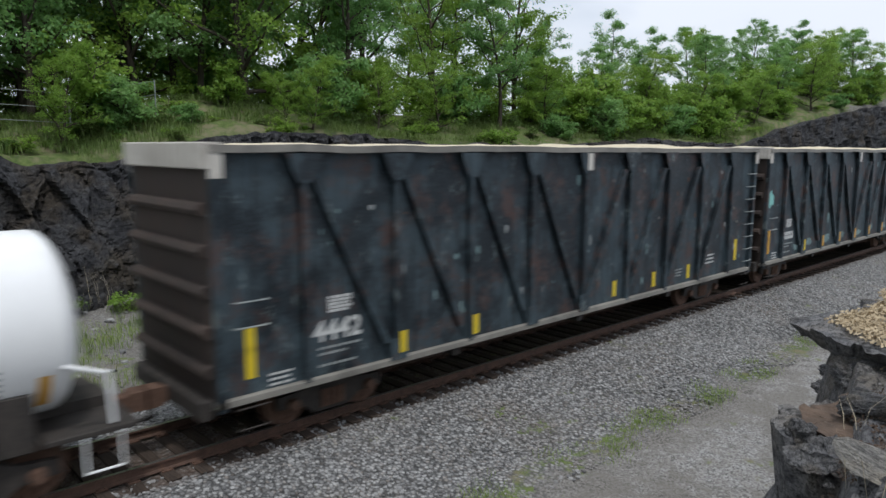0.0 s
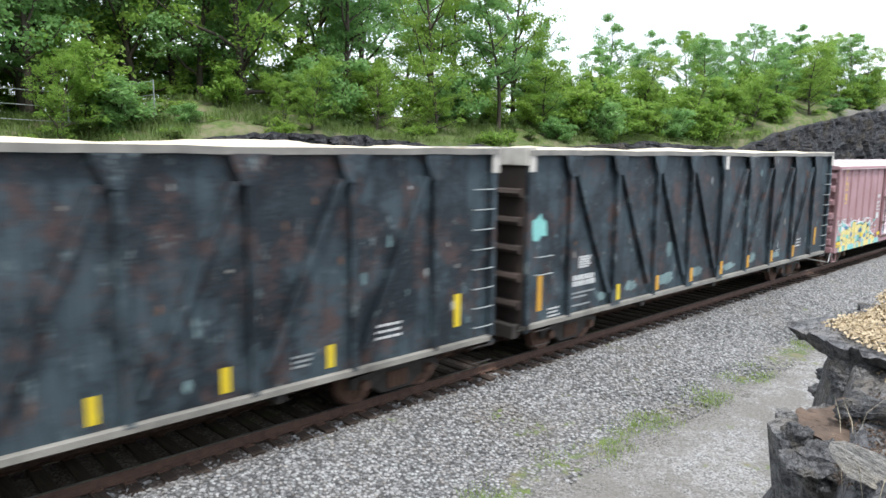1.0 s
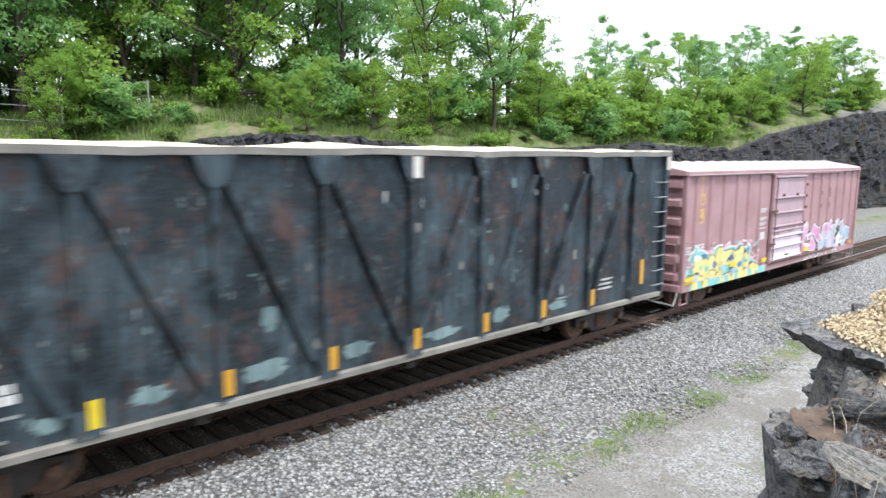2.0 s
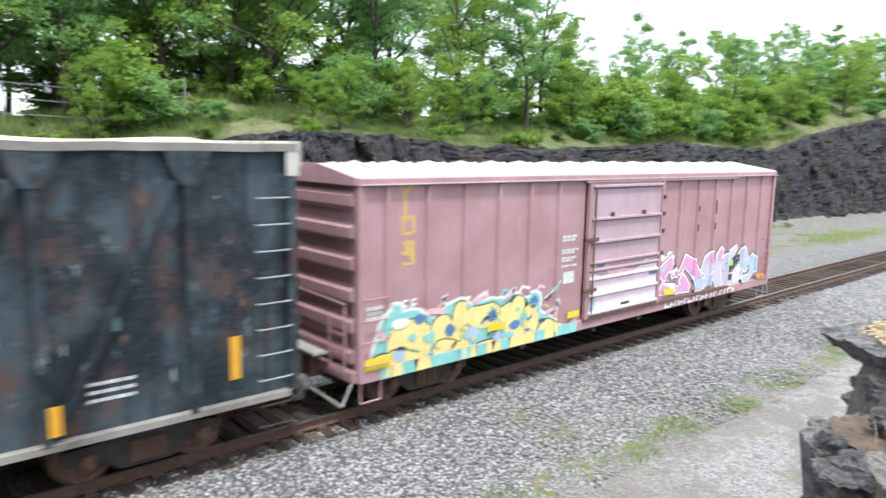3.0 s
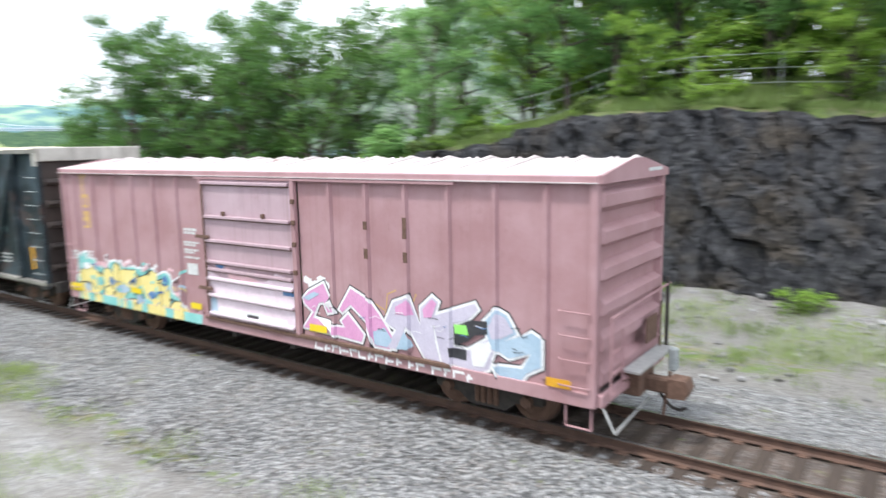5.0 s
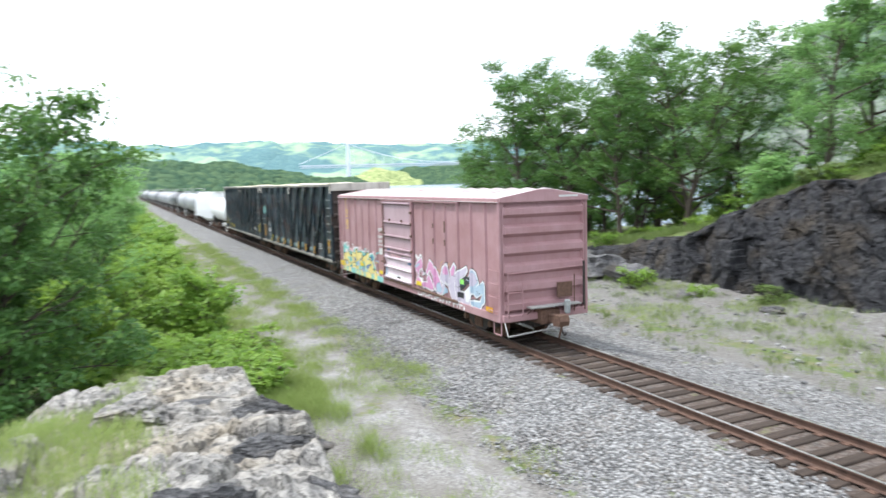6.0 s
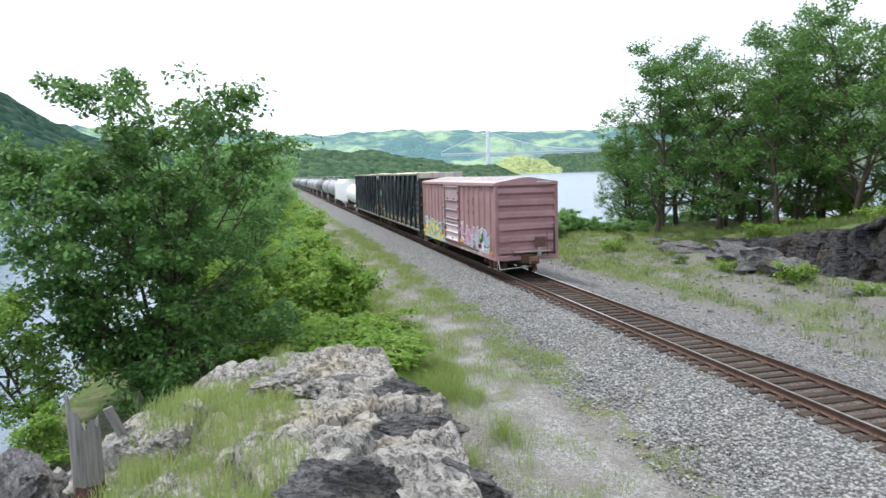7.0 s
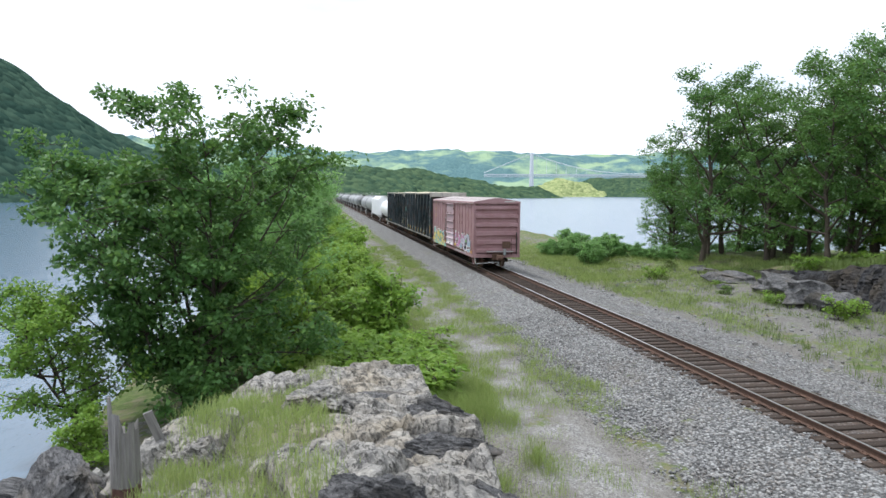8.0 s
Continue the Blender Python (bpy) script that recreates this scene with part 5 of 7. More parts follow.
    bubble(car, [(0.24, 1.03), (0.32, 1.17), (0.95, 1.25), (1.56, 1.02), (1.82, 0.83), (1.24, 0.84), (0.42, 0.88)], 5.5)
    bubble(car, [(1.75, 1.38), (1.82, 1.67), (2.09, 1.78), (2.34, 1.51), (2.27, 1.21), (2.06, 1.11)], 6.0)
    bubble(car, [(2.33, 1.73), (2.43, 1.94), (2.61, 1.96), (2.69, 1.59), (2.64, 1.14), (2.86, 0.83), (2.57, 0.72), (2.29, 0.91), (2.39, 1.28)], 6.5)
    bubble(car, [(2.70, 1.68), (2.81, 1.79), (3.12, 1.78), (3.52, 1.82), (3.61, 1.45), (3.21, 1.38), (2.85, 1.44)], 7.0)
    bubble(car, [(1.82, 1.11), (1.98, 1.26), (2.40, 1.16), (2.75, 0.94), (3.00, 0.66), (2.30, 0.75), (1.82, 0.95)], 7.5)
    bubble(car, [(2.93, 0.98), (3.49, 1.02), (3.90, 0.90), (3.61, 0.62), (3.00, 0.73)], 8.0)
    bubble(car, [(3.59, 1.64), (3.98, 1.75), (4.16, 1.88), (4.41, 1.80), (4.37, 1.43), (4.08, 1.36), (4.39, 1.06), (4.73, 0.88), (5.17, 0.71), (4.50, 0.65), (3.96, 0.90), (3.88, 1.31)], 8.5)
    bubble(car, [(4.43, 1.60), (4.72, 1.72), (4.90, 1.36), (4.75, 0.86), (4.50, 0.92)], 9.0)
    bubble(car, [(4.87, 0.76), (4.94, 1.07), (5.25, 1.22), (5.56, 1.02), (5.67, 0.71), (5.28, 0.61)], 9.5)
    spray(car, "graffiti_tint", rounded(blob(1.45, 1.80, 0.15, 0.11, rnd, 8)), "g_deep", 12.00)
    spray(car, "graffiti_tint", rounded(blob(3.40, 1.57, 0.15, 0.12, rnd, 8)), "g_deep", 12.25)
    spray(car, "graffiti_tint", rounded(blob(2.23, 1.46, 0.14, 0.13, rnd, 8)), "g_deep", 12.50)
    spray(car, "graffiti_tint", rounded(blob(4.13, 1.27, 0.20, 0.11, rnd, 8)), "g_deep", 12.75)
    spray(car, "graffiti_tint", rounded(blob(2.83, 1.29, 0.30, 0.12, rnd, 8)), "g_blue", 13.00)
    spray(car, "graffiti_tint", rounded(blob(3.57, 1.10, 0.16, 0.14, rnd, 8)), "g_blue", 13.25)
    spray(car, "graffiti_tint", rounded(blob(5.32, 0.84, 0.14, 0.13, rnd, 8)), "g_deep", 13.50)
    spray(car, "graffiti_tint", rounded(blob(4.74, 1.69, 0.12, 0.14, rnd, 8)), "g_deep", 13.75)
    spray(car, "graffiti_tint", rounded(blob(2.14, 0.91, 0.15, 0.16, rnd, 8)), "g_blue", 14.00)
    spray(car, "graffiti_tint", rounded(blob(0.94, 1.18, 0.17, 0.14, rnd, 8)), "g_blue", 14.25)
    spray(car, "graffiti_tint", rounded(blob(1.69, 1.39, 0.16, 0.12, rnd, 8)), "g_teal", 14.50)
    spray(car, "graffiti_tint", rounded(blob(3.93, 1.02, 0.20, 0.12, rnd, 8)), "g_teal", 14.75)
    spray(car, "graffiti_tint", rounded(blob(4.39, 1.43, 0.10, 0.10, rnd, 8)), "g_teal", 15.00)
    spray(car, "graffiti_tint", rounded(blob(0.97, 1.78, 0.22, 0.10, rnd, 8)), "g_white", 15.25)
    spray(car, "graffiti_tint", rounded(blob(1.26, 1.46, 0.10, 0.07, rnd, 8)), "g_teal", 15.50)
    spray(car, "graffiti_tint", rounded(blob(2.40, 0.93, 0.20, 0.06, rnd, 8)), "g_palepink", 15.75)
    line(car, [(1.02, 1.97), (1.03, 2.20), (1.15, 2.20)], 0.050, "g_white", 17.00)
    line(car, [(1.04, 2.10), (1.13, 2.09)], 0.050, "g_white", 17.20)
    line(car, [(1.23, 1.99), (1.24, 2.20), (1.36, 2.20)], 0.050, "g_white", 17.40)
    line(car, [(1.25, 2.10), (1.35, 2.11)], 0.050, "g_white", 17.60)
    line(car, [(2.13, 2.19), (2.00, 2.15), (2.01, 2.03), (2.13, 2.00)], 0.050, "g_white", 17.80)
    line(car, [(2.85, 1.94), (3.13, 2.07), (3.27, 2.10)], 0.130, "g_rose", 18.00)
    line(car, [(3.79, 1.89), (4.03, 2.05), (4.10, 2.08)], 0.120, "g_rose", 18.20)
    line(car, [(1.59, 1.92), (1.91, 1.89), (2.08, 1.85)], 0.120, "g_rose", 18.40)
    line(car, [(5.07, 1.73), (5.40, 1.89), (5.24, 1.69)], 0.035, "g_white", 18.60)
    line(car, [(5.16, 1.40), (5.47, 1.46), (5.43, 1.28)], 0.100, "g_rose", 18.80)
    line(car, [(2.99, 2.03), (3.22, 2.10), (3.24, 1.96)], 0.030, "g_white", 19.00)
    line(car, [(3.69, 1.85), (4.00, 2.08), (4.12, 2.10), (4.03, 1.94)], 0.030, "g_white", 19.20)
    line(car, [(5.74, 0.72), (6.17, 1.07), (6.27, 1.07)], 0.120, "g_rose", 19.40)
    line(car, [(5.77, 0.61), (6.12, 0.88), (6.02, 0.67)], 0.060, "g_white", 19.60)
    line(car, [(0.46, 1.74), (0.58, 1.58), (0.46, 1.52)], 0.100, "g_rose", 19.80)
    for k in range(34):
        cx, cz = rnd.uniform(0.7, 5.7), rnd.uniform(1.0, 1.8)
        w, h = rnd.uniform(0.08, 0.24), rnd.uniform(-0.12, 0.12)
        line(car, [(cx, cz), (cx + w * 0.5, cz + h * 0.7 + 0.03), (cx + w, cz + h)], rnd.choice((0.02, 0.025, 0.06)), rnd.choice(("g_black", "g_deep", "g_teal", "g_teal", "g_blue", "g_yellow")), 20.2 + 0.12 * k)
    for k in range(9):
        cx = 0.75 + 0.58 * k
        line(car, [(cx, 1.86 + rnd.uniform(-0.05, 0.08)), (cx + 0.12, 2.0 + rnd.uniform(-0.05, 0.1)), (cx + 0.3, 1.95 + rnd.uniform(-0.04, 0.12))], 0.07, rnd.choice(("g_rose", "g_white", "g_teal")), 0.2 + 0.08 * k)
    x = 0.5
    while x < 6.0:
        w = rnd.uniform(0.16, 0.5)
        part("graffiti_sill", slab(bmesh.new(), [(x, 0.785), (x + w, 0.785), (x + w + rnd.uniform(-0.06, 0.06), 1.024), (x + rnd.uniform(-0.06, 0.06), 1.024)], -BOX_W - 0.064, -BOX_W - 0.0605), M[rnd.choice(("g_yellow", "g_teal", "g_yellow", "g_teal"))], car)
        x += w
    # old ochre scrawl running down the front panel
    line(car, [(0.96, 4.41), (1.06, 4.22), (1.27, 4.42)], 0.085, "g_ochre", 0.2)
    line(car, [(1.07, 4.22), (1.09, 3.80)], 0.085, "g_ochre", 0.5)
    line(car, [(0.97, 3.76), (1.30, 3.77)], 0.085, "g_ochre", 0.8)
    line(car, [(1.05, 3.76), (1.02, 3.47), (1.26, 3.48)], 0.085, "g_ochre", 1.1)
    line(car, [(1.27, 3.74), (1.29, 3.48)], 0.085, "g_ochre", 1.4)
    line(car, [(1.02, 3.30), (1.27, 3.32), (1.28, 2.90), (1.01, 2.90)], 0.085, "g_ochre", 1.7)
    line(car, [(0.99, 3.11), (1.24, 3.10)], 0.085, "g_ochre", 2.0)
    # paint on the lower door
    yd = -BOX_W - 0.0755
    for name, pts, mat, k in (("door_paint", [(6.62, 2.18), (7.3, 1.98), (8.7, 2.1), (9.0, 2.3), (9.56, 2.22), (9.56, 1.1), (6.95, 1.1), (6.9, 1.6), (6.66, 1.95)], "g_palepink", 1),
                              ("door_paint", [(7.3, 2.3), (8.5, 2.08), (8.2, 2.03), (7.4, 2.05)], "g_rose", 2), ("door_paint", [(6.7, 1.55), (6.9, 1.5), (6.95, 1.12), (6.65, 1.12)], "g_blue", 3),
                              ("door_paint", [(9.2, 2.0), (9.56, 1.98), (9.56, 1.85), (9.22, 1.85)], "g_deep", 3), ("door_paint", [(6.95, 2.38), (7.25, 2.4), (7.2, 2.24), (6.95, 2.28)], "g_deep", 3),
                              ("door_paint", [(6.95, 1.1), (9.3, 1.1), (9.3, 1.3), (7.0, 1.34)], "g_white", 4), ("door_paint", [(7.98, 1.13), (8.38, 1.13), (8.38, 1.27), (7.98, 1.27)], "g_black", 5)):
        part(name, slab(bmesh.new(), pts, yd - 0.001 * k - 0.002, yd + 0.0005), M[mat], car)
    return car, wheels


box_car, wheels_box = boxcar()


# -- tank cars and hopper --
def tank_car(label, paint, length, radius, zc, detail):
    car = thing("tank_car", label, "freight car", (0, 0, 0), "train cars")
    bm = bmesh.new()
    seg, a, b = 32, 1.0, length - 1.0
    prof = [(a - 0.45 + 0.45 * (1 - math.cos(t)), radius * math.sin(t)) for t in [math.pi / 2 * k / 7 for k in range(8)]]
    prof += [(length - x, r) for x, r in prof[::-1]]
    rings = []
    for x, r in prof:
        if r < 1e-4:
            rings.append([bm.verts.new((x, 0, zc))])
        else:
            rings.append([bm.verts.new((x, r * math.cos(2 * math.pi * i / seg), zc + r * math.sin(2 * math.pi * i / seg))) for i in range(seg)])
    for p, q in zip(rings[:-1], rings[1:]):
        for i in range(seg):
            j = (i + 1) % seg
            if len(p) == 1:
                bm.faces.new((p[0], q[j], q[i]))
            elif len(q) == 1:
                bm.faces.new((p[i], p[j], q[0]))
            else:
                bm.faces.new((p[i], p[j], q[j], q[i]))
    bmesh.ops.recalc_face_normals(bm, faces=bm.faces[:])
    for f in bm.faces:
        f.smooth = True
    part("tank", bm, paint, car)
    part("centre_sill", box(bmesh.new(), 0.1, length - 0.1, -0.35, 0.35, 0.72, zc - radius + 0.1), M["iron"], car)
    for x in (1.6, length - 1.6):
        part("saddle", box(bmesh.new(), x - 0.25, x + 0.25, -1.2, 1.2, 0.85, zc - radius * 0.55, 0.02), M["iron"], car)
    part("manway", rod(bmesh.new(), (length / 2, 0, zc + radius - 0.1), (length / 2, 0, zc + radius + 0.35), 0.5, 0.45, 16), paint, car)
    part("top_platform", box(bmesh.new(), length / 2 - 1.1, length / 2 + 1.1, -0.8, 0.8, zc + radius + 0.02, zc + radius + 0.07), M["steel"], car)
    for x in (length / 2 - 1.1, length / 2 + 1.1):
        bm = bmesh.new()
        for s in (-0.8, 0.8):
            rod(bm, (x, s, zc + radius), (x, s, zc + radius + 0.75), 0.02, None, 6)
        rod(bm, (x, -0.8, zc + radius + 0.75), (x, 0.8, zc + radius + 0.75), 0.02, None, 6)
        part("platform_rail", bm, M["steel"], car)
    for x, way in ((0.0, -1), (length, 1)):
        part("end_platform", box(bmesh.new(), min(x, x - way * 1.3), max(x, x - way * 1.3), -1.35, 1.35, 0.92, 1.0, 0.01), M["iron"], car)
        coupler(car, x, way)
        for s in (-1, 1):
            bm = rod(bmesh.new(), (x - way * 1.0, s * 1.4, 2.05), (x - way * 0.45, s * 1.42, 1.85), 0.035, None, 8)
            rod(bm, (x - way * 0.45, s * 1.42, 1.87), (x - way * 0.40, s * 1.42, 1.1), 0.035, None, 8)
            part("handrail", bm, M["white"] if detail else M["steel"], car)
            bm = rod(bmesh.new(), (x - way * 0.3, s * 1.42, 0.95), (x - way * 0.3, s * 1.42, 0.41), 0.02, None, 6)
            rod(bm, (x - way * 0.8, s * 1.42, 0.95), (x - way * 0.8, s * 1.42, 0.41), 0.02, None, 6)
            rod(bm, (x - way * 0.29, s * 1.42, 0.42), (x - way * 0.81, s * 1.42, 0.42), 0.02, None, 6)
            part("stirrup", bm, M["white"] if detail else M["steel"], car)
    part("brake_reservoir", rod(bmesh.new(), (length - 3.6, -1.1, 0.98), (length - 1.9, -1.1, 0.98), 0.2, None, 16), M["steel"], car)
    if detail:
        def on_tank(name, x0, x1, t0, t1, mat):
            vs, fs, k = [], [], 8
            for i in range(k + 1):
                t = radians(t0 + (t1 - t0) * i / k)
                for x in (x0, x1):
                    vs.append((x, -(radius + 0.006) * math.cos(t), zc + (radius + 0.006) * math.sin(t)))
            for i in range(k):
                fs.append((2 * i, 2 * i + 1, 2 * i + 3, 2 * i + 2))
            mesh_part(name, vs, fs, M[mat], car)
        on_tank("reflector", length - 1.28, length - 1.12, -48, -22, "amber")
        for k in range(9):
            on_tank("stencil_bar", length - 3.2 - (k % 2) * 0.3, length - 1.75, -14 - 4 * k, -15.6 - 4 * k, "tank_grey")
        part("valve_wheel", rod(bmesh.new(), (length - 4.0, -1.32, 0.95), (length - 4.0, -1.36, 0.95), 0.22, None, 16), M["mark"], car)
    wheels = truck_parts(car, 2.2) + truck_parts(car, length - 2.2)
    return car, wheels


white_tank, wheels_tank = tank_car("white tank car with curved handrails and amber strips", M["white"], 14.8, 1.38, 2.45, True)


def hopper_car():
    L = 15.0
    car = thing("covered_hopper", "white covered hopper car with ribbed sloping bays", "freight car", (0, 0, 0), "train cars")
    bm = bmesh.new()
    prof = [(-1.45, 1.2), (-1.55, 2.2), (-1.5, 3.9), (-0.9, 4.45), (0.9, 4.45), (1.5, 3.9), (1.55, 2.2), (1.45, 1.2)]
    ends = [(0.9, 1.0), (L - 0.9, 1.0)]
    rows = [[bm.verts.new((x, y, z)) for y, z in prof] for x, _ in ends]
    for i in range(8):
        j = (i + 1) % 8
        bm.faces.new((rows[0][i], rows[1][i], rows[1][j], rows[0][j]))
    bm.faces.new(rows[0])
    bm.faces.new(rows[1][::-1])
    bmesh.ops.recalc_face_normals(bm, faces=bm.faces[:])
    part("body", bm, M["white"], car)
    for k in range(12):
        x = 1.2 + k * (L - 2.4) / 11
        part("side_rib", box(bmesh.new(), x - 0.05, x + 0.05, -1.64, -1.48, 1.25, 4.0, 0.01), M["white"], car)
    for x in (3.6, 7.5, 11.4):
        part("hopper_bay", rod(bmesh.new(), (x, 0, 1.25), (x, 0, 0.45), 1.3, 0.4, 4), M["white"], car)
    part("running_board", box(bmesh.new(), 0.6, L - 0.6, -0.5, 0.5, 4.46, 4.52), M["steel"], car)
    part("centre_sill", box(bmesh.new(), 0.0, L, -0.3, 0.3, 0.7, 1.1), M["iron"], car)
    coupler(car, 0.0, -1)
    coupler(car, L, 1)
    wheels = truck_parts(car, 2.0) + truck_parts(car, L - 2.0)
    return car, wheels


hopper, wheels_hopper = hopper_car()
far_tank, _ = tank_car("grey tank car with top platform, streaked with grime", M["tank_grey"], 16.6, 1.5, 2.75, False)
black_tank, _ = tank_car("black tank car with top platform, dusty", M["tank_black"], 16.6, 1.5, 2.75, False)
# offset of each car's front end from the boxcar's front end
CARS = [(box_car, 0.0, wheels_box), (gondola_b, -20.45, wheels_b), (gondola_a, -40.9, wheels_a), (white_tank, -57.0, wheels_tank), (hopper, -73.2, wheels_hopper)]
_x = -73.2
for _k in range(17):
    _x -= 17.9
    _src = far_tank if _k % 4 != 2 else black_tank
    if _k == 0:
        _c = far_tank
    elif _k == 2:
        _c = black_tank
    else:
        _c = copy_thing(_src, pose(0, 0, 0))
    CARS.append((_c, _x, []))


def train_at(t):
    """Where the boxcar's front end is."""
    return float(np.interp(t, (0.0, 4.0, 4.2, 5.3, 5.5, 6.0, 6.5, 7.0, 7.5, 8.0), (45.69, -6.11, -8.72, -24.9, -27.6, -34.25, -41.0, -47.8, -54.5, -61.25)))


def motions():
    keys = [0.0, 0.5, 1.0, 1.5, 2.2, 3.0, 3.5, 4.0, 4.2, 4.7, 5.3, 5.5, 6.0, 6.5, 7.0, 7.5, 8.0]
    for car, off, wheels in CARS:
        walk(car, [(t, pose(train_at(t) + off, YC, 0)) for t in keys])
        for w in wheels:
            at = w.matrix_basis.translation.copy()
            walk(w, [(k / FPS, pose(*at, 0, -math.degrees((train_at(0) - train_at(k / FPS)) / 0.457), 0)) for k in range(int(8 * FPS) + 1)])


# ---- the track ----
def build_track():
    prof = [(-0.07, -0.17), (0.07, -0.17), (0.07, -0.155), (0.012, -0.135), (0.012, -0.045), (0.036, -0.032), (0.036, -0.004), (0.03, 0.0), (-0.03, 0.0), (-0.036, -0.004), (-0.036, -0.032), (-0.012, -0.045), (-0.012, -0.135), (-0.07, -0.155)]
    for side in (-0.7525, 0.7525):
        rail = thing("rail", "rusty steel rail with a polished running surface", "rail", (0, YC + side, 0), "running rails")
        xs = (-420, -120, 0, 120, 260)
        verts = [(x, y, z) for x in xs for y, z in prof]
        n = len(prof)
        faces = [(i * n + k, (i + 1) * n + k, (i + 1) * n + (k + 1) % n, i * n + (k + 1) % n) for i in range(len(xs) - 1) for k in range(n)]
        mesh_part("rail_body", verts, faces, M["rail"], rail)
        part("running_surface", box(bmesh.new(), -420, 260, -0.03, 0.03, -0.001, 0.0025), M["railtop"], rail)


build_track()


def tie_mesh(seed):
    rnd = random.Random(seed)
    bm = box(bmesh.new(), -0.115, 0.115, -1.26, 1.26, -0.18, 0.0, 0.02)
    for v in bm.verts:
        v.co += Vector((rnd.uniform(-0.012, 0.012), rnd.uniform(-0.03, 0.03), rnd.uniform(-0.012, 0.006)))
    me = bpy.data.meshes.new("tie")
    bm.to_mesh(me)
    bm.free()
    me.materials.append(M["tie"])
    return me


def plate_mesh():
    bm = box(bmesh.new(), -0.09, 0.09, -0.16, 0.16, 0.0, 0.016)
    for x, y in ((-0.06, -0.1), (0.06, -0.1), (-0.06, 0.1), (0.06, 0.1)):
        box(bm, x - 0.014, x + 0.014, y - 0.014, y + 0.014, 0.016, 0.034)
    me = bpy.data.meshes.new("tie_plate")
    bm.to_mesh(me)
    bm.free()
    me.materials.append(M["rusty"])
    return me


def build_ties():
    rnd = random.Random(31)
    meshes = [tie_mesh(k) for k in range(6)]
    plate = plate_mesh()
    bed = thing("track_ties", "dark creosoted timber ties bedded in grey ballast", "railway ties", (0, YC, -0.165), "", "structure")
    for k in range(280):
        x = -62 + 0.5 * k
        ob = new("tie", meshes[k % 6])
        ob.parent = bed
        ob.matrix_basis = pose(x + rnd.uniform(-0.03, 0.03), rnd.uniform(-0.06, 0.06), rnd.uniform(-0.012, 0.006), 0, 0, rnd.uniform(-1.2, 1.2))
        for s in (-0.7525, 0.7525):
            p = new("tie_plate", plate)
            p.parent = ob
            p.matrix_basis = pose(0, s, 0.0)
    bm = bmesh.new()
    for k in range(180):
        x = -62.5 - 0.5 * k
        box(bm, x - 0.11, x + 0.11, -1.3, 1.3, -0.18, 0.0)
    tagged(part("far_ties", bm, M["tie"], bed), "", "", "", "stuff")


build_ties()


# ---- trees, shrubs and grass ----
def leaf_quads(rng, centers, radii, per, size, flat=0.8):
    """Small pointed leaves round the given cluster centres, as separate faces."""
    k = len(centers)
    c = np.repeat(centers, per, axis=0)
    r = np.repeat(radii, per)[:, None]
    d = rng.normal(size=(k * per, 3))
    d /= np.linalg.norm(d, axis=1)[:, None]
    p = c + d * r * rng.random((k * per, 1)) ** 0.45 * np.array([1.0, 1.0, flat])
    out = d * np.array([1, 1, 0.3]) + rng.normal(size=d.shape) * 0.7
    out[:, 2] -= 0.25
    out /= np.linalg.norm(out, axis=1)[:, None]
    up = np.array([0, 0, 1.0]) + rng.normal(size=d.shape) * 0.55
    side = np.cross(out, up)
    side /= np.linalg.norm(side, axis=1)[:, None] + 1e-9
    s = size * (0.6 + 0.8 * rng.random((k * per, 1)))
    return np.stack([p - out * s * 0.5, p + side * s * 0.3 + out * s * 0.05, p + out * s * 0.5, p - side * s * 0.3 + out * s * 0.05], axis=1)


def tubes(segs, sides=6):
    verts, faces = [], []
    for a, b, ra, rb in segs:
        a, b = Vector(a), Vector(b)
        q = (b - a).to_track_quat("Z", "Y")
        n = len(verts)
        sides = 3 if ra < 0.025 else (5 if ra < 0.08 else 8)
        for p, r in ((a, ra), (b, rb)):
            for i in range(sides):
                t = 2 * math.pi * i / sides
                verts.append(p + q @ Vector((r * math.cos(t), r * math.sin(t), 0)))
        for i in range(sides):
            j = (i + 1) % sides
            faces.append((n + i, n + j, n + sides + j, n + sides + i))
    return verts, faces


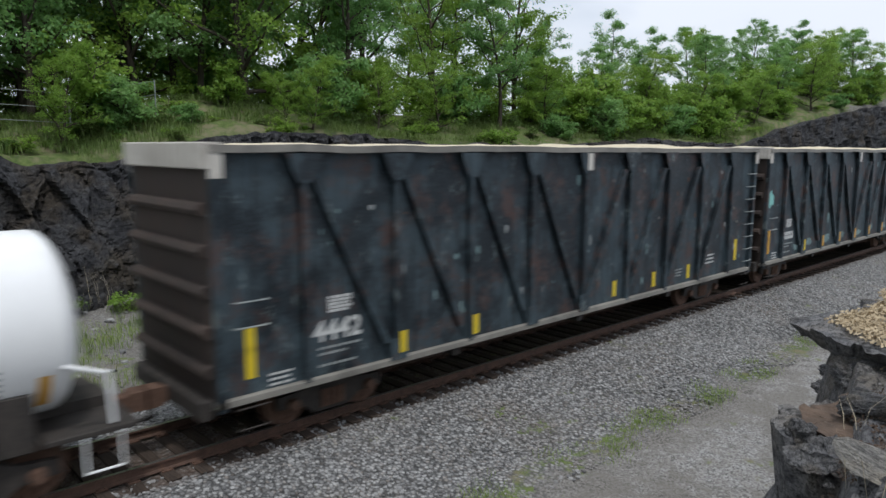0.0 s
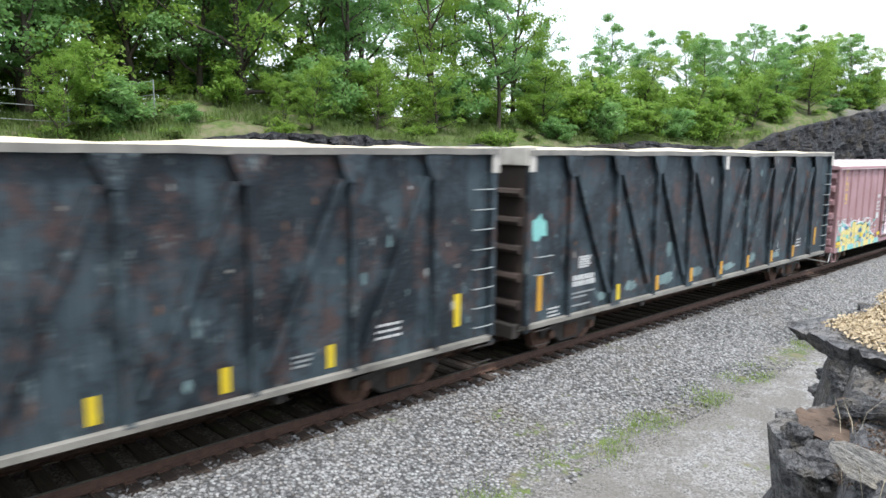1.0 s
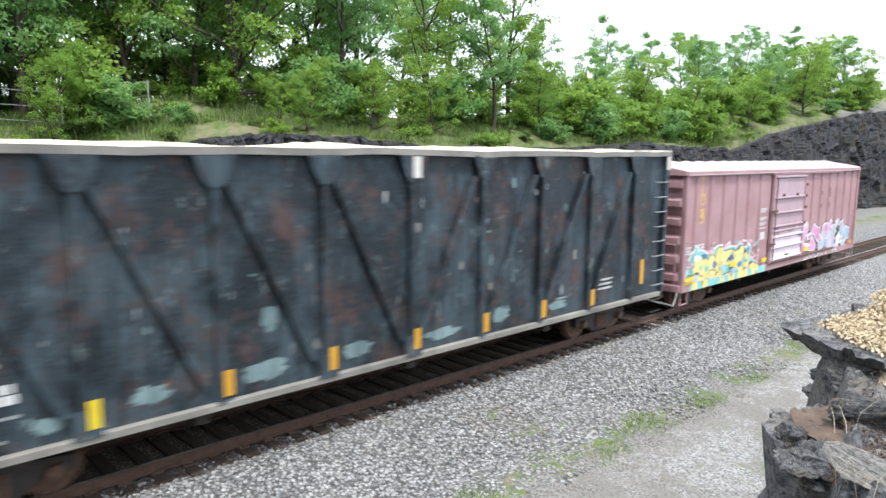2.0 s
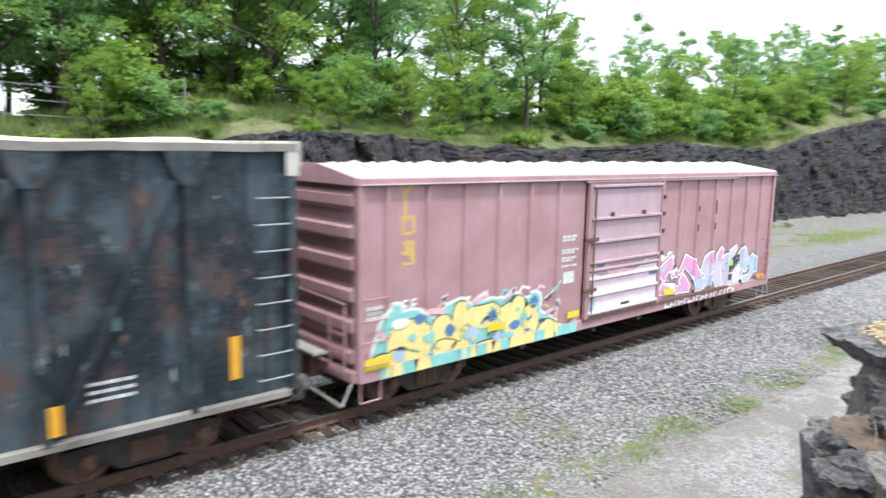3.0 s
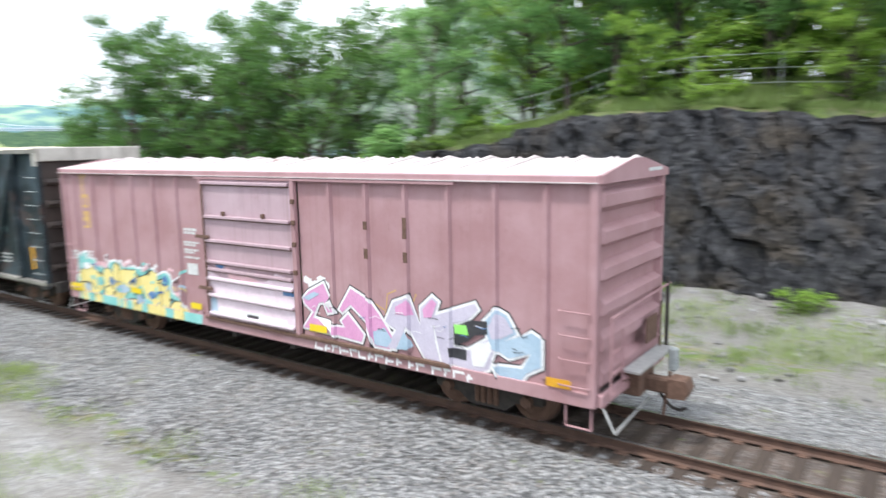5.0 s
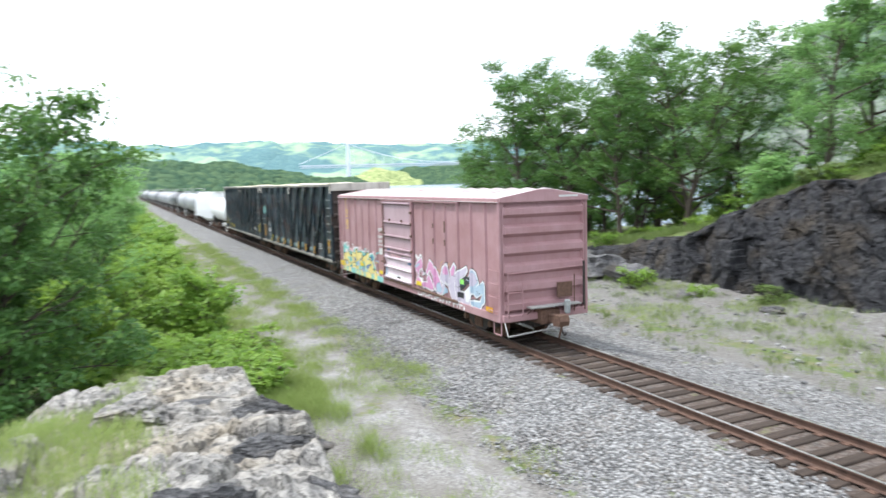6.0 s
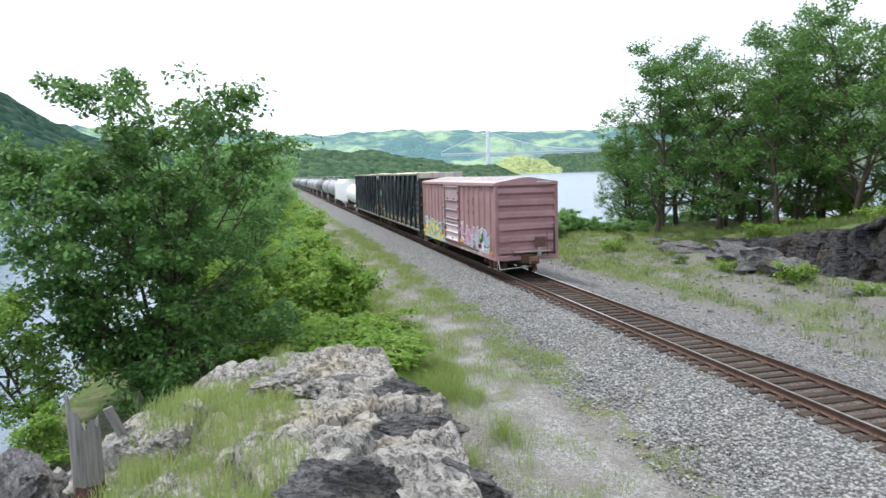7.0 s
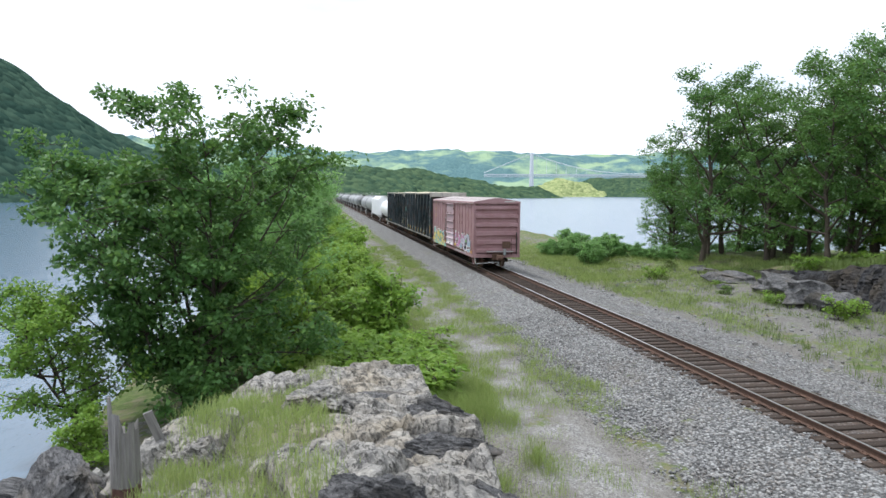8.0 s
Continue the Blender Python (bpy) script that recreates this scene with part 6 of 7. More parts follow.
def tree(name, label, seed, H, bare, R, limbs, per, leaf, mat, stems=1, lean=0.05, cluster=0.75, category="tree", group="trees"):
    """A tapered trunk with limbs, and a crown of small leaves in uneven clusters."""
    rnd = random.Random(seed)
    rng = np.random.default_rng(seed)
    segs, centers, radii = [], [], []
    for st in range(stems):
        az = rnd.uniform(0, 6.28)
        spread = 0.0 if stems == 1 else rnd.uniform(0.12, 0.4)
        h = H * (1.0 if st == 0 else rnd.uniform(0.7, 0.98))
        p = Vector((rnd.uniform(-0.3, 0.3) * (stems > 1), rnd.uniform(-0.3, 0.3) * (stems > 1), -0.3))
        pts = [p.copy()]
        d = Vector((math.cos(az) * spread, math.sin(az) * spread, 1.0))
        for k in range(9):
            d += Vector((rnd.uniform(-1, 1), rnd.uniform(-1, 1), 0)) * (lean + 0.06)
            p = p + d.normalized() * (h + 0.3) / 9
            pts.append(p.copy())
        r0 = 0.013 * h + 0.03 if stems == 1 else 0.008 * h + 0.02
        for k in range(9):
            segs.append((pts[k], pts[k + 1], r0 * (1 - k / 10) * (1.25 if k == 0 else 1), r0 * (1 - (k + 1) / 10)))
        n = max(4, limbs // stems)
        for i in range(n):
            f = bare + (0.97 - bare) * (i + rnd.random() * 0.8) / n
            q = min(8.99, f * 9)
            base = pts[int(q)].lerp(pts[int(q) + 1], q - int(q))
            a = i * 2.4 + rnd.uniform(-0.5, 0.5)
            prof = math.sin(math.pi * min(1.0, (0.22 + 0.78 * (f - bare) / (1 - bare)))) ** 0.7
            L = R * (0.35 + 0.75 * prof) * rnd.uniform(0.65, 1.15) / (1.0 if stems == 1 else 1.35)
            el = rnd.uniform(0.15, 0.8) + 0.5 * max(0, f - 0.75)
            dv = Vector((math.cos(a) * math.cos(el), math.sin(a) * math.cos(el), math.sin(el)))
            b = base.copy()
            rl = r0 * (1 - f) * 0.55 + 0.02
            lp = [b.copy()]
            for k in range(4):
                dv = (dv + Vector((rnd.uniform(-0.3, 0.3), rnd.uniform(-0.3, 0.3), rnd.uniform(-0.12, 0.28)))).normalized()
                b2 = b + dv * L / 4
                segs.append((b, b2, rl * (1 - k / 5), rl * (1 - (k + 1) / 5)))
                b = b2
                lp.append(b.copy())
            for k in range(6):
                t = rnd.uniform(0.35, 1.0) * 4
                s = lp[min(3, int(t))].lerp(lp[min(3, int(t)) + 1], min(1, t - min(3, int(t))))
                tv = Vector((rnd.gauss(0, 1), rnd.gauss(0, 1), rnd.gauss(0.15, 0.6))).normalized() * L * rnd.uniform(0.15, 0.42)
                segs.append((s, s + tv, 0.018, 0.008))
                for u in (0.6, 1.0):
                    if rnd.random() < 0.86:
                        centers.append(s + tv * u)
                        radii.append(cluster * rnd.uniform(0.55, 1.2))
    th = thing(name, label, category, (0, 0, 0), group)
    v, f = tubes(segs)
    mesh_part("trunk", v, f, M["bark"], th, "", True)
    quads_part("crown", leaf_quads(rng, np.array([tuple(c) for c in centers]), np.array(radii), per, leaf, 0.6), M[mat], th)
    return th


def place(src, used, at, turn, s, sz=None):
    m = pose(*at, 0, 0, turn) @ Matrix.Diagonal((s, s, sz or s, 1))
    if src not in used:
        used.append(src)
        src.matrix_basis = m
        return src
    made = copy_thing(src, pose(0, 0, 0))
    made.matrix_basis = m
    return made


def ground_at(x, y):
    return float(land(x, y))


_label = "leafy green deciduous tree with a thin dark trunk"
FOREST = [tree("tree", _label, 10 + k, 14.0, b, r, n, 52, 0.225, m, cluster=c * 0.84) for k, (b, r, n, m, c) in enumerate((
    (0.12, 4.3, 22, "leaf", 1.0), (0.20, 3.8, 20, "leaf", 0.95), (0.06, 4.8, 24, "leaf_bright", 1.05), (0.26, 3.6, 19, "leaf", 0.95), (0.14, 4.5, 22, "leaf", 1.0)))]
# backlit look of these crowns comes from the darker leaf colour
SHORE = [tree("tree", "tall green tree with bare lower trunk by the water, leaves darkened as backlit", 40 + k, 14.0, b, r, n, 46, 0.2, "leaf_dark", cluster=0.8, lean=0.09) for k, (b, r, n) in enumerate(((0.12, 4.6, 22), (0.18, 4.1, 20), (0.08, 5.0, 22)))]
BUSH = [tree("shrub", "dense leafy green shrub", 60 + k, 2.6, 0.02, 2.0, 20, 17, 0.185, m, 4, cluster=0.46, category="shrub", group="shrubs") for k, m in enumerate(("leaf_bright", "leaf", "leaf_bright"))]

WEED = [tree("weed_clump", "low clump of broad green weeds", 70 + k, 1.0, 0.0, 0.9, 12, 9, 0.13, m, 3, cluster=0.3, category="weeds", group="weed clumps") for k, m in enumerate(("weed", "leaf_bright"))]


def plant():
    rnd = random.Random(77)
    used = []
    # wood on top of the rock cutting
    for row, (y, x0, x1, gap) in enumerate(((33.5, -25, 36, 4.6), (37.5, -25, 64, 4.8), (42.5, -24, 130, 5.6), (48.5, -22, 132, 5.8), (54, -22, 22, 6.0))):
        x = x0
        while x < x1:
            px, py = x + rnd.uniform(-1.4, 1.4), y + rnd.uniform(-1.5, 1.5) - (3.0 if x > 80 else 0)
            thin = px > 22 and row > 0 and rnd.random() < (0.7 if 1.4 < px / py < 1.75 else 0.5 if 0.8 < px / py and row > 1 and px < 52 else 0.62 if px > 52 else 0.3 if row > 1 else 0.1)
            if not thin and not (row == 0 and rnd.random() < 0.22):
                src = rnd.choice(FOREST)
                s = rnd.uniform(0.88, 1.2) * (0.8 if row == 0 else 1.0) * (0.6 if px > 46 else 0.85 if px > 36 else 1.0)
                if px < -18:
                    s *= 0.9
                place(src, used, (px, py, ground_at(px, py) - 0.1), rnd.uniform(0, 360), s, s * rnd.uniform(0.92, 1.1))
            x += gap * rnd.uniform(0.8, 1.2)
    # leaning tree at the edge, and saplings
    for px, py, s in ((17.5, 29.6, 0.2), (19.0, 29.8, 0.26), (24, 31, 0.3), (29, 31.5, 0.35), (8, 31.0, 0.3), (-3, 31, 0.34), (-11, 31.4, 0.3), (40, 32, 0.35), (52, 31.5, 0.45), (60, 31, 0.4), (70, 30, 0.4), (82, 29, 0.5), (95, 27.5, 0.5)):
        place(FOREST[2], used, (px, py, ground_at(px, py) - 0.1), rnd.uniform(0, 360), s * 1.15, s)
    for px, py, s in ((9, 40.5, 1.05), (13.5, 45, 1.15), (17, 41, 1.0), (20.5, 46, 1.1), (12, 50, 1.2), (6, 46, 1.15), (16.5, 37, 0.9)):
        place(rnd.choice(FOREST), used, (px, py, ground_at(px, py) - 0.1), rnd.uniform(0, 360), s, s)
    # trees between the line and the water
    for px, py, h in ((-52, 30.8, 15.6), (-56.5, 35.5, 15.5), (-61, 33.0, 12.5), (-49, 35, 15.8), (-46, 32.6, 15), (-43, 36.5, 15.2), (-40.5, 33.2, 13.0), (-37.5, 37, 14.5), (-35, 34, 12.8), (-54, 40, 15),
                      (-46, 41.5, 15.5), (-39, 42, 15), (-33, 42.5, 13), (-58, 31.5, 9.0), (-64.5, 36, 11.5), (-59, 38.5, 13.5), (-51, 38, 13), (-43.5, 39.5, 12), (-36, 40, 12), (-48, 37.5, 10.5), (-41, 35.5, 9.5), (-55, 33.2, 10), (-62, 41, 12.5), (-67, 39.5, 10)):
        s = h / 14.0
        place(rnd.choice(SHORE), used, (px, py, ground_at(px, py) - 0.1), rnd.uniform(0, 360), s, s * 0.95)
    # shrubs: far shore, foot of the trees, near bank
    spots = [(-64 + 0.45 * k, 21.0 + 0.36 * k + rnd.uniform(-1.0, 1.0), 0.5 + rnd.uniform(-0.15, 0.2)) for k in range(26)]
    spots += [(-58 - 3.5 * k, 24.5 + rnd.uniform(-1, 1), 0.9) for k in range(4)]
    spots += [(-28 - 2.0 * k + rnd.uniform(-0.7, 0.7), 1.9 + rnd.uniform(-1.1, 1.1), rnd.uniform(0.75, 1.15)) for k in range(22)]
    spots += [(-27 - 2.6 * k + rnd.uniform(-1, 1), -0.6 + rnd.uniform(-1.2, 1.0), rnd.uniform(0.95, 1.4)) for k in range(22)]
    spots += [(-72 - 3.6 * k + rnd.uniform(-1, 1), 1.8 + rnd.uniform(-1.5, 1.6), rnd.uniform(0.9, 1.5)) for k in range(22)]
    spots += [(rnd.uniform(-34, 66), rnd.uniform(31.0, 40), rnd.uniform(0.4, 1.5)) for k in range(46)]
    spots += [(-30 + 4.4 * k + rnd.uniform(-1.5, 1.5), rnd.uniform(42, 52), rnd.uniform(1.5, 2.3)) for k in range(15)]
    spots += [(36 + 4.5 * k + rnd.uniform(-1.5, 1.5), rnd.uniform(33, 40), rnd.uniform(0.9, 1.7)) for k in range(15)]
    spots += [(-67 + 3.4 * k + rnd.uniform(-0.5, 0.5), rnd.uniform(38.5, 44.5), rnd.uniform(1.1, 1.9)) for k in range(10)]
    spots += [(-53.5 - 1.6 * k, 22.2 + 0.9 * k + rnd.uniform(-0.6, 0.6), 0.8) for k in range(7)]
    spots += [(17.8, 28.7, 0.75), (18.9, 28.9, 0.62), (17.0, 29.1, 0.5), (-13.5, -6.4, 0.4), (-16, -6.6, 0.5), (-11, -6.6, 0.35), (-19, -6.0, 0.6), (-9.5, -6.8, 0.3)]
    for px, py, s in spots:
        place(BUSH[1] if px < -52 and py > 6 else rnd.choice(BUSH) if py > 6 else BUSH[rnd.choice((0, 2))], used, (px, py, ground_at(px, py) - 0.05), rnd.uniform(0, 360), s, s * rnd.uniform(0.7, 1.0))
    for k in range(120):
        px, py = rnd.uniform(-40, 75), rnd.uniform(28.6, 33.5)
        s = rnd.uniform(0.5, 1.2)
        place(rnd.choice(WEED), used, (px, py, ground_at(px, py) - 0.08), rnd.uniform(0, 360), s, s * rnd.uniform(0.5, 0.9))
    for k in range(210):
        px = -20 - 50 * rnd.random() ** 1.3
        py = rnd.uniform(-1.5, 3.3) + 0.5 * soft(px, 0, 0.15, 3.0)
        s = rnd.uniform(0.7, 1.5) * (0.8 if py > 3 else 1.0)
        place(WEED[1], used, (px, py, ground_at(px, py) - 0.08), rnd.uniform(0, 360), s * 1.3, s * rnd.uniform(0.7, 1.0))
    # scrub and young trees on the rocky slope down the line
    for k in range(58):
        px = rnd.uniform(38, 108)
        py = float(cliff_line(px)) + rnd.uniform(3.4, 12)
        s = rnd.uniform(0.6, 1.6)
        place(rnd.choice(BUSH), used, (px, py, ground_at(px, py) - 0.1), rnd.uniform(0, 360), s, s * rnd.uniform(0.7, 1.1))
    for k in range(13):
        px = 42 + 5.2 * k + rnd.uniform(-1, 1)
        py = float(cliff_line(px)) + rnd.uniform(5.5, 14)
        s = rnd.uniform(0.36, 0.6)
        place(rnd.choice(FOREST), used, (px, py, ground_at(px, py) - 0.1), rnd.uniform(0, 360), s * 1.2, s)
    for px, py in ((-15.2, 25.0), (-21, 25.2), (-24.5, 24.6), (-9, 25.2), (-28, 24.4), (-3, 25.0), (4.5, 25.0), (6.0, 25.4), (8.2, 25.2), (12, 25.2), (-33, 24), (-37, 23.4), (-40, 24.8), (-44, 23), (-47.5, 25.4), (48, 24.5), (53, 24.4), (58, 24)):
        s = rnd.uniform(0.5, 1.1)
        place(rnd.choice(WEED), used, (px, py, ground_at(px, py) - 0.05), rnd.uniform(0, 360), s, s * rnd.uniform(0.6, 1.0))
    for src in FOREST + SHORE + BUSH + WEED:
        if src not in used:
            src.matrix_basis = pose(60, 44, ground_at(60, 44) - 0.1)
    # riverside clump beside the outcrop
    big = tree("riverside_tree", "broad many-stemmed green tree on the river bank", 90, 9.4, 0.03, 5.2, 78, 74, 0.165, "leaf_dark", 6, cluster=0.58)
    big.matrix_basis = pose(-23.5, -3.9, -2.3) @ Matrix.Diagonal((1.04, 1.04, 1.06, 1))
    mid = tree("riverside_tree", "rounded light green tree behind the bank shrubs", 92, 9.0, 0.03, 4.2, 46, 66, 0.15, "leaf", 4, cluster=0.68)
    mid.matrix_basis = pose(-30.5, -3.6, -1.9)
    young = tree("sapling", "slender light green sapling on the river bank", 95, 4.3, 0.2, 1.8, 26, 44, 0.095, "leaf_bright", 2, cluster=0.4)
    young.matrix_basis = pose(-22.0, -6.5, -2.6) @ Matrix.Diagonal((1.35, 1.35, 1.2, 1))
    copy_thing(mid, pose(-39, -3.2, -1.9, 0, 0, 120))
    copy_thing(mid, pose(-50, -2.6, -1.9, 0, 0, 40))
    copy_thing(mid, pose(-64, -2.0, -1.9, 0, 0, 200))
    copy_thing(mid, pose(-82, -2.0, -1.9, 0, 0, 290))


plant()


def tufts(name, label, spots, height, blades, mat, seed, spread=0.1, wide=0.006):
    """Grass: thin bent blades in tufts at (x, y, z)."""
    rng = np.random.default_rng(seed)
    p = np.repeat(np.array(spots, dtype=float), blades, axis=0)
    n = len(p)
    p[:, :2] += rng.normal(size=(n, 2)) * spread
    a = rng.random(n) * 6.283
    h = height * (0.45 + 0.8 * rng.random(n))
    lean = h * (0.15 + 0.55 * rng.random(n))
    w = wide * (0.7 + 0.7 * rng.random(n))
    o = np.stack([np.cos(a), np.sin(a), np.zeros(n)], 1)
    s = np.stack([-np.sin(a), np.cos(a), np.zeros(n)], 1) * w[:, None]
    z = np.zeros((n, 3))
    z[:, 2] = 1
    m = p + o * (lean * 0.3)[:, None] + z * (h * 0.6)[:, None]
    t = p + o * lean[:, None] + z * h[:, None]
    p[:, 2] -= 0.03
    ob = quads_part(name, np.stack([p - s, m - s * 0.2, t, m + s, ], 1), M[mat])
    return tagged(ob, label, "grass", "", "stuff")


def scatter(n, x0, x1, y0, y1, seed, surf, keep):
    rnd = random.Random(seed)
    out = []
    tries = 0
    while len(out) < n and tries < n * 14:
        tries += 1
        x, y = rnd.uniform(x0, x1), rnd.uniform(y0, y1)
        if keep(x, y):
            out.append((x, y, surf(x, y)))
    return out


def grow_grass():
    def patchy(s, lo, seed):
        return lambda x, y: rough(x, y, s, seed) > lo
    tufts("grass", "tufts of pale green grass on the outcrop", scatter(560, -13, -2.2, -3.2, 1.0, 1, crag_z, lambda x, y: rough(x, y, 0.5, 41.0) + (0.35 if -1.6 < y < 0.1 and x < -4.6 else -0.5) > 0.2), 0.19, 18, "grass", 2)
    tufts("grass", "tall green grass at the foot of the outcrop", scatter(1500, -24, -3, 2.6, 4.9, 3, lambda x, y: max(ground_at(x, y), crag_z(x, y) if x > -20 else -9), lambda x, y: rough(x, y, 0.4, 43.0) + 0.1 * (4.3 - y) > 0.0 and (x < -20 or crag_z(x, y) < 0.4) and (x < -17 or rough(x, y, 1.1, 44.0) > 0.25)), 0.42, 14, "grass", 4, 0.14, 0.008)
    tufts("grass", "rough green grass along the bank and track", scatter(4200, -75, -18, 3.2, 8.2, 5, ground_at, lambda x, y: rough(x, y, 0.9, 45.0) + (0.45 if y < 4.6 else -0.02) + (0.2 if 7.0 < y < 7.8 else 0) > 0.10), 0.24, 12, "grass", 6, 0.2, 0.012)
    tufts("grass", "short grass along the edge of the ballast", scatter(700, 6, 40, 6.9, 7.8, 7, ground_at, patchy(0.5, 0.05, 47.0)), 0.12, 12, "grass", 8, 0.12, 0.008)
    tufts("grass", "rough grass below the rock face", scatter(4200, -70, 60, 17.3, 26.0, 9, ground_at, lambda x, y: rough(x, y, 0.25, 49.0) + (0.2 if x < -34 else 0) + (0.12 if 18 < y < 20 else 0) > 0.16), 0.26, 12, "grass", 10, 0.25, 0.014)
    tufts("grass", "sparse weeds in the rubble below the rock face", scatter(1500, -60, 20, 16.8, 26.0, 19, ground_at, patchy(0.8, 0.12, 57.0)), 0.34, 9, "weed", 20, 0.12, 0.016)
    tufts("grass", "thin grass straggling over the gravel track", scatter(1700, -34, -4, 3.8, 8.0, 21, ground_at, lambda x, y: rough(x, y, 0.7, 59.0) + 0.12 * (5.2 - y) > 0.05), 0.17, 9, "grass", 22, 0.16, 0.007)
    tufts("grass", "grass and weeds on top of the rock face", scatter(11000, -48, 70, 27.8, 36, 11, ground_at, patchy(0.25, -0.18, 51.0)), 0.38, 12, "weed", 12, 0.3, 0.022)
    tufts("grass", "grass on the flat below the shore trees", scatter(2200, -76, -40, 17, 34, 13, ground_at, patchy(0.25, -0.2, 53.0)), 0.35, 12, "grass", 14, 0.3, 0.02)
    tufts("dry_stalks", "pale dry stalks among the weeds", scatter(90, 4, 60, 21.5, 26, 15, ground_at, patchy(0.4, 0.1, 55.0)), 1.3, 4, "straw", 16, 0.3, 0.012)
    tufts("dry_stalks", "dry grass stems on the rock", [(4.6, 1.2, crag_z(4.6, 1.2)), (5.2, 1.5, crag_z(5.2, 1.5)), (6.2, 1.7, crag_z(6.2, 1.7)), (-5.2, -1.6, crag_z(-5.2, -1.6)), (7.1, 6.9, -0.8)], 0.6, 3, "straw", 18, 0.1, 0.006)


grow_grass()


# ---- small things on the outcrop and beside the line ----
def build_stump():
    x, y = -6.4, -1.70
    z = crag_z(x, y)
    st = thing("stump", "split grey weathered timber stump with reddish base", "stump", (x, y, z - 0.1))
    st.matrix_basis = pose(x, y, z - 0.1) @ Matrix.Diagonal((1.1, 1.1, 1.12, 1))
    rnd = random.Random(4)
    # weathered heartwood: fluted, split down the grain, broken off unevenly
    bm = bmesh.new()
    seg, rows = 44, 8
    rings = []
    for k in range(rows + 1):
        ring = []
        for i in range(seg):
            a = 2 * math.pi * i / seg
            r = 0.105 * (1 + 0.16 * noise.noise(Vector((math.cos(a) * 4, math.sin(a) * 4, 0.3))) + 0.12 * noise.noise(Vector((math.cos(a) * 11, math.sin(a) * 11, k * 0.12)))) * (1.06 - 0.12 * k / rows)
            top = 0.78 + 0.10 * noise.cell(Vector((math.floor(i / 4) * 3.7, 1.5, 2.5))) - 0.12 * (math.cos(a) < -0.5)
            ring.append(bm.verts.new((r * math.cos(a) * 1.1, r * math.sin(a), 0.28 + (top - 0.28) * k / rows)))
        rings.append(ring)
    mid = bm.verts.new((0.0, 0.0, 0.66))
    for p, q in zip(rings[:-1], rings[1:]):
        for i in range(seg):
            bm.faces.new((p[i], p[(i + 1) % seg], q[(i + 1) % seg], q[i]))
    for i in range(seg):
        bm.faces.new((rings[-1][i], rings[-1][(i + 1) % seg], mid))
    part("heartwood", bm, M["grey_wood"], st)
    bm = rod(bmesh.new(), (0, 0, 0), (0, 0, 0.37), 0.125, 0.098, 12)
    for v in bm.verts:
        v.co += Vector((rnd.uniform(-0.012, 0.012), rnd.uniform(-0.012, 0.012), rnd.uniform(-0.01, 0.04) if v.co.z > 0.2 else 0))
    part("base_timber", bm, M["red_wood"], st, "reddish damp base")
    part("splinter", rod(bmesh.new(), (-0.01, -0.085, 0.2), (-0.02, -0.12, 0.98), 0.04, 0.014, 7), M["grey_wood"], st)
    x, y = -8.1, -1.75
    bd = part("board", box(bmesh.new(), -0.014, 0.014, -0.05, 0.05, 0, 0.46), M["grey_wood"], None)
    bd.matrix_basis = pose(x, y, crag_z(x, y) - 0.06, 20, 8, 15)
    tagged(bd, "pale split board standing behind the rock", "board")


build_stump()


def ledge_plate(outline, top, thick, seed, material, label):
    """A flat slab of rock with a ragged rim, undercut below."""
    bm = bmesh.new()
    bm.faces.new([bm.verts.new((x, y, 0.0)) for x, y in outline])
    bmesh.ops.recalc_face_normals(bm, faces=bm.faces[:])
    bmesh.ops.triangulate(bm, faces=bm.faces[:])
    for _ in range(4):
        bmesh.ops.subdivide_edges(bm, edges=bm.edges[:], cuts=1, use_grid_fill=True)
    r = bmesh.ops.extrude_face_region(bm, geom=bm.faces[:])
    low = {v for v in r["geom"] if isinstance(v, bmesh.types.BMVert)}
    cx, cy = sum(p[0] for p in outline) / len(outline), sum(p[1] for p in outline) / len(outline)
    for v in bm.verts:
        x, y = v.co.x, v.co.y
        v.co.x += 0.05 * rough(x, y, 3.0, seed) + 0.02 * rough(x, y, 9.0, seed)
        v.co.y += 0.05 * rough(x, y, 3.0, seed + 3) + 0.02 * rough(x, y, 9.0, seed + 4)
        if v in low:
            v.co.x += (cx - x) * 0.16
            v.co.y += (cy - y) * 0.16
            v.co.z = top - thick * (1 + 0.4 * rough(x, y, 1.5, seed + 5))
        else:
            v.co.z = top + 0.05 * facet(x * 2.2, y * 3.4, seed + 0.4)[0] + 0.04 * rough(x, y, 2.5, seed + 6)
    bmesh.ops.recalc_face_normals(bm, faces=bm.faces[:])
    ob = part("ledge_slab", bm, M[material], None)
    return tagged(ob, label, "rock", "loose rocks")


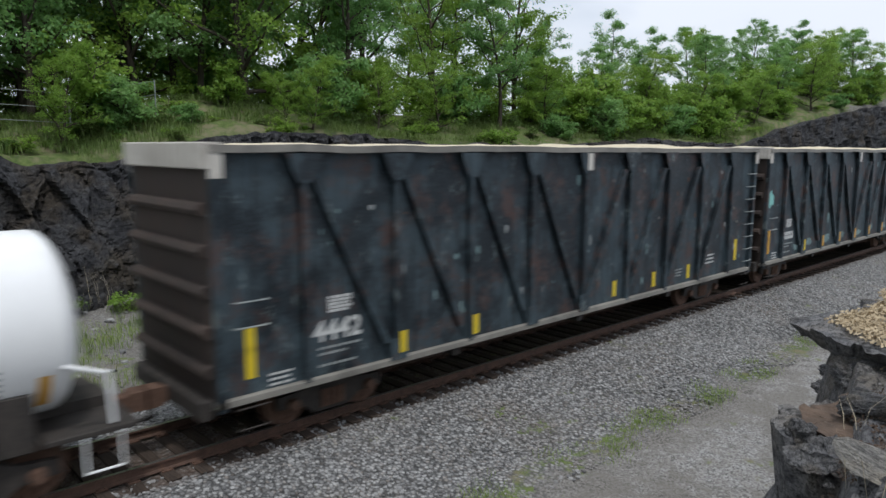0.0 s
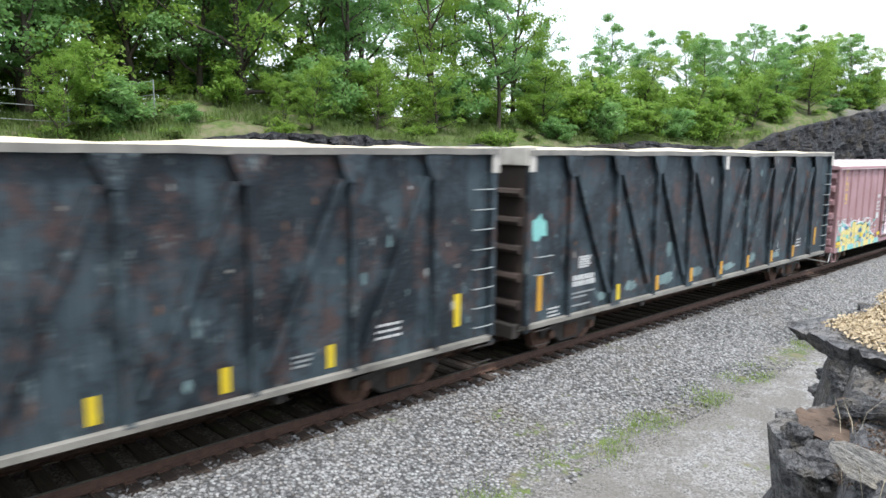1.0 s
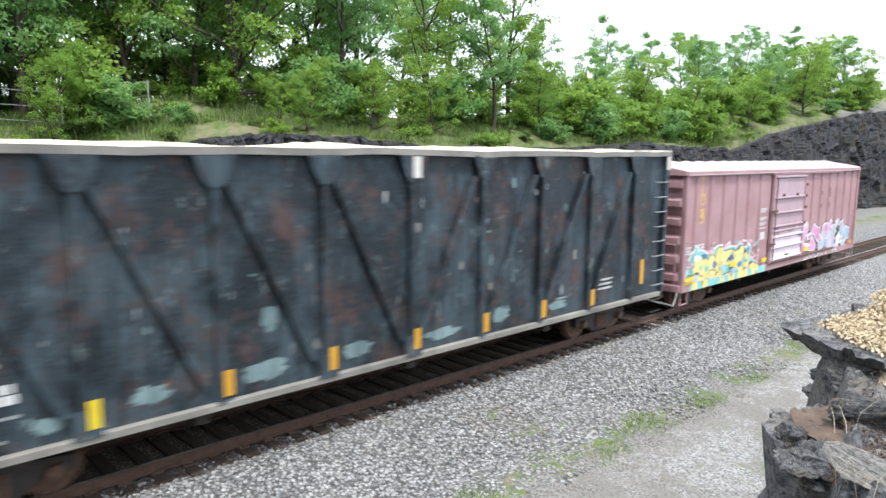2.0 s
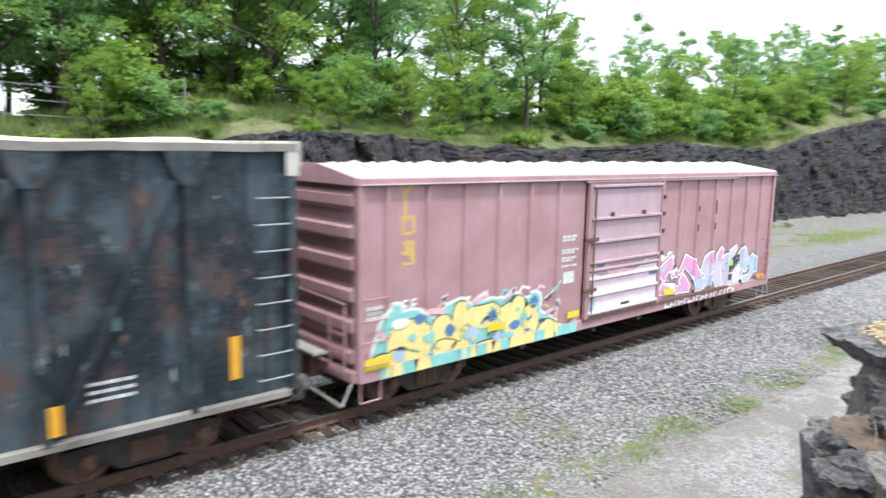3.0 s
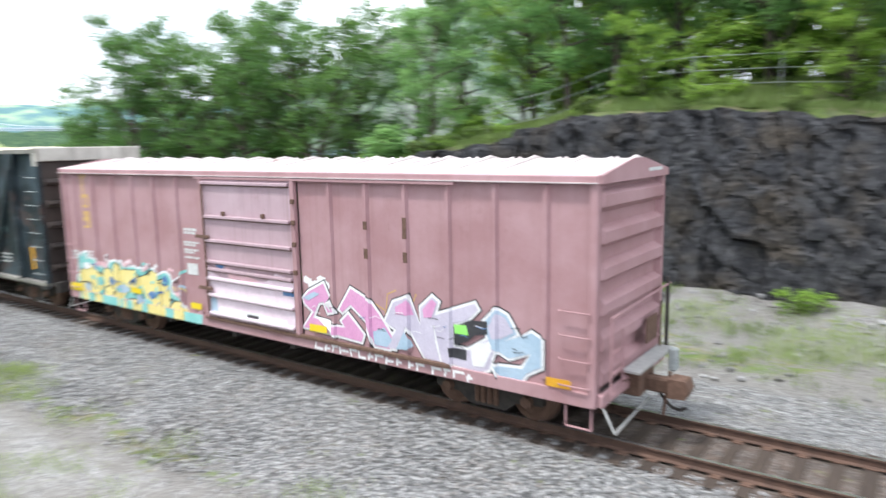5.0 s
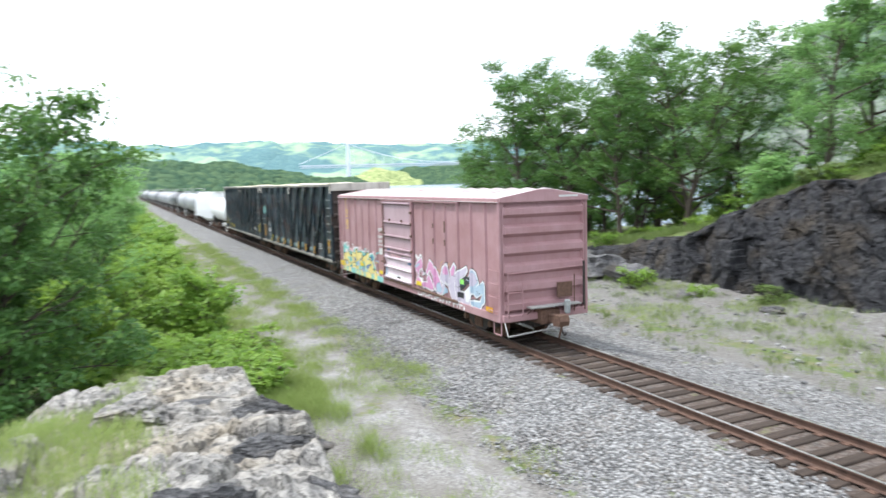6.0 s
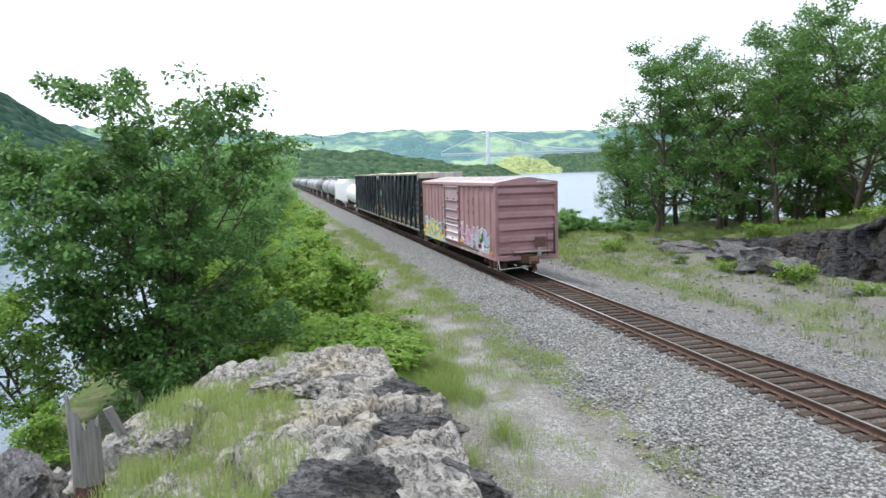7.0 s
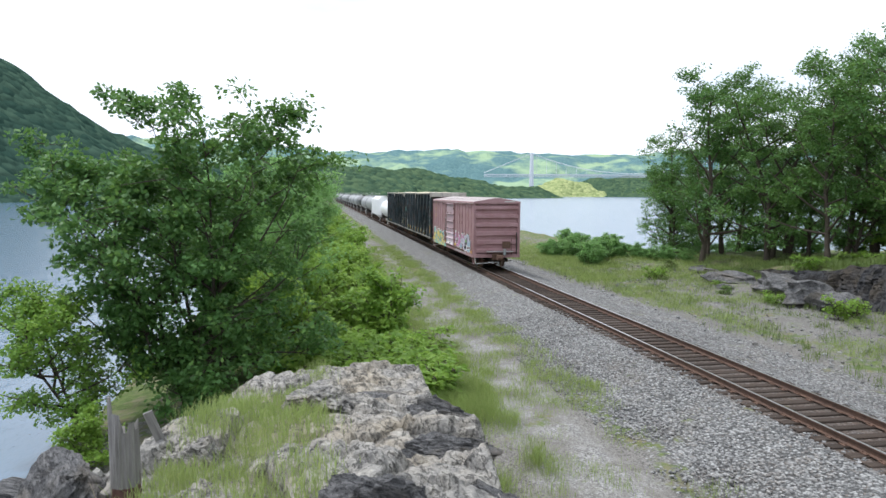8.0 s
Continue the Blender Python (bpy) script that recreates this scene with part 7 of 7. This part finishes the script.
def lay_rocks():
    def on(x, y, up=0.0):
        return (x, y, crag_z(x, y) + up)
    rock(on(-4.75, 0.42, 0.14), (0.58, 0.40, 0.50), 3, "dark_rock", "dark lichened boulder on the ledge", (0, 8, 70), 5)
    rock(on(-9.4, -0.05, 0.06), (0.85, 0.55, 0.42), 5, "outcrop", "pale squared boulder on the ledge", (6, -8, 25), 5)
    rock(on(-7.7, -1.30, 0.05), (0.55, 0.36, 0.50), 7, "outcrop", "upright grey boulder beside the stump", (10, 0, 60), 5)
    rock(on(-10.4, 0.9, 0.04), (0.9, 0.5, 0.28), 9, "dark_rock", "flat dark slab on the ledge", (0, 6, 80), 5)
    rock(on(-7.0, 1.35, 0.0), (0.8, 0.42, 0.32), 11, "dark_rock", "dark slab at the edge of the ledge", (4, 10, 100), 5)
    rock(on(-8.4, 1.45, -0.05), (0.7, 0.4, 0.3), 12, "dark_rock", "dark slab at the edge of the ledge", (0, 8, 95), 5)
    rock(on(-5.6, 1.45, -0.15), (0.6, 0.4, 0.36), 14, "dark_rock", "fractured dark block at the edge of the ledge", (0, 12, 60), 5)
    rock(on(-5.6, -2.35, 0.0), (0.7, 0.5, 0.34), 16, "dark_rock", "dark fractured rock sloping to the water", (8, 0, 30), 5)
    rock(on(-6.9, -2.5, 0.0), (0.75, 0.5, 0.34), 18, "dark_rock", "dark fractured rock sloping to the water", (0, 10, 80), 5)
    rock(on(-5.0, -1.75, 0.0), (0.5, 0.36, 0.26), 20, "outcrop", "low grey rock beside the stump", (6, 0, 130), 5)
    ledge_plate([(8.40, 3.04), (9.2, 2.85), (10.2, 2.6), (11.6, 2.3), (10.6, 1.5), (9.0, 1.45), (7.5, 1.72), (7.75, 2.2), (8.05, 2.62), (8.25, 2.95)], 3.08, 0.2, 5, "dark_rock", "dark overhanging slab on the rock edge")
    ledge_plate([(6.7, 2.42), (7.5, 2.1), (8.0, 1.6), (7.2, 1.1), (6.2, 1.1), (5.85, 1.6), (5.95, 2.1), (6.3, 2.36)], 2.60, 0.75, 8, "dark_rock", "dark broken shelf of rock under the overhang")
    ledge_plate([(6.62, 2.24), (7.5, 2.05), (7.9, 1.6), (7.2, 1.15), (6.35, 1.2), (6.1, 1.65), (6.2, 2.05)], 2.67, 0.12, 9, "earth", "pocket of bare brown soil on the rock shelf")
    rock((7.9, 2.15, 2.72), (0.42, 0.22, 0.30), 41, "dark_rock", "dark block wedged under the overhanging slab", (10, 0, 40), 5)
    rock((6.15, 2.05, 2.62), (0.24, 0.16, 0.20), 43, "dark_rock", "dark knob on the rim of the rock shelf", (0, 14, 20), 4)
    rock((5.95, 1.70, 2.55), (0.22, 0.20, 0.24), 45, "dark_rock", "dark knob on the rim of the rock shelf", (20, 0, 70), 4)
    rock((8.9, 2.3, 2.72), (0.95, 0.42, 0.42), 21, "dark_rock", "dark block under the overhanging slab", (0, 6, 20), 5)
    rock((6.0, 1.85, 2.5), (0.4, 0.3, 0.36), 25, "dark_rock", "grey fractured block at the end of the ledge", (8, 0, 30), 5)
    rock((-6.45, -2.3, 2.38), (0.95, 0.5, 0.42), 27, "dark_rock", "grey fractured rock beside the stump", (14, 8, 20), 5)
    rock((-5.9, -2.75, 2.15), (0.8, 0.5, 0.4), 29, "dark_rock", "grey fractured rock beside the stump", (20, 0, 60), 5)
    rnd = random.Random(15)
    for k in range(34):
        x = 3.7 + 7.0 * k / 33 + rnd.uniform(-0.15, 0.15)
        edge = float(np.interp(x, (4, 5.5, 7.5, 9.5, 11), (1.05, 1.35, 1.95, 2.7, 2.8)))
        lvl = rnd.choice((0.0, 0.35, 0.7, 1.1, 1.6))
        s = rnd.uniform(0.16, 0.34)
        y = edge + 0.16 * lvl + rnd.uniform(-0.08, 0.08)
        rock((x, y, 2.62 + 0.03 * x - lvl), (s * 1.3, s * 0.8, s * rnd.uniform(0.6, 1.0)), 50 + k, rnd.choice(("dark_rock", "dark_rock", "outcrop")), "fractured block on the edge of the outcrop", (rnd.uniform(-25, 25), rnd.uniform(-25, 25), rnd.uniform(0, 180)), 4)
    for k, (x, y) in enumerate(((6.1, 0.95), (5.4, 0.9), (5.9, 1.25), (4.9, 0.8), (6.8, 1.2), (5.1, 1.15))):
        rock(on(x, y, 0.04), (0.24 + 0.03 * k, 0.17, 0.09), 70 + k, "outcrop", "loose pale slab of stone", (6 * k, 10, 50 * k), 3)
    rock((10.3, 2.0, 3.02), (1.5, 0.62, 0.3), 33, "litter", "bank of dry tan leaf litter on the rock", (0, 0, 14), 4, "litter_bank")
    litter = scatter(600, 7.2, 12.5, 0.8, 2.7, 61, crag_z, lambda x, y: y < 1.55 + 0.28 * (x - 7))
    litter += scatter(420, 7.8, 11.6, 1.5, 2.8, 64, lambda x, y: 3.10, lambda x, y: y < 2.66 - 0.14 * (x - 8.5) and x - 7.9 > (y - 1.9) * 0.94)
    rng = np.random.default_rng(62)
    litter += [(10.3 + 1.4 * math.cos(a) * r, 2.0 + 0.35 * math.cos(a) * r + 0.55 * math.sin(a) * r, 3.02 + 0.29 * math.sqrt(1 - r * r)) for a, r in ((rnd.uniform(0, 6.28), rnd.random() ** 0.5) for k in range(260))]
    q = leaf_quads(rng, np.array(litter) + np.array([0, 0, 0.02]), np.full(len(litter), 0.16), 34, 0.045, 0.15)
    tagged(quads_part("leaf_litter", q, M["litter"]), "dry tan leaf litter on the ledge", "leaf litter", "", "stuff")
    earth = scatter(120, 5.2, 7.4, 0.9, 1.7, 63, crag_z, lambda x, y: True)
    q = leaf_quads(rng, np.array(earth) + np.array([0, 0, 0.0]), np.full(len(earth), 0.14), 60, 0.03, 0.1)
    tagged(quads_part("soil_crumbs", q, M["earth"]), "crumbling brown soil between the rocks", "soil", "", "stuff")
    for k, (x, y, s) in enumerate(((-41, 26.2, 1.5), (-45.0, 27.0, 0.9), (-36.2, 26.4, 1.7), (-33.0, 25.9, 1.9), (-30.2, 25.6, 1.7), (-38.5, 24.6, 0.6), (-47.5, 27.8, 0.6), (-31, 25.2, 0.7), (-25, 24.2, 0.5), (-20, 24.4, 0.45), (-13.5, 24.0, 0.4), (-8, 24.6, 0.5))):
        rock((x, y, ground_at(x, y) + 0.15 * s), (s * 1.5, s, s * 0.7), 30 + k, "dark_rock", "low dark rock in the grass below the face", (0, 0, 40 * k), 3)


lay_rocks()


def build_fence():
    fence = thing("old_fence", "old grey pipe fence on the hilltop", "fence", (0, 0, 0))
    xs = [-20 + 3.6 * k for k in range(10)]
    tops = []
    for x in xs:
        y = 32.4
        z = ground_at(x, y)
        part("post", rod(bmesh.new(), (x, y, z - 0.2), (x, y, z + 1.7), 0.034, None, 8), M["mark_dim"], fence)
        tops.append((x, y, z))
    for a, b in zip(tops[:-1], tops[1:]):
        for h in (0.45, 1.05, 1.65):
            part("rail", rod(bmesh.new(), (a[0], a[1], a[2] + h), (b[0], b[1], b[2] + h), 0.014, None, 6), M["mark_dim"], fence)


build_fence()


def strew_stones():
    """Loose ballast near the camera, proud of the bed."""
    rng = np.random.default_rng(5)
    base = []
    for k in range(6):
        bm = bmesh.new()
        bmesh.ops.create_icosphere(bm, subdivisions=1, radius=1.0)
        r = random.Random(k)
        co = [tuple(v.co * r.uniform(0.65, 1.15)) for v in bm.verts]
        fc = [[v.index for v in f.verts] for f in bm.faces]
        bm.free()
        base.append((np.array(co), np.array(fc)))
    verts, faces, n = [], [], 0
    for k in range(23000):
        x, y = rng.uniform(-30, 28), rng.uniform(6.9, 10.75) if rng.random() < 0.82 else rng.uniform(12.7, 16.0)
        co, fc = base[k % 6]
        s = rng.uniform(0.020, 0.048) * np.array([1.2, 0.9, 0.75])
        a = rng.uniform(0, 6.28)
        R = np.array([[math.cos(a), -math.sin(a), 0], [math.sin(a), math.cos(a), 0], [0, 0, 1]])
        verts.append((co * s) @ R.T + np.array([x, y, ground_at(x, y) + 0.012]))
        faces.append(fc + n)
        n += len(co)
    for k in range(5200):
        x, y = rng.uniform(-62, 14), rng.uniform(16.4, 26.2)
        co, fc = base[k % 6]
        s = (0.022 + 0.10 * rng.random() ** 6 + 0.03 * (y > 23.5) * rng.random()) * np.array([1.2, 0.9, 0.75])
        a = rng.uniform(0, 6.28)
        R = np.array([[math.cos(a), -math.sin(a), 0], [math.sin(a), math.cos(a), 0], [0, 0, 1]])
        verts.append((co * s) @ R.T + np.array([x, y, ground_at(x, y) + 0.03]))
        faces.append(fc + n)
        n += len(co)
    ob = mesh_part("ballast_stones", np.concatenate(verts), np.concatenate(faces).tolist(), M["stone"])
    tagged(ob, "loose angular grey ballast stones", "ballast", "", "stuff")


strew_stones()


motions()
